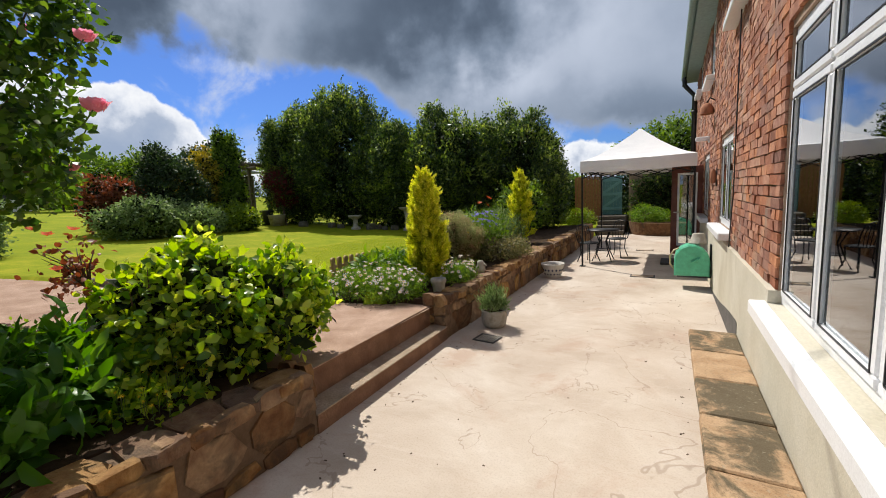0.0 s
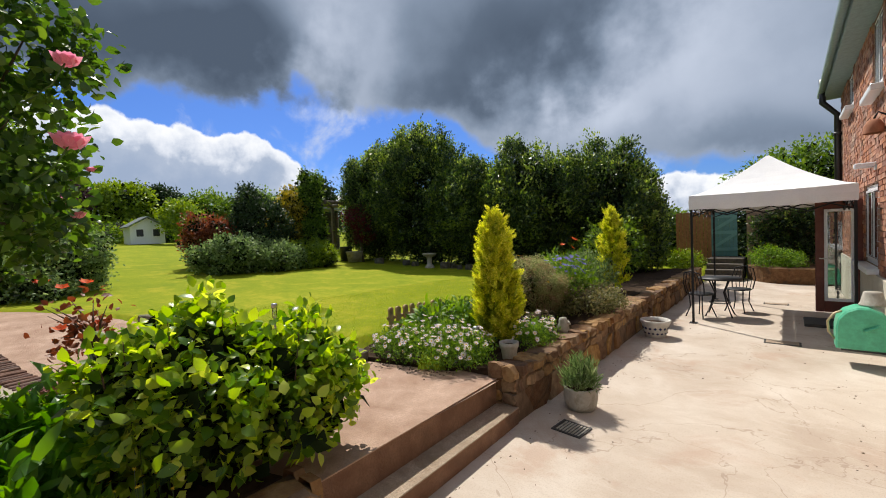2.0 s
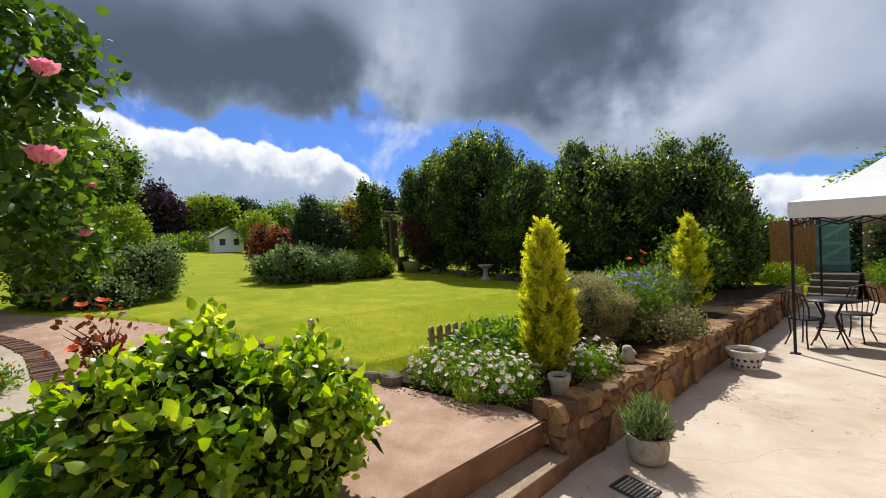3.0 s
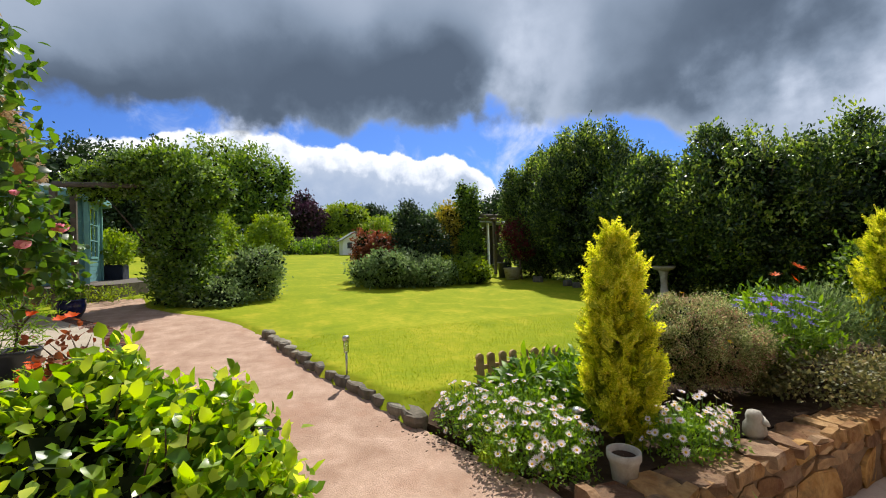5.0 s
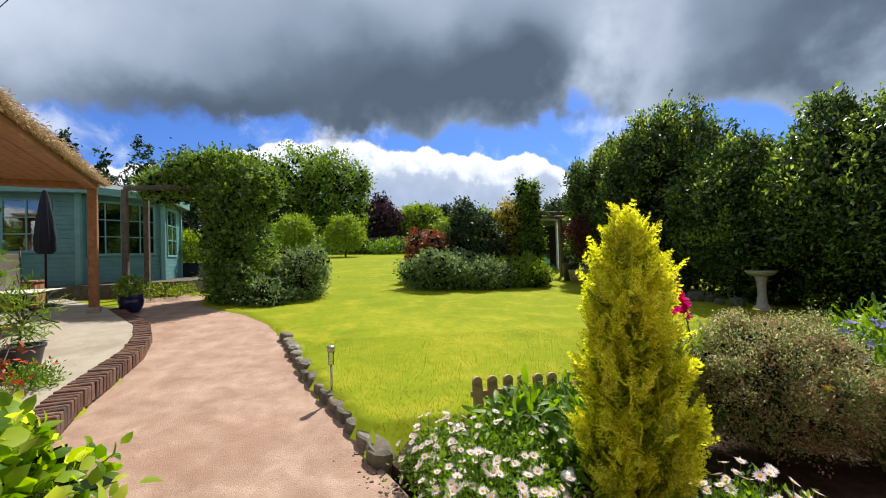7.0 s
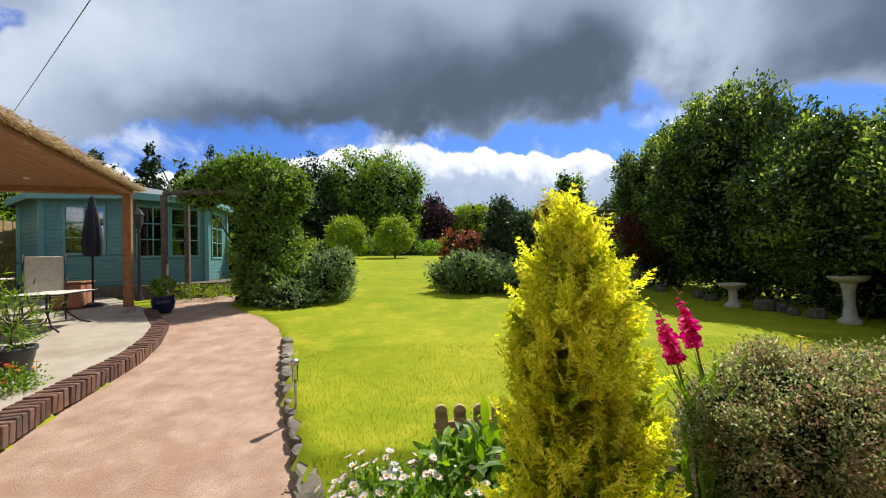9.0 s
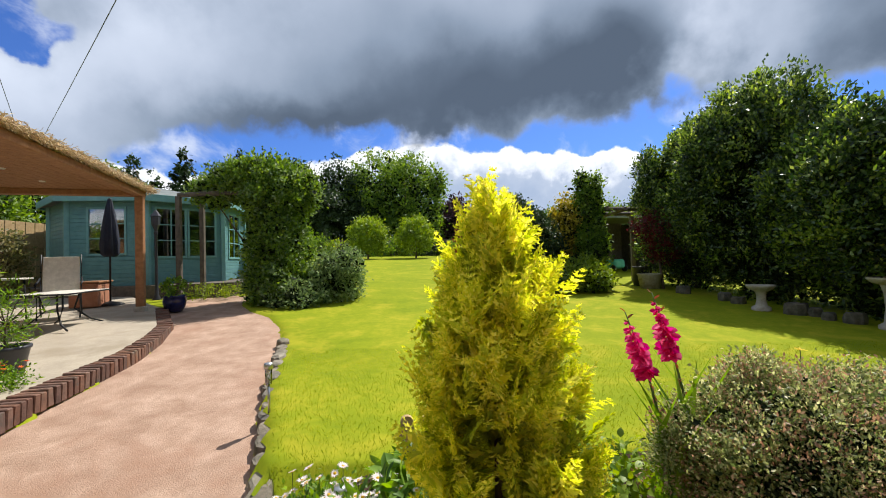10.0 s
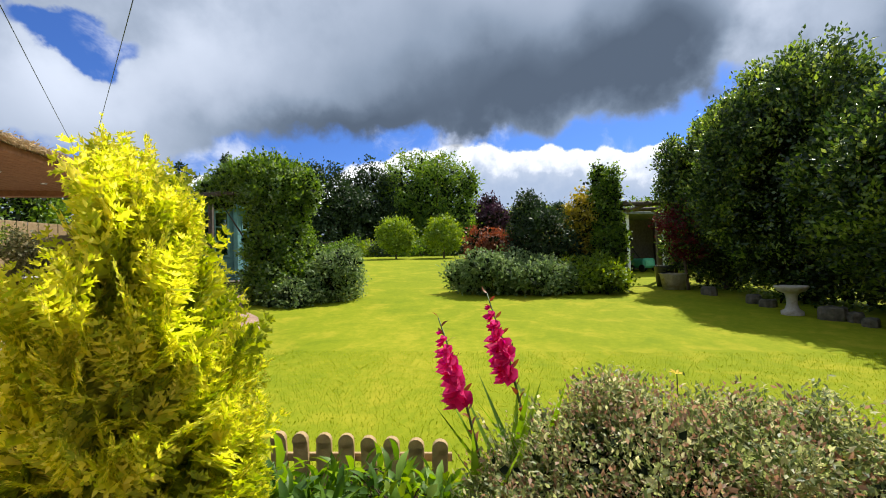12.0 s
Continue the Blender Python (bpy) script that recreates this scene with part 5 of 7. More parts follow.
tree("hellebore", "leafy clump with long pointed green leaves by the picket edging", (-3.75, 4.62, 0.52), [(0, 0, 0.12, 0.36, 0.34, 0.2), (0.3, 0.2, 0.15, 0.25, 0.25, 0.18)], 0.01, 150, 5, 0.04, 0.14, "l_herb", 205, "plant", "strap", 0.42, shell=0.5, limbs_n=6, heart=False)
tree("hellebore", "leafy clump with pointed green leaves in front of the picket edging", (-3.92, 5.0, 0.55), [(0, 0, 0.1, 0.24, 0.4, 0.17), (0.15, 0.3, 0.1, 0.22, 0.3, 0.16)], 0.01, 170, 5, 0.04, 0.11, "l_herb", 206, "plant", "strap", 0.42, shell=0.5, limbs_n=6)
tree("variegated_plant", "low cream and green variegated plant at the bed's edge", (-3.65, 5.25, 0.55), [(0, 0, 0.1, 0.32, 0.34, 0.18), (-0.2, 0.3, 0.1, 0.25, 0.3, 0.16)], 0.01, 160, 8, 0.04, 0.05, "l_lime", 207, "plant", "oval", 0.6, shell=0.5, limbs_n=6, heart=False)
tree("bronze_shrub", "bronze-green shrub spilling over the stone wall", (-2.74, 7.0, 0.50), ragged([(0, 0, 0.10, 0.36, 0.5, 0.22), (0.12, 0.5, 0.08, 0.30, 0.5, 0.20)], 8, 3, 0.2, 0.35), 0.02, 420, 14, 0.05, 0.036, "l_bronze", 209, "shrub", "oval", 0.5, shell=0.45, limbs_n=10, heart=False)
tree("lavender_bush", "grey-green lavender bush in the bed", (-3.5, 8.6, 0.57), [(0, 0, 0.35, 0.4, 0.5, 0.38), (0.2, 0.5, 0.25, 0.4, 0.4, 0.3)], 0.02, 420, 16, 0.06, 0.06, "l_grey", 211, "shrub", "dart", 0.28, lift=0.9, shell=0.45, limbs_n=10, heart=False)
tree("leafy_perennial", "fresh green leafy perennial beside the wall", (-3.25, 7.55, 0.56), [(0, 0, 0.3, 0.42, 0.55, 0.36), (0.0, -0.55, 0.28, 0.35, 0.35, 0.3), (-0.5, 0.4, 0.35, 0.4, 0.5, 0.36)], 0.02, 300, 16, 0.07, 0.075, "l_herb", 213, "plant", "blade", 0.9, lift=0.9, shell=0.5, limbs_n=8, heart=False)
tree("dark_perennial", "dark green tall perennials at the far end of the bed", (-3.7, 11.4, 0.6), [(0, 0, 0.6, 0.6, 0.9, 0.7), (-0.3, 1.6, 0.7, 0.7, 0.8, 0.8), (0.2, 2.3, 0.5, 0.5, 0.6, 0.6)], 0.03, 420, 18, 0.09, 0.08, "l_tree", 215, "plant", "dart", 0.5, shell=0.35, limbs_n=10)
flower_patch("violet-blue bellflowers among green leaves", (-3.1, 7.1, 0.55), [(0, 0, 0.42, 0.28, 0.42, 0.2)], "l_herb", 0.09, 90, "p_blue", 46, 6, 0.048, 217, 0.16, "blade", None, width=0.5)
flower_patch("orange poppy on thin stems", (-3.4, 7.9, 0.57), [(0, 0, 0.35, 0.16, 0.16, 0.25)], "l_herb", 0.08, 30, "p_orange", 4, 8, 0.075, 219, 0.36, "blade", None, width=0.5)
flower_patch("pink low flowers in the shaded bed", (-3.85, 1.0, 0.47), [(0, 0, 0.2, 0.32, 0.3, 0.22)], "l_herb", 0.05, 110, "p_pink", 60, 5, 0.016, 221, 0.06, "oval", None)
flower_patch("yellow-green lady's mantle hanging over the low wall", (-2.62, 1.25, 0.47), [(0, 0, 0.1, 0.2, 0.28, 0.14)], "l_hydr", 0.09, 14, "p_yellow", 34, 6, 0.013, 223, 0.06, "oval", None, width=0.7)

# yellow blooms on the shrub, as part of a small companion
flower_patch("yellow cinquefoil blooms through the small-leaved shrub", (-3.3, 6.2, 0.56), [(0, -0.02, 0.40, 0.42, 0.54, 0.38)], "l_potent", 0.02, 60, "p_yellow", 34, 6, 0.026, 225, 0.02, "oval", None)


def gladiolus(at, height, lean, seed):
    ob = thing("gladiolus", "magenta gladiolus spike with sword leaves", "flower", at, "gladioli")
    rng = np.random.default_rng(seed)
    tip = Vector((lean[0], lean[1], height))
    pts = [Vector((0, 0, 0)), Vector((lean[0] * 0.2, lean[1] * 0.2, height * 0.5)), Vector((lean[0] * 0.6, lean[1] * 0.6, height * 0.8)), tip]
    part("stem", Shape().tube(pts, [0.007, 0.006, 0.004, 0.002], 6), "stem", ob)
    # trumpets hang to one side, largest at the foot of the spike, buds at its tip
    n = 15
    f = np.linspace(0.77, 0.96, n)
    c = np.array([pts[2].lerp(tip, (q - 0.8) / 0.2) if q > 0.8 else pts[1].lerp(pts[2], (q - 0.5) / 0.3) for q in f])
    a = np.where(np.arange(n) % 2, 0.55, -0.55) + rng.normal(size=n) * 0.3 - 0.6
    out = np.stack([np.cos(a), np.sin(a), np.full(n, 0.05)], 1)
    out /= np.linalg.norm(out, axis=1, keepdims=True)
    sz = np.interp(f, [0.73, 0.82, 0.9, 0.96], [0.068, 0.064, 0.046, 0.018])
    w = np.arange(6) * np.pi / 3
    t = np.cross(out, np.array([0, 0, 1.0])) + 1e-4
    t /= np.linalg.norm(t, axis=1, keepdims=True)
    b = np.cross(out, t)
    d = (t[:, None] * np.cos(w)[None, :, None] + b[:, None] * np.sin(w)[None, :, None]) * 0.42 + out[:, None] * 0.8 + np.array([0, 0, -0.55])
    d += rng.normal(size=d.shape) * 0.12
    part("petals", leaf_mesh("petals", np.repeat(c + out * 0.006, 6, 0), d.reshape(-1, 3), np.repeat(-out, 6, 0), np.repeat(sz, 6) * (0.85 + 0.35 * rng.random(n * 6)), "p_magenta", "oval", 0.46), "p_magenta", ob)
    q = np.linspace(0.60, 1.0, 17)
    cc = np.array([pts[2].lerp(tip, (v - 0.8) / 0.2) if v > 0.8 else pts[1].lerp(pts[2], (v - 0.5) / 0.3) for v in q])
    bd = np.stack([np.cos(np.arange(17) * 3.0) * 0.8, np.sin(np.arange(17) * 3.0) * 0.8, np.ones(17) * 0.7], 1)
    part("buds", leaf_mesh("buds", cc, bd, rng.normal(size=(17, 3)), np.interp(q, [0.6, 1.0], [0.05, 0.03]), "l_rust", "blade", 0.9), "l_rust", ob, "dark red-green bud sheaths")["kind"] = "stuff"
    k = 9
    ang = rng.random(k) * 6.28
    dd = np.stack([np.cos(ang) * 0.10, np.sin(ang) * 0.10, np.ones(k)], 1)
    part("leaves", leaf_mesh("leaves", rng.normal(size=(k, 3)) * [0.02, 0.02, 0], dd, np.stack([np.sin(ang), -np.cos(ang), np.zeros(k)], 1) + 0.2, height * (0.55 + 0.28 * rng.random(k)), "l_herb", "blade", 0.16), "l_herb", ob)


gladiolus((-3.40, 5.62, 0.54), 1.05, (-0.03, -0.17), 1)
gladiolus((-3.48, 5.78, 0.54), 1.12, (-0.03, -0.17), 2)


def rose_blooms():
    rng = np.random.default_rng(77)
    for k, (x, y, z, s) in enumerate([(-2.90, 1.19, 2.30, 0.080), (-2.92, 1.2, 2.68, 0.062), (-3.45, 1.35, 2.25, 0.03), (-3.62, 1.3, 2.0, 0.05), (-4.08, 1.30, 2.12, 0.06), (-3.7, 1.2, 2.9, 0.035), (-3.25, 0.95, 2.85, 0.04), (-4.0, 1.15, 2.4, 0.05)]):
        ob = thing("rose_bloom", "full pink rose bloom on the climbing rose", "rose", (x, y, z), "rose blooms")
        n = 26
        lay = np.linspace(0, 1, n)
        a = np.arange(n) * 2.4
        d = np.stack([np.cos(a) * (0.10 + 0.42 * lay), np.sin(a) * (0.10 + 0.42 * lay), 1.15 - 0.35 * lay], 1)
        p = np.stack([np.cos(a) * lay * s * 0.42, np.sin(a) * lay * s * 0.42, -s * (0.35 + 0.25 * lay)], 1)
        up = np.stack([-np.cos(a), -np.sin(a), np.full(n, 0.6)], 1)
        part("petals", leaf_mesh("petals", p, d, up, s * (0.75 + 0.3 * lay), "p_pink", "oval", 0.9), "p_pink", ob)
        part("stalk", Shape().tube([(0, 0, -s * 0.2), (-0.05, -0.05, -0.12), (-0.16, -0.14, -0.2)], 0.004, 5), "stem", ob)


rose_blooms()

# thin red-leaved rose with orange blooms
ob = tree("young_rose", "thin twiggy rose with red young leaves and orange blooms", (-4.05, 1.32, 0.47), [(0, 0, 0.75, 0.22, 0.25, 0.32)], 0.018, 46, 4, 0.03, 0.05, "l_rust", 231, "rose bush", "oval", 0.55, shell=0.8, limbs_n=12)
rng = np.random.default_rng(5)
for q in ((0.05, 0.06, 1.08), (-0.1, -0.05, 1.05), (0.12, -0.1, 0.80), (-0.02, 0.12, 0.78), (0.0, -0.16, 1.10)):
    part("bloom", heads("bloom", np.array([q]), np.array([[0.3, 0.0, 0.95]]), 9, 0.05, "p_orange", rng, 0.5, 0.7), "p_orange", ob)


# ---------------------------------------------------------------- pots and small things on the terrace
def pot(name, label, at, prof, mat, rim=None, soil_r=0.0, soil_z=0.0, group=""):
    ob = thing(name, label, "plant pot", at, group)
    part("pot_body", Shape().lathe(prof, n=28), mat, ob)
    if soil_r:
        part("soil", Shape().lathe([(0.001, soil_z + 0.012), (soil_r * 0.6, soil_z + 0.008), (soil_r, soil_z)], n=20), "soil", ob)
    return ob


p1 = pot("lavender_pot", "weathered round stone pot planted with lavender by the wall", (-1.93, 4.72, 0), [(0.001, 0), (0.125, 0), (0.15, 0.04), (0.165, 0.13), (0.155, 0.20), (0.165, 0.225), (0.145, 0.225), (0.135, 0.19)], "potstone", soil_r=0.14, soil_z=0.19)
tree("lavender", "spiky grey-green lavender in the stone pot", (-1.93, 4.72, 0.19), [(0, 0, 0.10, 0.15, 0.15, 0.18)], 0.006, 170, 10, 0.03, 0.07, "l_grey", 241, "plant", "dart", 0.16, lift=1.2, shell=0.7, limbs_n=10, heart=False)
p2 = pot("patterned_pot", "blue and white glazed pot beside the stone wall", (-1.98, 7.95, 0), [(0.001, 0), (0.14, 0), (0.15, 0.02), (0.20, 0.2), (0.225, 0.25), (0.225, 0.27), (0.195, 0.27), (0.18, 0.2)], "white_stone", soil_r=0.18, soil_z=0.22)
band = Shape()
for k in range(16):
    a = 2 * math.pi * k / 16
    for z, rr_, s in ((0.07, 0.1615, 0.028), (0.15, 0.186, 0.034)):
        b = a + (0.2 if z > 0.1 else 0)
        m = pose(math.cos(b) * rr_, math.sin(b) * rr_, z, 0, 0, math.degrees(b)) @ pose(0, 0, 0, 45, 15, 0)
        band.box(-0.004, -s / 2, -s / 2, 0.008, s / 2, s / 2, 0.003, m)
part("pattern", band, "blue_glaze", p2, "blue glazed diamonds")
pot("wall_urn", "small pale stone pot of bare soil on the bed's corner", (-2.56, 4.44, 0.44), [(0.001, 0), (0.06, 0), (0.07, 0.02), (0.085, 0.13), (0.10, 0.16), (0.10, 0.20), (0.083, 0.20), (0.075, 0.15)], "potstone", soil_r=0.078, soil_z=0.165)


def solar_light(at, h, group="solar lights"):
    ob = thing("solar_light", "small steel solar stake light in the border", "garden light", at, group)
    part("stake", Shape().tube([(0, 0, -0.08), (0, 0, h * 0.55)], 0.011, 8), "steel", ob)
    part("lens", Shape().lathe([(0.02, h * 0.52), (0.028, h * 0.55), (0.028, h * 0.88), (0.02, h * 0.9)], n=14), "glass", ob)
    part("cap", Shape().lathe([(0.001, h), (0.03, h - 0.005), (0.038, h - 0.02), (0.036, h * 0.86), (0.001, h * 0.86)], n=16), "steel", ob)


solar_light((-5.14, 3.27, 0.64), 0.39)
solar_light((-3.02, 4.50, 0.48), 0.26)
solar_light((-3.84, 4.14, 0.46), 0.24)
# rounded stone ornament on the wall
orn = Shape().lathe([(0.001, 0), (0.06, 0.0), (0.075, 0.04), (0.07, 0.09), (0.05, 0.12), (0.055, 0.15), (0.04, 0.185), (0.001, 0.195)], n=16)
orn.tube([(0.03, 0.03, 0.13), (0.07, -0.02, 0.12), (0.09, -0.03, 0.11)], [0.03, 0.022, 0.008], 8)
o = solid("stone_ornament", orn, "potstone", "small weathered pale stone animal ornament on the wall", "ornament")
o.matrix_world = pose(-2.50, 5.64, 0.49, 0, 0, 20)
# drain grate by the wall
dr = thing("drain_grate", "square slotted metal drain grate set in the patio", "drain", (-1.83, 4.25, 0.0), turn=-6)
dr.scale = (0.72, 0.72, 1)
part("grate_frame", Shape().box(-0.19, -0.16, 0.0, 0.19, -0.135, 0.012).box(-0.19, 0.135, 0.0, 0.19, 0.16, 0.012).box(-0.19, -0.135, 0.0, -0.165, 0.135, 0.012).box(0.165, -0.135, 0.0, 0.19, 0.135, 0.012), "tar", dr)
# flat black sheet paints the dark hole beneath the bars
part("pit", Shape().box(-0.165, -0.135, 0.001, 0.165, 0.135, 0.004), "black", dr)
for k in range(8):
    part("bar", Shape().box(-0.145 + k * 0.041, -0.135, 0.004, -0.123 + k * 0.041, 0.135, 0.012, 0.003), "potstone", dr)
for (x, y, w, d) in ((-0.42, 8.42, 0.42, 0.24), (-0.55, 11.9, 0.42, 0.22)):
    c = thing("manhole_cover", "small rusty inspection cover set in the patio", "cover", (x, y, 0), "inspection covers")
    part("cover_frame", Shape().box(-w / 2, -d / 2, 0.0, w / 2, d / 2, 0.006, 0.002), "tar", c)
    part("cover_plate", Shape().box(-w / 2 + 0.025, -d / 2 + 0.025, 0.006, w / 2 - 0.025, d / 2 - 0.025, 0.011, 0.002), "step", c)

# hose reel on the house wall
reel = thing("hose_reel", "mint green wall-mounted hose reel box by the house", "hose reel", (0.33, 7.72, 0.21))
prof = [(0.25, 0.0), (0.25, 0.25), (0.22, 0.36), (0.15, 0.45), (0.04, 0.50), (-0.06, 0.50), (-0.16, 0.45), (-0.225, 0.36), (-0.245, 0.25), (-0.245, 0.0)]
sh = Shape()
n = len(prof)
for y in (-0.17, -0.15, 0.15, 0.17):
    f = 0.93 if abs(y) > 0.16 else 1.0
    sh.v += [(a * f, y, b * f + 0.015 * (1 - f) / 0.07) for a, b in prof]
for k in range(3):
    for i in range(n):
        sh.f.append((k * n + i, k * n + (i + 1) % n, (k + 1) * n + (i + 1) % n, (k + 1) * n + i))
        sh.smooth.append(False)
sh.f += [tuple(range(n))[::-1], tuple(range(3 * n, 4 * n))]
sh.smooth += [False, False]
part("case", sh, "reel", reel)
part("crank", Shape().tube([(0, -0.17, 0.24), (0, -0.20, 0.24), (0.11, -0.20, 0.30), (0.11, -0.25, 0.30)], 0.016, 8), "reel", reel)
part("wall_bracket", Shape().box(0.25, -0.06, 0.02, 0.36, 0.06, 0.5, 0.008).box(-0.2, -0.12, -0.03, 0.34, 0.12, 0.0, 0.006), "black", reel)
part("hose", Shape().tube([(-0.24, 0.0, 0.08), (-0.30, -0.02, 0.16), (-0.31, -0.04, 0.30), (-0.25, -0.02, 0.40), (-0.18, 0.0, 0.43)], 0.014, 8), "hose", reel)
part("feed_hose", Shape().tube([(0.28, 0.0, 0.3), (0.30, -0.05, 0.1), (0.285, -0.06, -0.20)], 0.013, 8), "black", reel)
up = pot("upturned_pot", "grey plastic pot upturned on the hose reel", (0.42, 7.78, 0.715), [(0.001, 0.165), (0.075, 0.165), (0.085, 0.15), (0.115, 0.02), (0.125, 0.015), (0.125, 0.0), (0.11, 0.0)], "potstone")

# fittings on the wall
w1 = thing("wall_lamp", "terracotta hooded outside lamp on the brick wall", "wall lamp", (HX, 8.65, 2.86))
part("hood", Shape().lathe([(0.11, 0.0), (0.10, 0.10), (0.06, 0.17), (0.001, 0.19), ], x=-0.12), "terracotta", w1)
part("bracket", Shape().tube([(0, 0, 0.22), (-0.08, 0, 0.27), (-0.12, 0, 0.19)], 0.014, 6), "iron", w1)
w2 = thing("flood_light", "white bracket security light on the brick wall", "wall light", (HX, 9.45, 2.50))
part("arm", Shape().box(-0.03, -0.05, -0.06, 0, 0.05, 0.06, 0.008), "upvc", w2)
part("housing", Shape().box(-0.24, -0.06, -0.02, -0.03, 0.06, 0.055, 0.012), "upvc", w2)
w3 = thing("wall_lantern", "small orange lantern fixed to the brick wall", "lantern", (HX, 7.80, 1.63))
part("back_plate", Shape().box(-0.02, -0.05, 0, 0, 0.05, 0.28, 0.005), "iron", w3)
part("lamp_glass", Shape().lathe([(0.03, 0.04), (0.045, 0.10), (0.045, 0.2), (0.02, 0.26)], x=-0.06), "terracotta", w3)

# ---------------------------------------------------------------- gazebo and iron furniture
gz = thing("gazebo", "white pop-up gazebo with dark folding frame on the patio", "gazebo", (-0.62, 10.66, 0))
GW, GD = 1.06, 1.46
leg = Shape().box(-0.018, -0.018, 0, 0.018, 0.018, 2.05, 0.004).box(-0.06, -0.06, 0, 0.06, 0.06, 0.012, 0.003)
leg_me = leg.mesh("leg")
leg_me.materials.append(M["iron"])
for sx in (-1, 1):
    for sy in (-1, 1):
        lg = new("leg", leg_me)
        lg.parent = gz
        lg.location = (sx * (GW - 0.03), sy * (GD - 0.03), 0)
cv = Shape()
rows_ = 9
peak, eave = 2.98, 2.26
vs, fs = [], []
per = 32
for i in range(rows_):
    t = i / (rows_ - 1)
    h = eave + (peak - eave) * (t ** 1.35) if i else eave
    for k in range(per):
        q = k / per * 4
        s, f = int(q), q - int(q)
        cx, cy = [(-1 + 2 * f, -1), (1, -1 + 2 * f), (1 - 2 * f, 1), (-1, 1 - 2 * f)][s]
        sag = 0.035 * math.sin(math.pi * f) * (1 - t) * (1 if i else 0.4)
        k_ = (1 - t) + 0.02 * t
        vs.append((cx * GW * k_, cy * GD * k_, h - sag))
for i in range(rows_ - 1):
    for k in range(per):
        fs.append((i * per + k, i * per + (k + 1) % per, (i + 1) * per + (k + 1) % per, (i + 1) * per + k))
fs.append(tuple((rows_ - 1) * per + k for k in range(per)))
cv.put(vs, fs, False)
part("canopy", cv, "canvas", gz)
vl = Shape()
vs, fs = [], []
for z, o in ((eave, 1.0), (eave - 0.12, 1.006), (eave - 0.24, 1.0)):
    for k in range(per):
        q = k / per * 4
        s, f = int(q), q - int(q)
        cx, cy = [(-1 + 2 * f, -1), (1, -1 + 2 * f), (1 - 2 * f, 1), (-1, 1 - 2 * f)][s]
        wav = 0.012 * math.sin(k * 2.1)
        vs.append((cx * (GW * o + wav * 0.3), cy * (GD * o + wav * 0.3), z - 0.02 * math.sin(math.pi * f) + (wav * 0.5 if o == 1.0 and z < eave else 0)))
for i in range(2):
    for k in range(per):
        fs.append((i * per + k, (i + 1) * per + k, (i + 1) * per + (k + 1) % per, i * per + (k + 1) % per))
vl.put(vs, fs, False)
part("valance", vl, "canvas", gz)
for side in range(4):
    tr = Shape()
    nx = 4
    for k in range(nx):
        for a, b in ((0, 1), (1, 0)):
            t0, t1 = -1 + 2 * k / nx, -1 + 2 * (k + 1) / nx
            z0_, z1_ = (1.90, 2.08) if a == 0 else (2.08, 1.90)
            P = [((t0 * (GW - .04), -GD + .04), (t1 * (GW - .04), -GD + .04)), ((t0 * (GW - .04), GD - .04), (t1 * (GW - .04), GD - .04)), ((-GW + .04, t0 * (GD - .04)), (-GW + .04, t1 * (GD - .04))), ((GW - .04, t0 * (GD - .04)), (GW - .04, t1 * (GD - .04)))][side]
            tr.tube([(*P[0], z0_), (*P[1], z1_)], 0.011, 5)
    part("truss", tr, "iron", gz)

tb = thing("iron_table", "round dark cast-iron garden table under the gazebo", "table", (-1.35, 10.15, 0))
part("tabletop", Shape().lathe([(0.001, 0.70), (0.34, 0.70), (0.36, 0.71), (0.36, 0.725), (0.001, 0.73)], n=28), "iron", tb)
for k in range(4):
    a = math.pi / 4 + k * math.pi / 2
    c, s = math.cos(a), math.sin(a)
    part("leg", Shape().tube([(c * 0.30, s * 0.30, 0.0), (c * 0.17, s * 0.17, 0.25), (c * 0.10, s * 0.10, 0.45), (c * 0.22, s * 0.22, 0.70)], 0.014, 7), "iron", tb)
part("ring", Shape().tube([(0.17 * math.cos(q * math.pi / 8), 0.17 * math.sin(q * math.pi / 8), 0.25) for q in range(17)], 0.009, 6, False), "iron", tb)


def iron_chair(at, turn):
    ch = thing("iron_chair", "dark cast-iron garden chair with a scrolled back", "chair", at, "iron garden chairs", turn=turn)
    part("seat", Shape().lathe([(0.001, 0.43), (0.2, 0.43), (0.215, 0.44), (0.2, 0.455), (0.001, 0.45)], n=20), "iron", ch)
    for k in range(4):
        a = math.pi / 4 + k * math.pi / 2
        c, s = math.cos(a), math.sin(a)
        part("leg", Shape().tube([(c * 0.25, s * 0.25, 0), (c * 0.17, s * 0.17, 0.2), (c * 0.19, s * 0.19, 0.43)], 0.012, 6), "iron", ch)
    bk = Shape().tube([(-0.18, 0.14, 0.44), (-0.21, 0.19, 0.65), (-0.16, 0.22, 0.84), (0, 0.23, 0.89), (0.16, 0.22, 0.84), (0.21, 0.19, 0.65), (0.18, 0.14, 0.44)], 0.012, 6)
    for x in (-0.12, -0.06, 0, 0.06, 0.12):
        bk.tube([(x, 0.17, 0.45), (x * 1.25, 0.205, 0.65), (x * 0.8, 0.225, 0.86)], 0.007, 5)
    part("backrest", bk, "iron", ch)


iron_chair((-1.62, 9.85, 0), 150)
iron_chair((-1.1, 10.75, 0), -20)

# ---------------------------------------------------------------- far end of the patio
fw = thing("wall_far", "old brick boundary wall with a raised planter, covered in creeper", "wall", kind="structure")
part("wall", Shape().box(-1.35, 17.0, -0.1, 6.0, 17.25, 2.35), "joint", fw)
pl = []
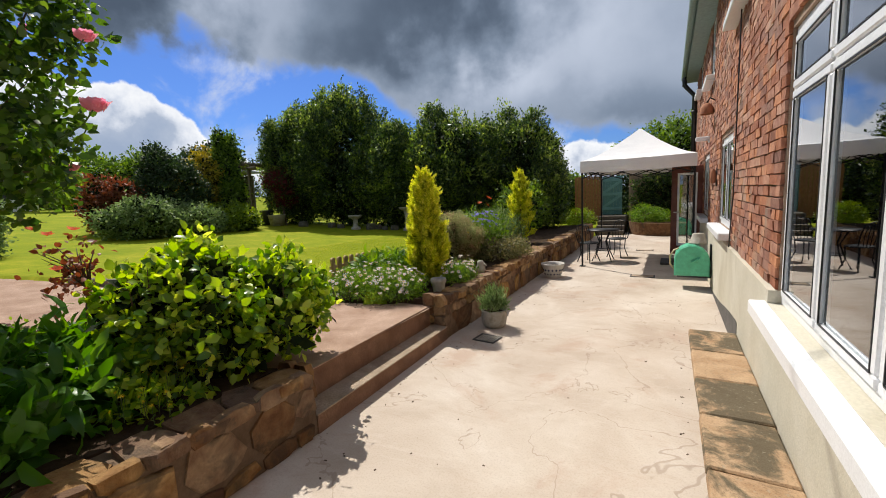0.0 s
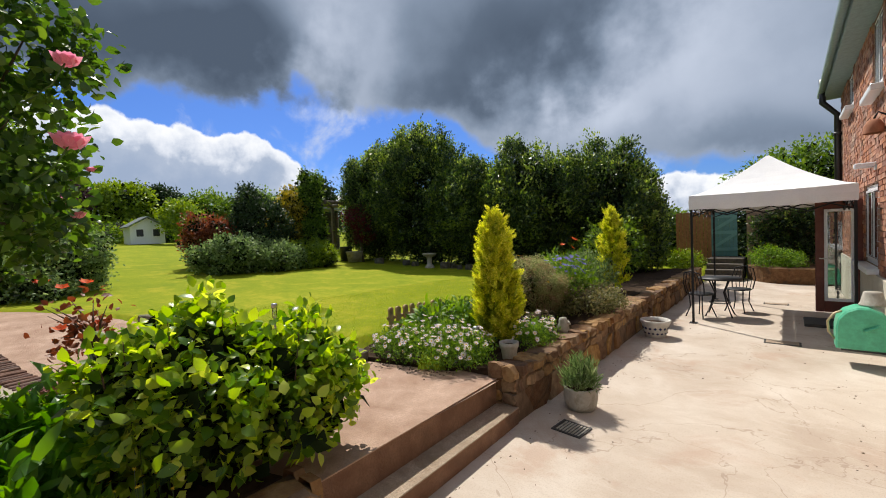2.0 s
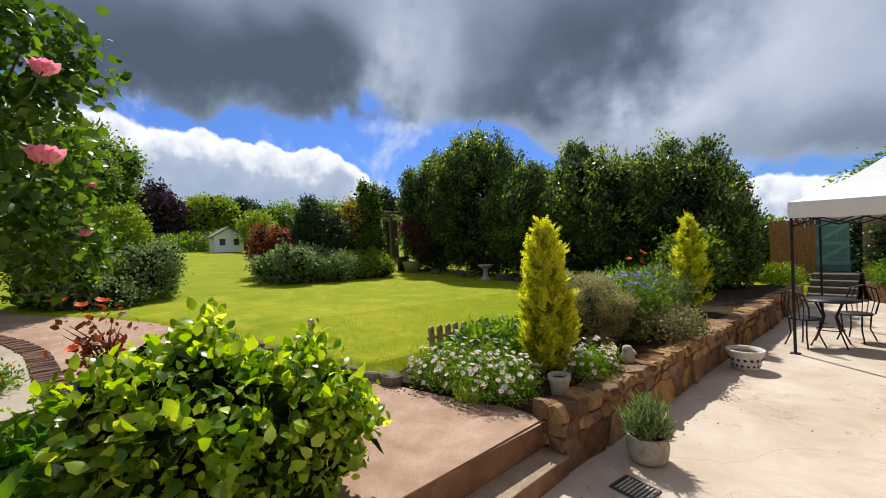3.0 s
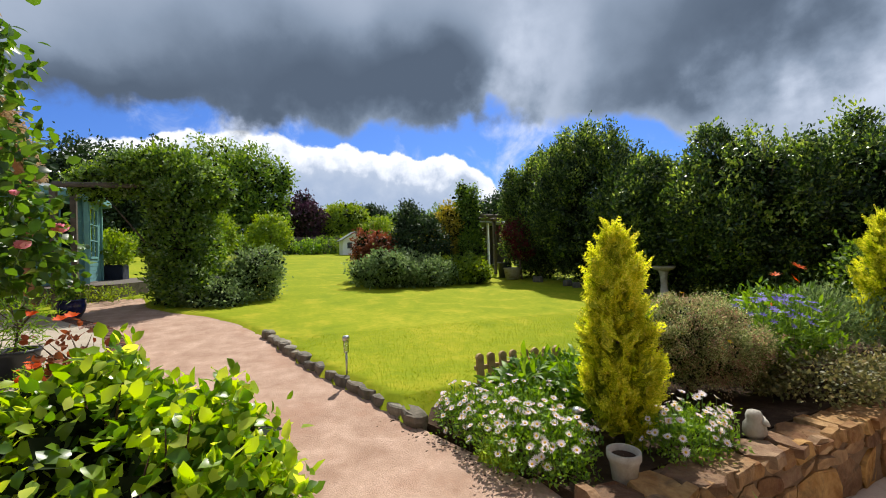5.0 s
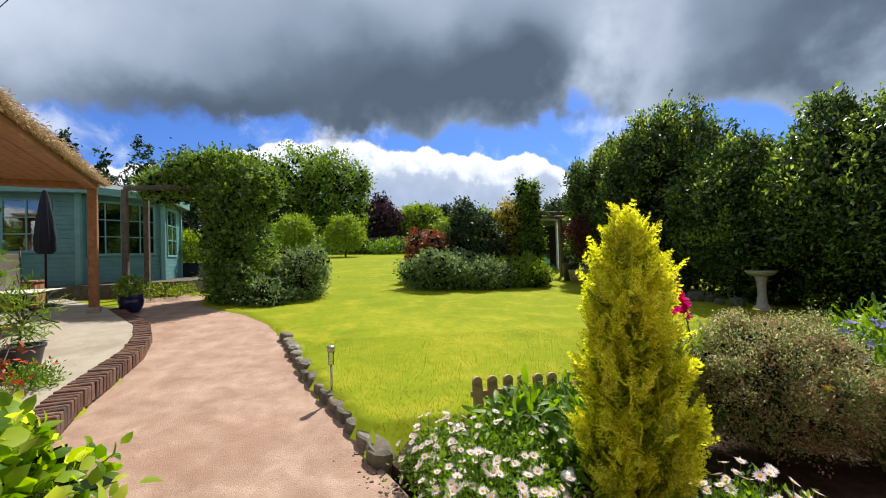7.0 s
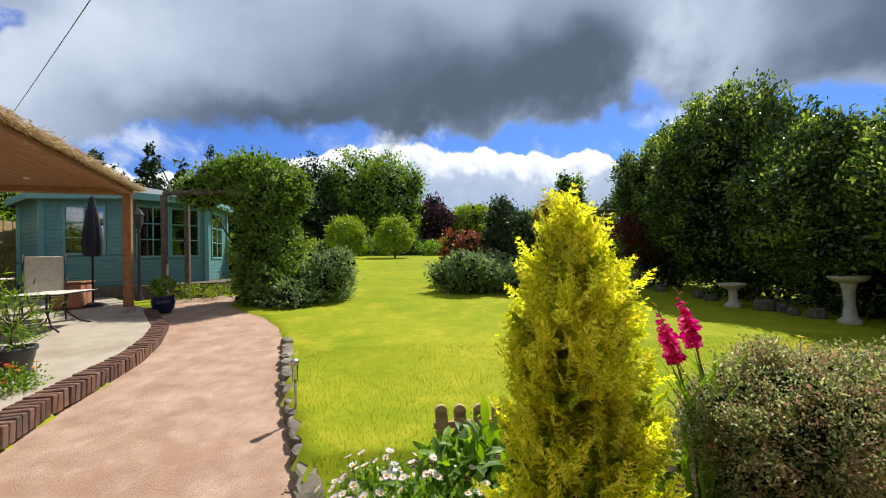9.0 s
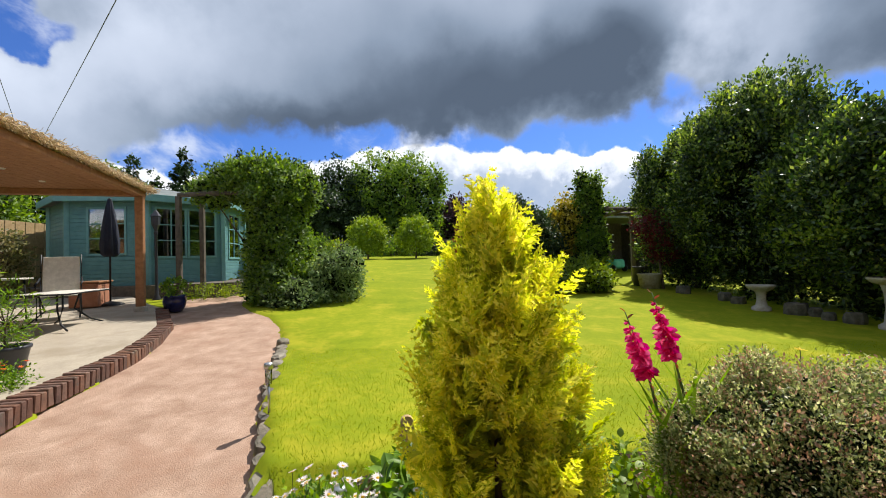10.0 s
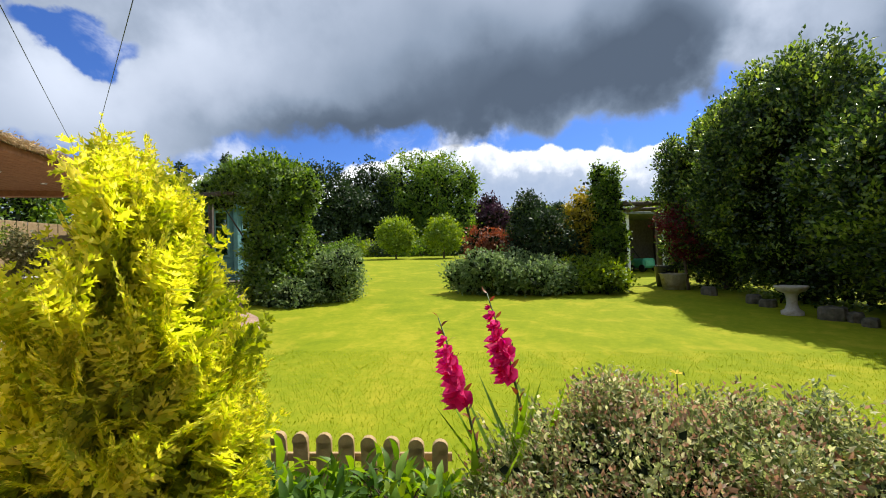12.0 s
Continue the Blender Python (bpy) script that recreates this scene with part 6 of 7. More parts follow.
for k in range(9):
    a = math.pi * (0.5 + 0.5 * k / 8)
    pl.append((-0.35 + 1.0 * math.cos(a), 16.9 - 1.5 * math.sin(a)))
part("planter", Shape().prism([(1.2, 16.99), (-1.34, 16.99)] + pl[::-1] + [(1.2, 15.4)], -0.05, 0.42), "stone", fw, "low curved stone planter")
stairs = thing("garden_stairs", "short flight of dark steps up to the teal gate", "steps", kind="structure")
for k in range(4):
    part("step", Shape().box(-2.35, 15.6 + 0.3 * k, -0.05, -1.4, 17.4, 0.155 * (k + 1), 0.012), "wood_grey", stairs)
gate = thing("gate", "teal painted ledged and braced wooden gate", "gate", (-2.36, 17.55, 0.62))
for k in range(7):
    part("board", Shape().box(0.104 * k, 0, 0, 0.104 * k + 0.10, 0.022, 1.5, 0.004), "teal", gate)
for z in (0.18, 0.75, 1.3):
    part("ledge", Shape().box(0, -0.03, z, 0.725, 0, z + 0.11, 0.006), "teal_light", gate)
part("brace", Shape().box(0, -0.028, -0.05, 0.82, -0.002, 0.05, 0.004, pose(0.03, 0, 0.28, 0, -36, 0)), "teal_light", gate)
part("brace", Shape().box(0, -0.028, -0.05, 0.82, -0.002, 0.05, 0.004, pose(0.03, 0, 0.86, 0, -34, 0)), "teal_light", gate)
fe = thing("board_fence", "brown stained vertical board fence beside the gate", "fence")
for k in range(10):
    part("board", Shape().box(-3.42 + 0.105 * k, 17.5, 0.4, -3.325 + 0.105 * k, 17.525, 2.15 + 0.02 * (k % 2), 0.004), "wood", fe)
part("post", Shape().box(-2.41, 17.44, 0.3, -2.36, 17.54, 2.25, 0.006), "wood", fe)
tree("creeper", "dark glossy creeper covering the far wall", (-0.3, 16.85, 0.42), [(0, 0, 0.9, 1.0, 0.22, 0.9), (0.7, 0, 1.1, 0.8, 0.2, 0.75)], 0.03, 380, 18, 0.08, 0.085, "l_hedge", 251, "climber", shell=0.4)
tree("box_bush", "rounded bright green bush in the planter", (-0.75, 16.1, 0.42), [(0, 0, 0.25, 0.45, 0.42, 0.3), (0.5, -0.1, 0.15, 0.35, 0.35, 0.25)], 0.02, 240, 20, 0.06, 0.05, "l_herb", 253, "shrub", shell=0.3)
tree("lime_shrub", "lime green low shrub beside the stairs", (-2.75, 14.9, 0.4), [(0, 0, 0.25, 0.42, 0.5, 0.3)], 0.02, 140, 20, 0.06, 0.06, "l_lime", 255, "shrub")
tree("tree_behind_wall", "green tree behind the boundary wall", (-0.2, 21.0, 0), [(0, 0, 2.9, 1.6, 1.5, 1.5), (1.2, 0, 3.3, 1.3, 1.2, 1.3)], 0.1, 300, 26, 0.15, 0.14, "l_tree", 257)


# crumbs of soil and dry leaf on the concrete
def litter():
    rng = np.random.default_rng(17)
    sh = Shape()
    r_ = random.Random(17)
    for k in range(170):
        if k < 70:
            x, y = -2.15 + abs(rng.normal()) * 0.25, rng.uniform(0.5, 9.0)
        elif k < 100:
            x, y = 0.12 + rng.normal() * 0.06, rng.uniform(1.5, 7.0)
        else:
            x, y = rng.uniform(-2.1, 0.3), rng.uniform(1.0, 12.0)
        if x > 0.18:
            continue
        s = rng.uniform(0.003, 0.009)
        m = pose(x, y, 0.0, 0, 0, rng.uniform(0, 180))
        sh.box(-s, -s * 0.6, 0.0, s, s * 0.6, s * 0.5, 0.0, m)
    for k in range(170):
        q = rng.random()
        x = -2.5 - 1.7 * q
        y = float(np.interp(-x, [-p[0] for p in PATH_R], [p[1] for p in PATH_R])) - abs(rng.normal()) * 0.10
        s = rng.uniform(0.004, 0.012)
        sh.box(-s, -s * 0.6, 0.0, s, s * 0.6, s * 0.5, 0.0, pose(x, y, path_z(x, y) + (0.006 if x > -2.95 else 0.0), 0, 0, rng.uniform(0, 180)))
    tagged(part("litter", sh, "twig"), "crumbs of soil and dry leaf scattered over patio and path", "litter", "", "stuff")


litter()

for k, (x, y, h, mt) in enumerate(((-5.6, 18.6, 2.4, "l_dark"), (-3.6, 19.4, 2.0, "l_tree"), (-7.8, 17.0, 2.6, "l_hedge"), (-1.2, 20.2, 1.8, "l_dark"), (1.6, 20.6, 2.2, "l_tree"))):
    tree("back_shrub", "dense green shrub behind the far fence", (x, y, -0.1), ragged([(0, 0, h * 0.5, 1.4, 1.2, h * 0.55)], 8, k), 0.08, 520, 18, 0.13, 0.13, mt, 400 + k, "shrub", group="back shrubs")


# ---------------------------------------------------------------- summerhouse, porch and their terrace
DECK = 1.40
sh = Shape().prism([(-12.35, -2.05), (-12.9, -0.75), (-13.9, -0.30), (-17.6, -0.9), (-18.5, -7.4), (-12.3, -7.2)], 0.5, DECK - 0.02)
solid("deck", sh, "wood_grey", "weathered raised deck round the summerhouse", "deck", "structure")
sm = thing("summerhouse", "octagonal teal painted wooden summerhouse with white-barred windows", "summerhouse", (-14.9, -4.1, DECK - 0.02))
AP, SIDE = 2.32, 1.92
HWALL = 2.30
for k in range(8):
    ang = 51.5 + 45 * k
    fm = pose(0, 0, 0, 0, 0, ang) @ pose(AP, 0, 0)
    glazed = k in (0, 7, 1)
    wall = Shape()
    half = SIDE / 2
    w0, w1, za, zb = (-0.80, 0.80, 0.70, 2.10) if k == 0 else ((-0.48, 0.48, 0.80, 2.08) if k == 7 else (-0.5, 0.5, 0.65, 2.10))
    spans = [(-half, half, 0, HWALL)] if not glazed else [(-half, half, 0, za), (-half, w0, za, zb), (w1, half, za, zb), (-half, half, zb, HWALL)]
    for a, b, c, d in spans:
        z = c
        while z < d - 1e-3:
            t = min(z + 0.11, d)
            wall.box(-0.05, a, z, 0.0, b, t - 0.006, 0.006, fm)
            wall.box(-0.05, a, t - 0.006, -0.012, b, t, 0.0, fm)
            z = t
    part("wall_panel", wall, "teal", sm)
    post_ = Shape().box(-0.06, half - 0.05, 0, 0.05, half + 0.07, HWALL, 0.008, fm)
    part("corner_post", post_, "teal_light", sm)
    if glazed:
        leaves_ = [(w0, 0.0), (0.0, w1)] if k == 0 else [(w0, w1)]
        for a, b in leaves_:
            s = Shape()
            t = 0.06
            s.box(-0.03, a + 0.005, za, 0.025, a + t, zb, 0.005, fm).box(-0.03, b - t, za, 0.025, b - 0.005, zb, 0.005, fm)
            s.box(-0.03, a + t, za, 0.025, b - t, za + t, 0.005, fm).box(-0.03, a + t, zb - t, 0.025, b - t, zb, 0.005, fm)
            win = part("window", s, "teal_light", sm)
            bars = Shape()
            my = (a + b) / 2
            bars.box(-0.01, my - 0.013, za + t, 0.022, my + 0.013, zb - t, 0.003, fm)
            for q in (1, 2):
                zz = za + t + (zb - za - 2 * t) * q / 3
                bars.box(-0.01, a + t, zz - 0.013, 0.020, b - t, zz + 0.013, 0.003, fm)
            part("glazing_bar", bars, "teal_light", win)
            part("pane", Shape().box(-0.008, a + t, za + t, -0.003, b - t, zb - t, 0.0, fm), "glass", win).visible_shadow = False
R8 = AP / math.cos(math.pi / 8)
rf = Shape()
vs = []
for q, z in ((R8 + 0.26, HWALL - 0.04), (R8 + 0.26, HWALL + 0.08), (0.35, HWALL + 0.62), (0.02, HWALL + 0.70)):
    for k in range(8):
        a = radians(51.5 + 22.5 + 45 * k)
        vs.append((q * math.cos(a), q * math.sin(a), z))
fs = [(i * 8 + k, i * 8 + (k + 1) % 8, (i + 1) * 8 + (k + 1) % 8, (i + 1) * 8 + k) for i in range(3) for k in range(8)] + [tuple(range(8))[::-1]]
rf.put(vs, fs)
part("roof", rf, "slate", sm, "grey felt roof")
for k in range(8):
    fm = pose(0, 0, 0, 0, 0, 51.5 + 45 * k) @ pose((R8 + 0.26) * math.cos(math.pi / 8), 0, 0)
    hw = (R8 + 0.26) * math.sin(math.pi / 8)
    part("fascia", Shape().box(-0.01, -hw, HWALL - 0.1, 0.025, hw, HWALL + 0.085, 0.004, fm), "teal_light", sm)
part("floor_board", Shape().lathe([(0.001, 0.03), (R8 - 0.05, 0.03), (R8 - 0.05, 0.0)], n=8), "wood_grey", sm)

# flat-roofed porch with a thatch-like edge
porch = thing("porch", "timber porch with flat boarded ceiling and rough thatched edge", "porch", (-10.05, -1.10, 0), turn=math.degrees(math.atan2(0.3, 0.954)))
PZ = 3.26
# local x runs along the lawn side, -y away from the lawn
part("post", Shape().box(-0.02, -0.14, 0.85, 0.12, 0.0, PZ, 0.012), "wood", porch)
part("post_base", Shape().box(-0.045, -0.165, 0.80, 0.145, 0.025, 1.08, 0.01), "potstone", porch)
part("post", Shape().box(6.3, -0.14, 0.5, 6.44, 0.0, PZ, 0.012), "wood", porch)
part("post", Shape().box(-0.02, -4.4, 0.8, 0.12, -4.26, PZ, 0.012), "wood", porch)
part("post", Shape().box(6.3, -4.4, 0.5, 6.44, -4.26, PZ, 0.012), "wood", porch)
part("beam", Shape().box(-0.1, -0.15, PZ, 6.6, -0.01, PZ + 0.11, 0.008), "wood", porch)
part("beam", Shape().box(-0.05, -4.5, PZ, 0.12, -0.15, PZ + 0.11, 0.008), "wood", porch)
part("beam", Shape().box(6.3, -4.5, PZ, 6.45, -0.15, PZ + 0.11, 0.008), "wood", porch)
for k in range(31):
    part("ceiling_board", Shape().box(-0.22, -4.5 + 0.144 * k, PZ + 0.11, 6.7, -4.5 + 0.144 * k + 0.138, PZ + 0.13, 0.004), "wood", porch)
rng = np.random.default_rng(8)
n = 5200
px_ = np.concatenate([rng.uniform(-0.3, 6.75, n), np.full(2600, -0.24) + rng.normal(size=2600) * 0.05])
py_ = np.concatenate([np.full(n, 0.06) + rng.normal(size=n) * 0.05, rng.uniform(-4.5, 0.1, 2600)])
pz_ = PZ + 0.12 + 0.08 * rng.random(len(px_))
dd = np.stack([rng.normal(size=len(px_)) * 0.7, 0.5 + rng.normal(size=len(px_)) * 0.4, -0.3 + rng.normal(size=len(px_)) * 0.5], 1)
M["straw"] = leaf("straw", (0.42, 0.31, 0.17), (0.60, 0.48, 0.30), (0.74, 0.64, 0.46), 0.15, 0.8, 0.2)
part("thatch_fringe", leaf_mesh("thatch_fringe", np.stack([px_, py_, pz_], 1), dd, rng.normal(size=dd.shape), 0.045 + 0.03 * rng.random(len(px_)), "straw", "dart", 0.22), "straw", porch)
part("thatch", Shape().box(-0.26, -4.5, PZ + 0.135, 6.7, 0.06, PZ + 0.21, 0.02), "thatch", porch)
for k in range(5):
    part("spot_light", Shape().lathe([(0.035, 0.0), (0.045, 0.012), (0.045, 0.02)], x=0.9 + 1.0 * k, y=-1.2, z=PZ + 0.092, n=14), "upvc", porch)

# close-boarded fence behind the terrace
fb = thing("close_board_fence", "pale close-boarded timber fence behind the terrace", "fence")
for k in range(92):
    x = -17.4 + 0.142 * k
    part("board", Shape().box(x, -7.02 + 0.012 * (k % 2), 0.7, x + 0.135, -7.0 + 0.012 * (k % 2), 3.25, 0.003), "wood_pale", fb)
part("rail", Shape().box(-17.4, -6.975, 2.75, -4.4, -6.93, 2.53), "wood_pale", fb)
part("rail", Shape().box(-17.4, -6.975, 1.2, -4.4, -6.93, 1.28), "wood_pale", fb)


for k, (x, y, h) in enumerate(((-17.0, -9.2, 4.2), (-13.6, -8.9, 3.9), (-10.6, -9.0, 3.6), (-7.8, -8.8, 3.5))):
    tree("fence_tree", "leafy green tree rising behind the terrace fence", (x, y, 0.9), ragged([(0, 0, h * 0.55, 1.9, 1.1, h * 0.42), (0.5, 0, h * 0.35, 1.7, 1.2, h * 0.35)], 12, k, 0.2, 0.4), 0.1, 420, 20, 0.16, 0.14, "l_tree", 460 + k, group="trees behind the fence")


# garden furniture on the terrace
def sling_chair(at, turn):
    ch = thing("sling_chair", "reclining garden chair with cream sling and dark metal frame", "chair", at, "terrace chairs", turn=turn)
    part("seat", Shape().box(-0.26, -0.26, 0.40, 0.26, 0.27, 0.425, 0.008), "sling", ch)
    bk = Shape().box(-0.26, -0.012, 0.0, 0.26, 0.012, 0.72, 0.008, pose(0, 0.27, 0.42, -14, 0, 0))
    part("backrest", bk, "sling", ch)
    for s in (-1, 1):
        part("frame", Shape().tube([(s * 0.28, -0.30, 0.0), (s * 0.28, -0.27, 0.42), (s * 0.28, 0.26, 0.42), (s * 0.28, 0.45, 1.16)], 0.014, 8), "iron", ch)
        part("leg", Shape().tube([(s * 0.28, 0.36, 0.0), (s * 0.28, 0.05, 0.42)], 0.014, 8), "iron", ch)
        part("armrest", Shape().tube([(s * 0.29, -0.27, 0.42), (s * 0.30, -0.27, 0.62), (s * 0.30, 0.05, 0.65), (s * 0.29, 0.33, 0.72)], [0.013, 0.016, 0.018, 0.013], 8), "iron", ch)


TZ = terrace_z(-8.6, -1.4)
sling_chair((-9.35, -2.15, terrace_z(-9.35, -2.15)), 128)
sling_chair((-7.2, -1.9, terrace_z(-7.2, -1.9)), -20)
lt = thing("low_table", "low rectangular garden table with grey top and curved iron legs", "table", (-8.45, -1.35, TZ), turn=14)
part("tabletop", Shape().box(-0.62, -0.40, 0.54, 0.62, 0.40, 0.565, 0.008), "sling", lt)
part("rim", Shape().tube([(-0.62, -0.4, 0.55), (0.62, -0.4, 0.55), (0.62, 0.4, 0.55), (-0.62, 0.4, 0.55), (-0.62, -0.4, 0.55)], 0.014, 6), "iron", lt)
for sx in (-1, 1):
    for sy in (-1, 1):
        part("leg", Shape().tube([(sx * 0.52, sy * 0.36, 0.0), (sx * 0.40, sy * 0.22, 0.08), (sx * 0.22, sy * 0.08, 0.28), (sx * 0.30, sy * 0.12, 0.54)], 0.014, 7), "iron", lt)
ht = thing("side_table", "small white-topped side table on the terrace", "table", (-8.9, -3.0, terrace_z(-8.9, -3.0)))
part("tabletop", Shape().box(-0.5, -0.35, 0.72, 0.5, 0.35, 0.75, 0.008), "sling", ht)
for sx in (-1, 1):
    for sy in (-1, 1):
        part("leg", Shape().tube([(sx * 0.42, sy * 0.28, 0.0), (sx * 0.40, sy * 0.26, 0.72)], 0.016, 7), "iron", ht)
bx = thing("wicker_box", "brown wicker storage box on the terrace", "storage box", (-10.75, -2.75, terrace_z(-10.75, -2.75)), turn=20)
body_ = Shape().box(-0.36, -0.25, 0.0, 0.36, 0.25, 0.5, 0.02)
part("body", body_, "terracotta", bx)
part("lid", Shape().box(-0.39, -0.28, 0.50, 0.39, 0.28, 0.54, 0.01), "wood", bx)
ps = thing("parasol", "closed navy parasol on a dark pole beside the porch", "parasol", (-10.9, -2.45, terrace_z(-10.9, -2.4)))
part("pole", Shape().tube([(0, 0, 0), (0, 0, 2.35)], 0.02, 8), "iron", ps)
part("base", Shape().lathe([(0.001, 0.08), (0.05, 0.08), (0.24, 0.03), (0.25, 0.0)], n=20), "iron", ps)
cl = Shape()
prof = [(0.03, 2.33), (0.07, 2.1), (0.12, 1.7), (0.15, 1.35), (0.14, 1.12), (0.09, 1.06)]
vs = []
for q, z in prof:
    for k in range(24):
        w = q * (1 + 0.22 * math.cos(k * math.pi * 2 / 3))
        vs.append((w * math.cos(k * math.pi / 12), w * math.sin(k * math.pi / 12), z))
cl.put(vs, [(i * 24 + k, i * 24 + (k + 1) % 24, (i + 1) * 24 + (k + 1) % 24, (i + 1) * 24 + k) for i in range(5) for k in range(24)], True)
part("folded_canopy", cl, "navy", ps)
bp = pot("blue_pot", "dark blue glazed pot by the porch post", (-10.35, -0.72, lawn_z(-10.4, -0.8) - 0.02), [(0.001, 0), (0.13, 0), (0.19, 0.10), (0.215, 0.22), (0.20, 0.31), (0.22, 0.34), (0.19, 0.34), (0.17, 0.29)], "blue_glaze", soil_r=0.175, soil_z=0.29)
tree("pot_shrub", "small leafy shrub growing in the blue pot", (-10.35, -0.72, lawn_z(-10.4, -0.8) + 0.28), [(0, 0, 0.18, 0.2, 0.2, 0.2)], 0.01, 60, 10, 0.03, 0.05, "l_herb", 261, "plant", "oval")
dp = pot("terrace_pot", "dark pot of red and green trailing plants on the terrace", (-6.0, 0.28, terrace_z(-6, 0.3)), [(0.001, 0), (0.14, 0), (0.19, 0.26), (0.205, 0.27), (0.205, 0.30), (0.175, 0.30), (0.165, 0.25)], "dark_pot", soil_r=0.17, soil_z=0.26)
tree("pot_grevillea", "feathery green shrub with bare twigs in the dark pot", (-6.0, 0.28, terrace_z(-6, 0.3) + 0.26), [(0, 0, 0.40, 0.34, 0.34, 0.32), (0.0, 0.0, 0.16, 0.25, 0.25, 0.12)], 0.012, 80, 8, 0.05, 0.085, "l_herb", 263, "plant", "dart", 0.14, shell=0.8, limbs_n=16)
flower_patch("red geraniums at the edge of the terrace", (-5.6, 0.62, terrace_z(-5.6, 0.6)), [(0, 0, 0.08, 0.22, 0.2, 0.12)], "l_herb", 0.05, 40, "p_orange", 16, 8, 0.03, 265, 0.06, "oval", None)
hang = tree("wall_shrub", "bronze-leaved shrub against the fence", (-11.4, -5.2, terrace_z(-11.4, -5.2)), [(0, 0, 0.8, 0.4, 0.35, 0.6), (0.2, 0, 1.3, 0.35, 0.3, 0.4)], 0.03, 150, 18, 0.08, 0.09, "l_bronze", 267, "shrub")
tree("fence_climber", "green climber along the fence top", (-9.0, -5.8, terrace_z(-9, -5.8)), [(0, 0, 1.6, 2.4, 0.25, 0.7)], 0.03, 260, 20, 0.1, 0.09, "l_lime", 269, "climber", shell=0.6, heart=False)
tree("fern_edge", "low yellow-green plants along the deck edge", (-12.2, -1.15, 1.0), [(0, 0, 0.12, 0.35, 0.7, 0.2), (-0.3, 0.6, 0.12, 0.3, 0.4, 0.18)], 0.01, 110, 14, 0.05, 0.06, "l_lime", 271, "plant", "dart", 0.35, heart=False)
lamp = thing("lamp_post", "slim dark green ornamental lamp post by the summerhouse", "lamp post", (-12.1, -2.25, 0.95))
part("column", Shape().lathe([(0.09, 0), (0.09, 0.12), (0.05, 0.2), (0.035, 0.5), (0.03, 1.7), (0.05, 1.75), (0.03, 1.8)], n=14), "dark_pot", lamp)
part("head", Shape().lathe([(0.03, 1.8), (0.09, 1.95), (0.10, 2.15), (0.12, 2.17), (0.05, 2.28), (0.001, 2.33)], n=6, smooth=False), "dark_pot", lamp)
ap = thing("timber_arch", "weathered timber posts and beams of the rose arch", "arch")
for (x, y, z) in ((-11.6, -1.38, 0.85), (-11.4, 0.75, 0.8), (-12.6, -1.38, 0.85), (-12.4, 0.75, 0.8)):
    part("post", Shape().box(x - 0.055, y - 0.055, z, x + 0.055, y + 0.055, 3.52, 0.01), "wood_grey", ap)
for a, b in (((-11.6, -1.38), (-11.4, 0.75)), ((-12.6, -1.38), (-12.4, 0.75))):
    part("beam", Shape().tube([(*a, 3.55), (*b, 3.55)], 0.06, 6), "wood_grey", ap)
sq = thing("square_planter", "dark blue square planter with a leafy shrub", "planter", (-16.6, -1.75, lawn_z(-16.6, -1.75)))
part("tub", Shape().box(-0.33, -0.33, 0.0, 0.33, 0.33, 0.62, 0.02), "navy", sq)
tree("planter_shrub", "yellow-green shrub in the square planter", (-16.6, -1.75, lawn_z(-16.6, -1.75) + 0.6), [(0, 0, 0.5, 0.55, 0.55, 0.5)], 0.03, 120, 18, 0.08, 0.11, "l_lime", 273, "shrub")
part("soil", Shape().box(-0.3, -0.3, 0.62, 0.3, 0.3, 0.63), "soil", sq)

# overhead wires
up_ = thing("utility_pole", "tall weathered wooden pole carrying the overhead wires", "utility pole", (-32.8, -25.0, 1.8))
part("pole", Shape().tube([(0, 0, -0.3), (0, 0, 8.7)], [0.16, 0.11], 10), "wood_grey", up_)
part("crossarm", Shape().box(-0.5, -0.05, 8.3, 0.5, 0.05, 8.42, 0.01), "wood_grey", up_)
for a, b in (((-32.8, -25.0, 10.35), (4.1, 13.9, 7.5)), ((-32.5, -25.1, 10.25), (4.1, 8.0, 7.5))):
    A, B = Vector(a), Vector(b)
    solid("overhead_wire", Shape().tube([A.lerp(B, q / 10) - Vector((0, 0, 0.15 * math.sin(math.pi * q / 10))) for q in range(11)], 0.012, 5), "black", "thin dark overhead wire crossing above the terrace", "wire")

# ---------------------------------------------------------------- right of the lawn
pg = thing("pergola", "dark weathered timber pergola between island bed and hedge", "pergola")
for (x, y) in ((-14.0, 9.75), (-14.3, 11.35), (-15.4, 9.9), (-15.6, 11.5)):
    part("post", Shape().box(x - 0.06, y - 0.06, lawn_z(x, y) - 0.1, x + 0.06, y + 0.06, 3.15, 0.01), "wood_grey", pg)
for a, b in (((-13.9, 9.5), (-14.25, 11.9)), ((-15.35, 9.7), (-15.6, 12.0)), ((-13.6, 9.8), (-15.8, 10.0)), ((-13.9, 10.5), (-15.9, 10.7)), ((-13.9, 11.3), (-15.9, 11.5))):
    part("beam", Shape().tube([(*a, 3.2), (*b, 3.2)], 0.07, 5), "wood_grey", pg)
tree("red_maple", "small dark red Japanese maple beside the pergola", (-13.2, 11.15, lawn_z(-13.2, 11.1)), [(0, 0, 1.75, 0.62, 0.6, 0.5), (0.1, 0.1, 1.2, 0.4, 0.4, 0.4)], 0.04, 150, 22, 0.09, 0.08, "l_red", 281)
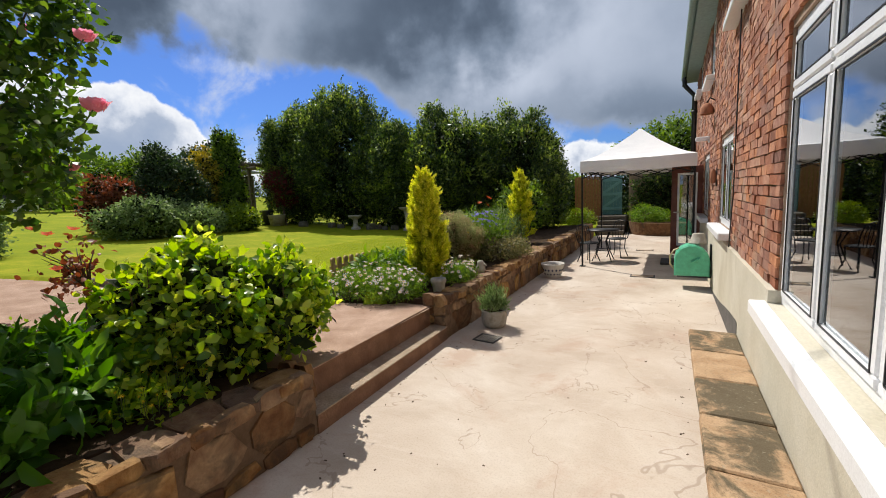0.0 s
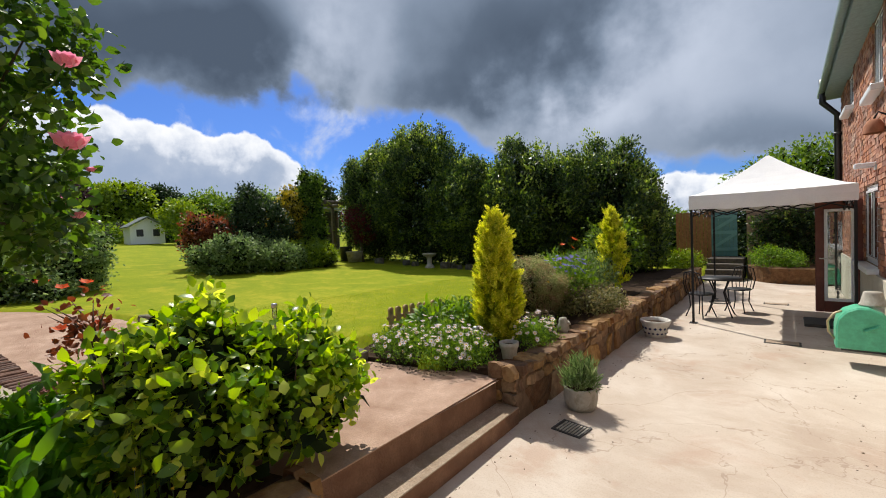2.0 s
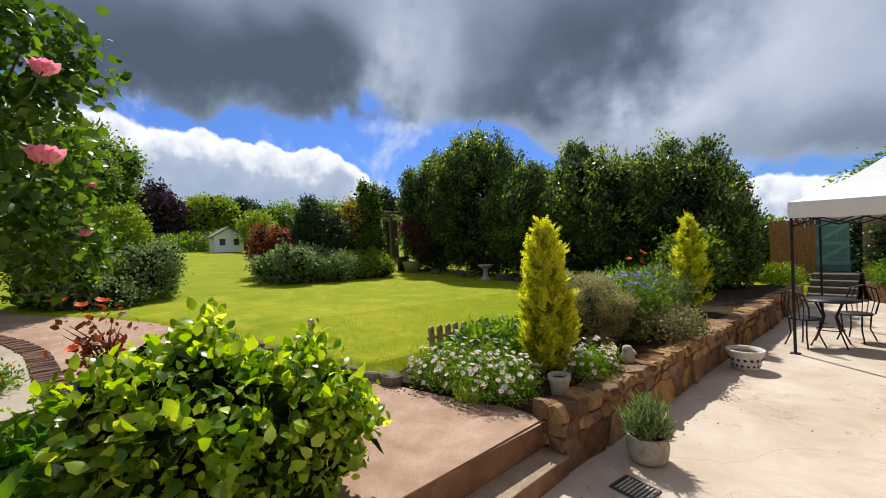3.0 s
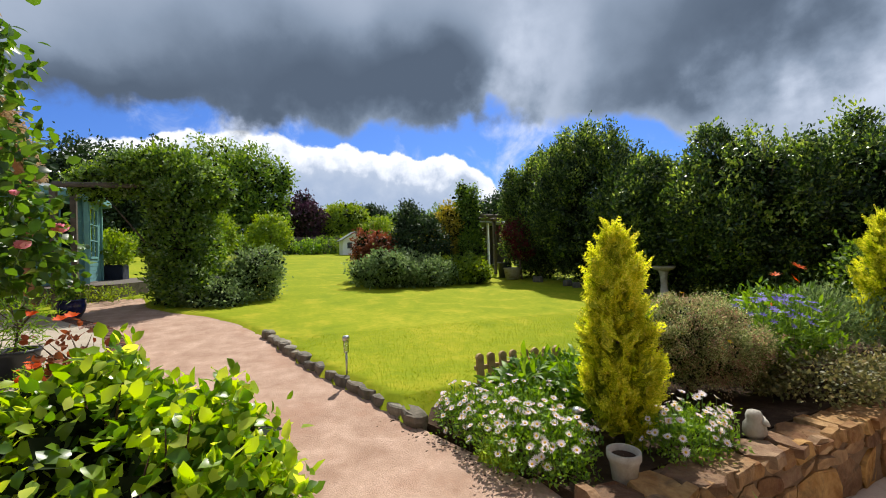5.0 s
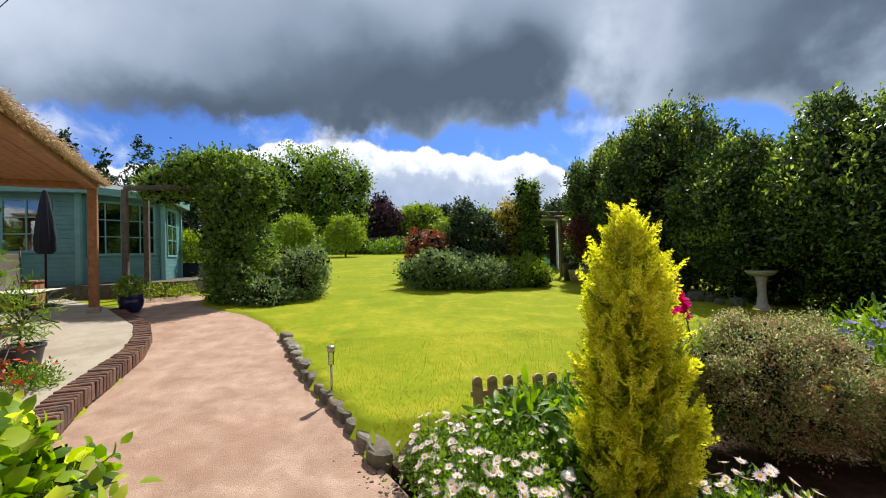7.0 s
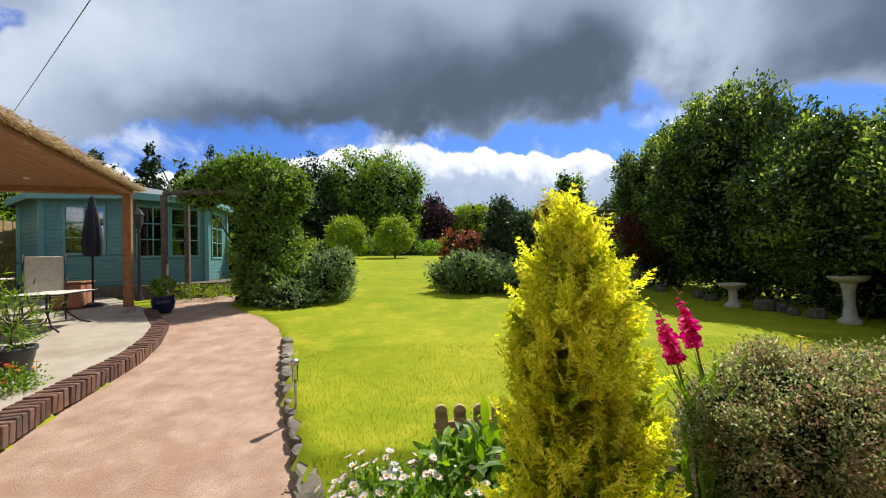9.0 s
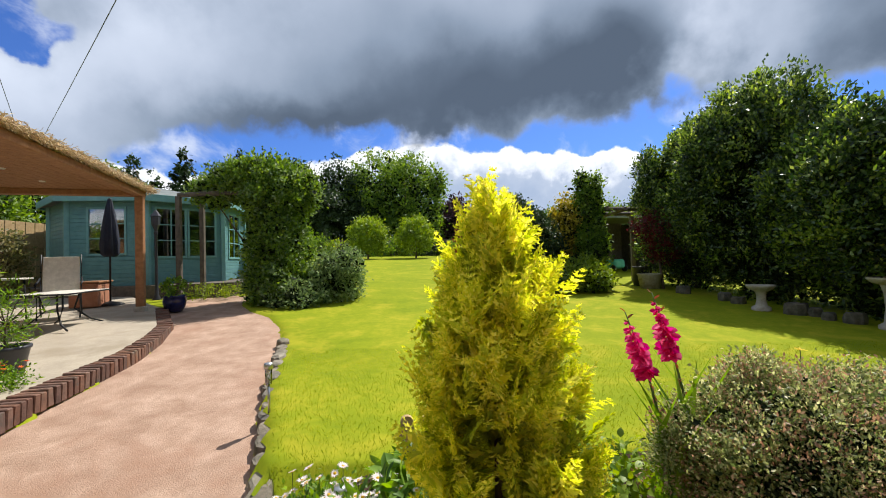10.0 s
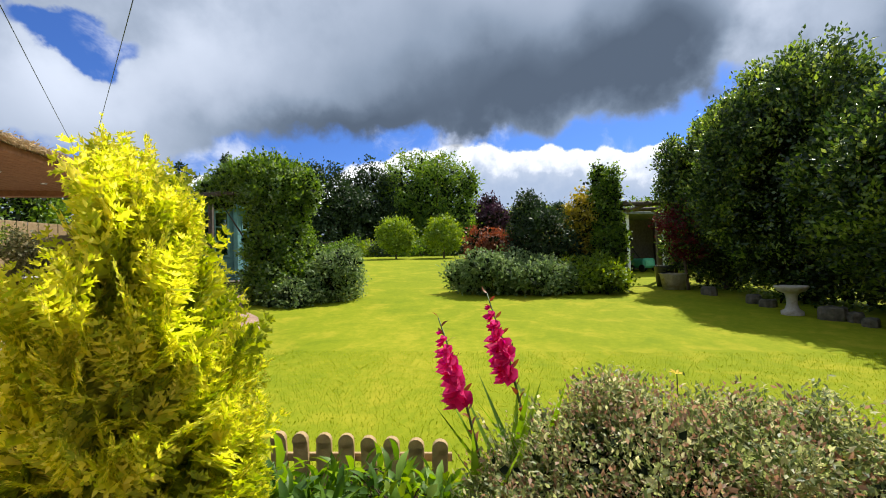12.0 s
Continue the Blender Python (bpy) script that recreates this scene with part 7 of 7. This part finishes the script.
for (x, y, w, h, mt, lab) in ((-14.05, 10.95, 0.26, 0.58, "dark_pot", "tall dark planter by the pergola"), (-13.35, 10.85, 0.32, 0.42, "potstone", "weathered stone trough by the hedge")):
    q = thing("garden_planter", lab, "planter", (x, y, lawn_z(x, y)))
    part("tub", Shape().lathe([(0.001, 0), (w * 0.8, 0), (w, h - 0.03), (w * 1.1, h), (w * 0.9, h), (w * 0.85, h - 0.06), (0.001, h - 0.06)], n=16), mt, q)


def birdbath(at, h, r_):
    b = thing("bird_bath", "pale weathered stone bird bath at the hedge foot", "bird bath", at, "bird baths")
    part("pedestal", Shape().lathe([(0.16, 0), (0.16, 0.06), (0.10, 0.10), (0.075, h * 0.4), (0.085, h * 0.7), (0.12, h - 0.1)], n=16), "potstone", b)
    # bowl takes the darker stone to stand for the hedge's shade
    part("bowl", Shape().lathe([(0.10, h - 0.11), (r_ * 0.8, h - 0.07), (r_, h - 0.01), (r_, h + 0.015), (r_ * 0.9, h + 0.01), (r_ * 0.6, h - 0.03), (0.001, h - 0.04)], n=22), "potstone", b)


birdbath((-9.55, 11.0, lawn_z(-9.55, 11.0)), 0.48, 0.24)
birdbath((-7.75, 11.55, lawn_z(-7.75, 11.55)), 0.78, 0.27)
birdbath((-13.85, 9.15, lawn_z(-13.85, 9.15)), 0.75, 0.2)
r = random.Random(9)
for k, (x, y, s) in enumerate(((-8.9, 11.45, 0.3), (-9.1, 11.3, 0.42), (-10.4, 11.2, 0.3), (-8.25, 11.5, 0.35), (-10.9, 11.25, 0.35), (-12.2, 11.1, 0.38), (-8.55, 11.35, 0.25))):
    rk = solid("rock", lump(r, s, s * 0.8, s * 0.5), "shaded_rock", "mossy grey rock at the foot of the hedge, darkened for the hedge's shade", "rock", group="rocks")
    rk.matrix_world = pose(x, y, lawn_z(x, y), 0, 0, r.uniform(0, 180))
os_ = thing("open_shed", "dark open-fronted shed with white posts and garden tools", "shed", (-19.0, 13.0, lawn_z(-19, 13)), turn=20)
part("wall", Shape().box(-2.2, -1.5, 0, -2.1, 1.8, 2.3).box(-2.1, -1.5, 0, 0, -1.42, 2.2).box(-2.1, 1.72, 0, 0, 1.8, 2.2), "wood_grey", os_)
part("roof", Shape().box(-2.3, -1.7, 2.3, 0.35, 2.0, 2.4, 0.01), "slate", os_)
part("post", Shape().box(-0.05, -1.5, 0, 0.05, -1.4, 2.3, 0.01), "upvc", os_)
part("post", Shape().box(-0.05, 0.2, 0, 0.05, 0.3, 2.3, 0.01), "upvc", os_)
mw = thing("mower", "garden mower and green tools stored in the open shed", "mower", (-19.6, 12.6, lawn_z(-19.6, 12.6)), turn=20)
part("body", Shape().box(-0.4, -0.3, 0.15, 0.4, 0.3, 0.55, 0.08), "reel", mw)
for sx in (-0.3, 0.3):
    for sy in (-0.32, 0.32):
        part("wheel", Shape().tube([(sx, sy - 0.03, 0.15), (sx, sy + 0.03, 0.15)], 0.15, 14), "black", mw)
part("handle", Shape().tube([(-0.35, -0.2, 0.5), (-0.9, -0.2, 1.1), (-0.9, 0.2, 1.1), (-0.35, 0.2, 0.5)], 0.02, 7), "iron", mw)

# ---------------------------------------------------------------- far side of the lawn
ph = thing("playhouse", "small white wooden playhouse at the end of the lawn", "playhouse", (-40.0, 10.6, lawn_z(-40, 10.6)), turn=0)
part("wall", Shape().box(-1.0, -1.15, 0, 1.0, 1.15, 1.35), "upvc", ph)
part("roof", Shape().put([(1.25, -1.35, 1.3), (-1.25, -1.35, 1.3), (-1.25, 0, 2.1), (1.25, 0, 2.1), (1.25, 1.35, 1.3), (-1.25, 1.35, 1.3), (1.25, -1.35, 1.38), (-1.25, -1.35, 1.38), (-1.25, 0, 2.2), (1.25, 0, 2.2), (1.25, 1.35, 1.38), (-1.25, 1.35, 1.38)], [(0, 1, 2, 3), (3, 2, 5, 4), (6, 9, 8, 7), (9, 10, 11, 8), (0, 3, 9, 6), (3, 4, 10, 9), (1, 7, 8, 2), (2, 8, 11, 5), (0, 6, 7, 1), (4, 5, 11, 10)]), "slate", ph)
part("gable", Shape().put([(1.0, -1.15, 1.35), (1.0, 1.15, 1.35), (1.0, 0, 2.05)], [(0, 1, 2)]), "upvc", ph)
for y in (-0.75, 0.35):
    part("window", Shape().box(0.995, y, 0.6, 1.02, y + 0.45, 1.15), "dark_pot", ph)
ff = thing("far_fence", "grey weathered board fence along the far end of the lawn", "fence")
for k in range(64):
    y = -16 + 0.55 * k
    part("board", Shape().box(-44.03, y, lawn_z(-44, y) - 0.1, -43.98, y + 0.54, lawn_z(-44, y) + 1.65, 0.01), "wood_grey", ff)
for k, (x, y) in enumerate(((-36.2, -0.8), (-36.6, 3.2), (-37.5, 12.6))):
    tree("fruit_tree", "small round-headed fruit tree on the far lawn", (x, y, lawn_z(x, y)), [(0, 0, 2.0, 1.35, 1.4, 1.25), (0.2, 0.5, 1.5, 0.9, 0.9, 0.8)], 0.07, 230, 20, 0.2, 0.22, "l_lime", 291 + k, group="fruit trees", width=0.6)
for k in range(26):
    y = -22 + 1.9 * k
    mt = ("l_tree", "l_herb", "l_dark", "l_lime")[(k * 7) % 4]
    rr = random.Random(k)
    tree("far_shrub", "shrub along the far fence", (-42.6 + rr.uniform(-.6, .8), y, lawn_z(-42.6, y)), [(0, 0, 0.6, 0.9, 1.2, rr.uniform(0.6, 1.2))], 0.05, 70, 14, 0.2, 0.25, mt, 310 + k, "shrub", group="far shrubs", width=0.6)


# ---------------------------------------------------------------- grass blades on the near lawn
def grass_blades():
    rng = np.random.default_rng(91)
    n = 45000
    x = -3.9 - 3.2 * rng.random(n) ** 1.5
    y = 2.3 + 8.2 * rng.random(n)
    edge = np.interp(-x, [-p[0] for p in PATH_R], [p[1] for p in PATH_R]) + 0.09
    keep = (y > edge) & ((x < -4.4) | (y < 4.4)) & (x < -4.05)
    x, y = x[keep], y[keep]
    z = 0.55 + 0.043 * (-4 - x) - 0.02 * (y - 4.5)
    m = len(x)
    d = np.stack([rng.normal(size=m) * 0.5, rng.normal(size=m) * 0.5, np.ones(m)], 1)
    M["blade"] = leaf("grass_blade", (0.17, 0.24, 0.008), (0.25, 0.31, 0.012), (0.38, 0.38, 0.03), 0.4, 0.7, 0.05)
    ob = part("grass", leaf_mesh("grass", np.stack([x, y, z - 0.004], 1), d, rng.normal(size=(m, 3)), 0.014 + 0.018 * rng.random(m), "blade", "dart", 0.16), "blade")
    tagged(ob, "short mown grass blades on the sunlit lawn", "grass", "", "stuff")


grass_blades()


# ---------------------------------------------------------------- the brickwork, last
def brickwork():
    rng = random.Random(3)
    kinds = []
    for k in range(8):
        me = Shape().box(-0.012, -0.5, -0.5, 0.02, 0.5, 0.5, 0.0).mesh("brick")
        v = me.vertices
        for q in v:
            if q.co.x < 0:
                q.co.y += rng.uniform(-.03, .03)
                q.co.z += rng.uniform(-.06, .06)
                q.co.x += rng.uniform(-.004, .004)
        me.materials.append(M["brick"])
        kinds.append(me)
    rest = Shape()
    z, row, singles = PLINTH + 0.004, 0, 0
    while z < EAVE - 0.02:
        h = 0.068
        y = 1.0 + (0.115 if row % 2 else 0.0)
        while y < END_Y:
            w = 0.215 if rng.random() < 0.75 else 0.105
            y1 = min(y + w, END_Y)
            a, b = y, y1
            for o0, o1, c, d in OPEN.values():
                if z + h > c - 0.01 and z < d + 0.01:
                    if o0 - 0.01 <= a < o1 and b > o1:
                        a = o1 + 0.01
                    if a < o0 and b > o0:
                        b = o0 - 0.01
            if b - a > 0.03 and not in_opening(a, b, z, z + h):
                cy, cz = (a + b) / 2, z + h / 2 + rng.uniform(-.003, .003)
                m = pose(HX + 0.002 + rng.uniform(-.004, .006), cy, cz, rng.uniform(-1.6, 1.6), rng.uniform(-3, 3), rng.uniform(-1.5, 1.5)) @ Matrix.Diagonal((1, b - a, h, 1))
                if 3.44 < cy < 6.05 and z < 2.62 and singles < 330:
                    ob = new("brick", kinds[rng.randrange(8)])
                    ob.parent = house
                    ob.matrix_local = m
                    singles += 1
                else:
                    me = kinds[rng.randrange(8)]
                    rest.put([m @ q.co for q in me.vertices], [tuple(p.vertices) for p in me.polygons])
            y = y1 + 0.011
        z += h + 0.011
        row += 1
    ob = part("brickwork", rest, "brick_far", house)
    ob["kind"] = "stuff"


brickwork()
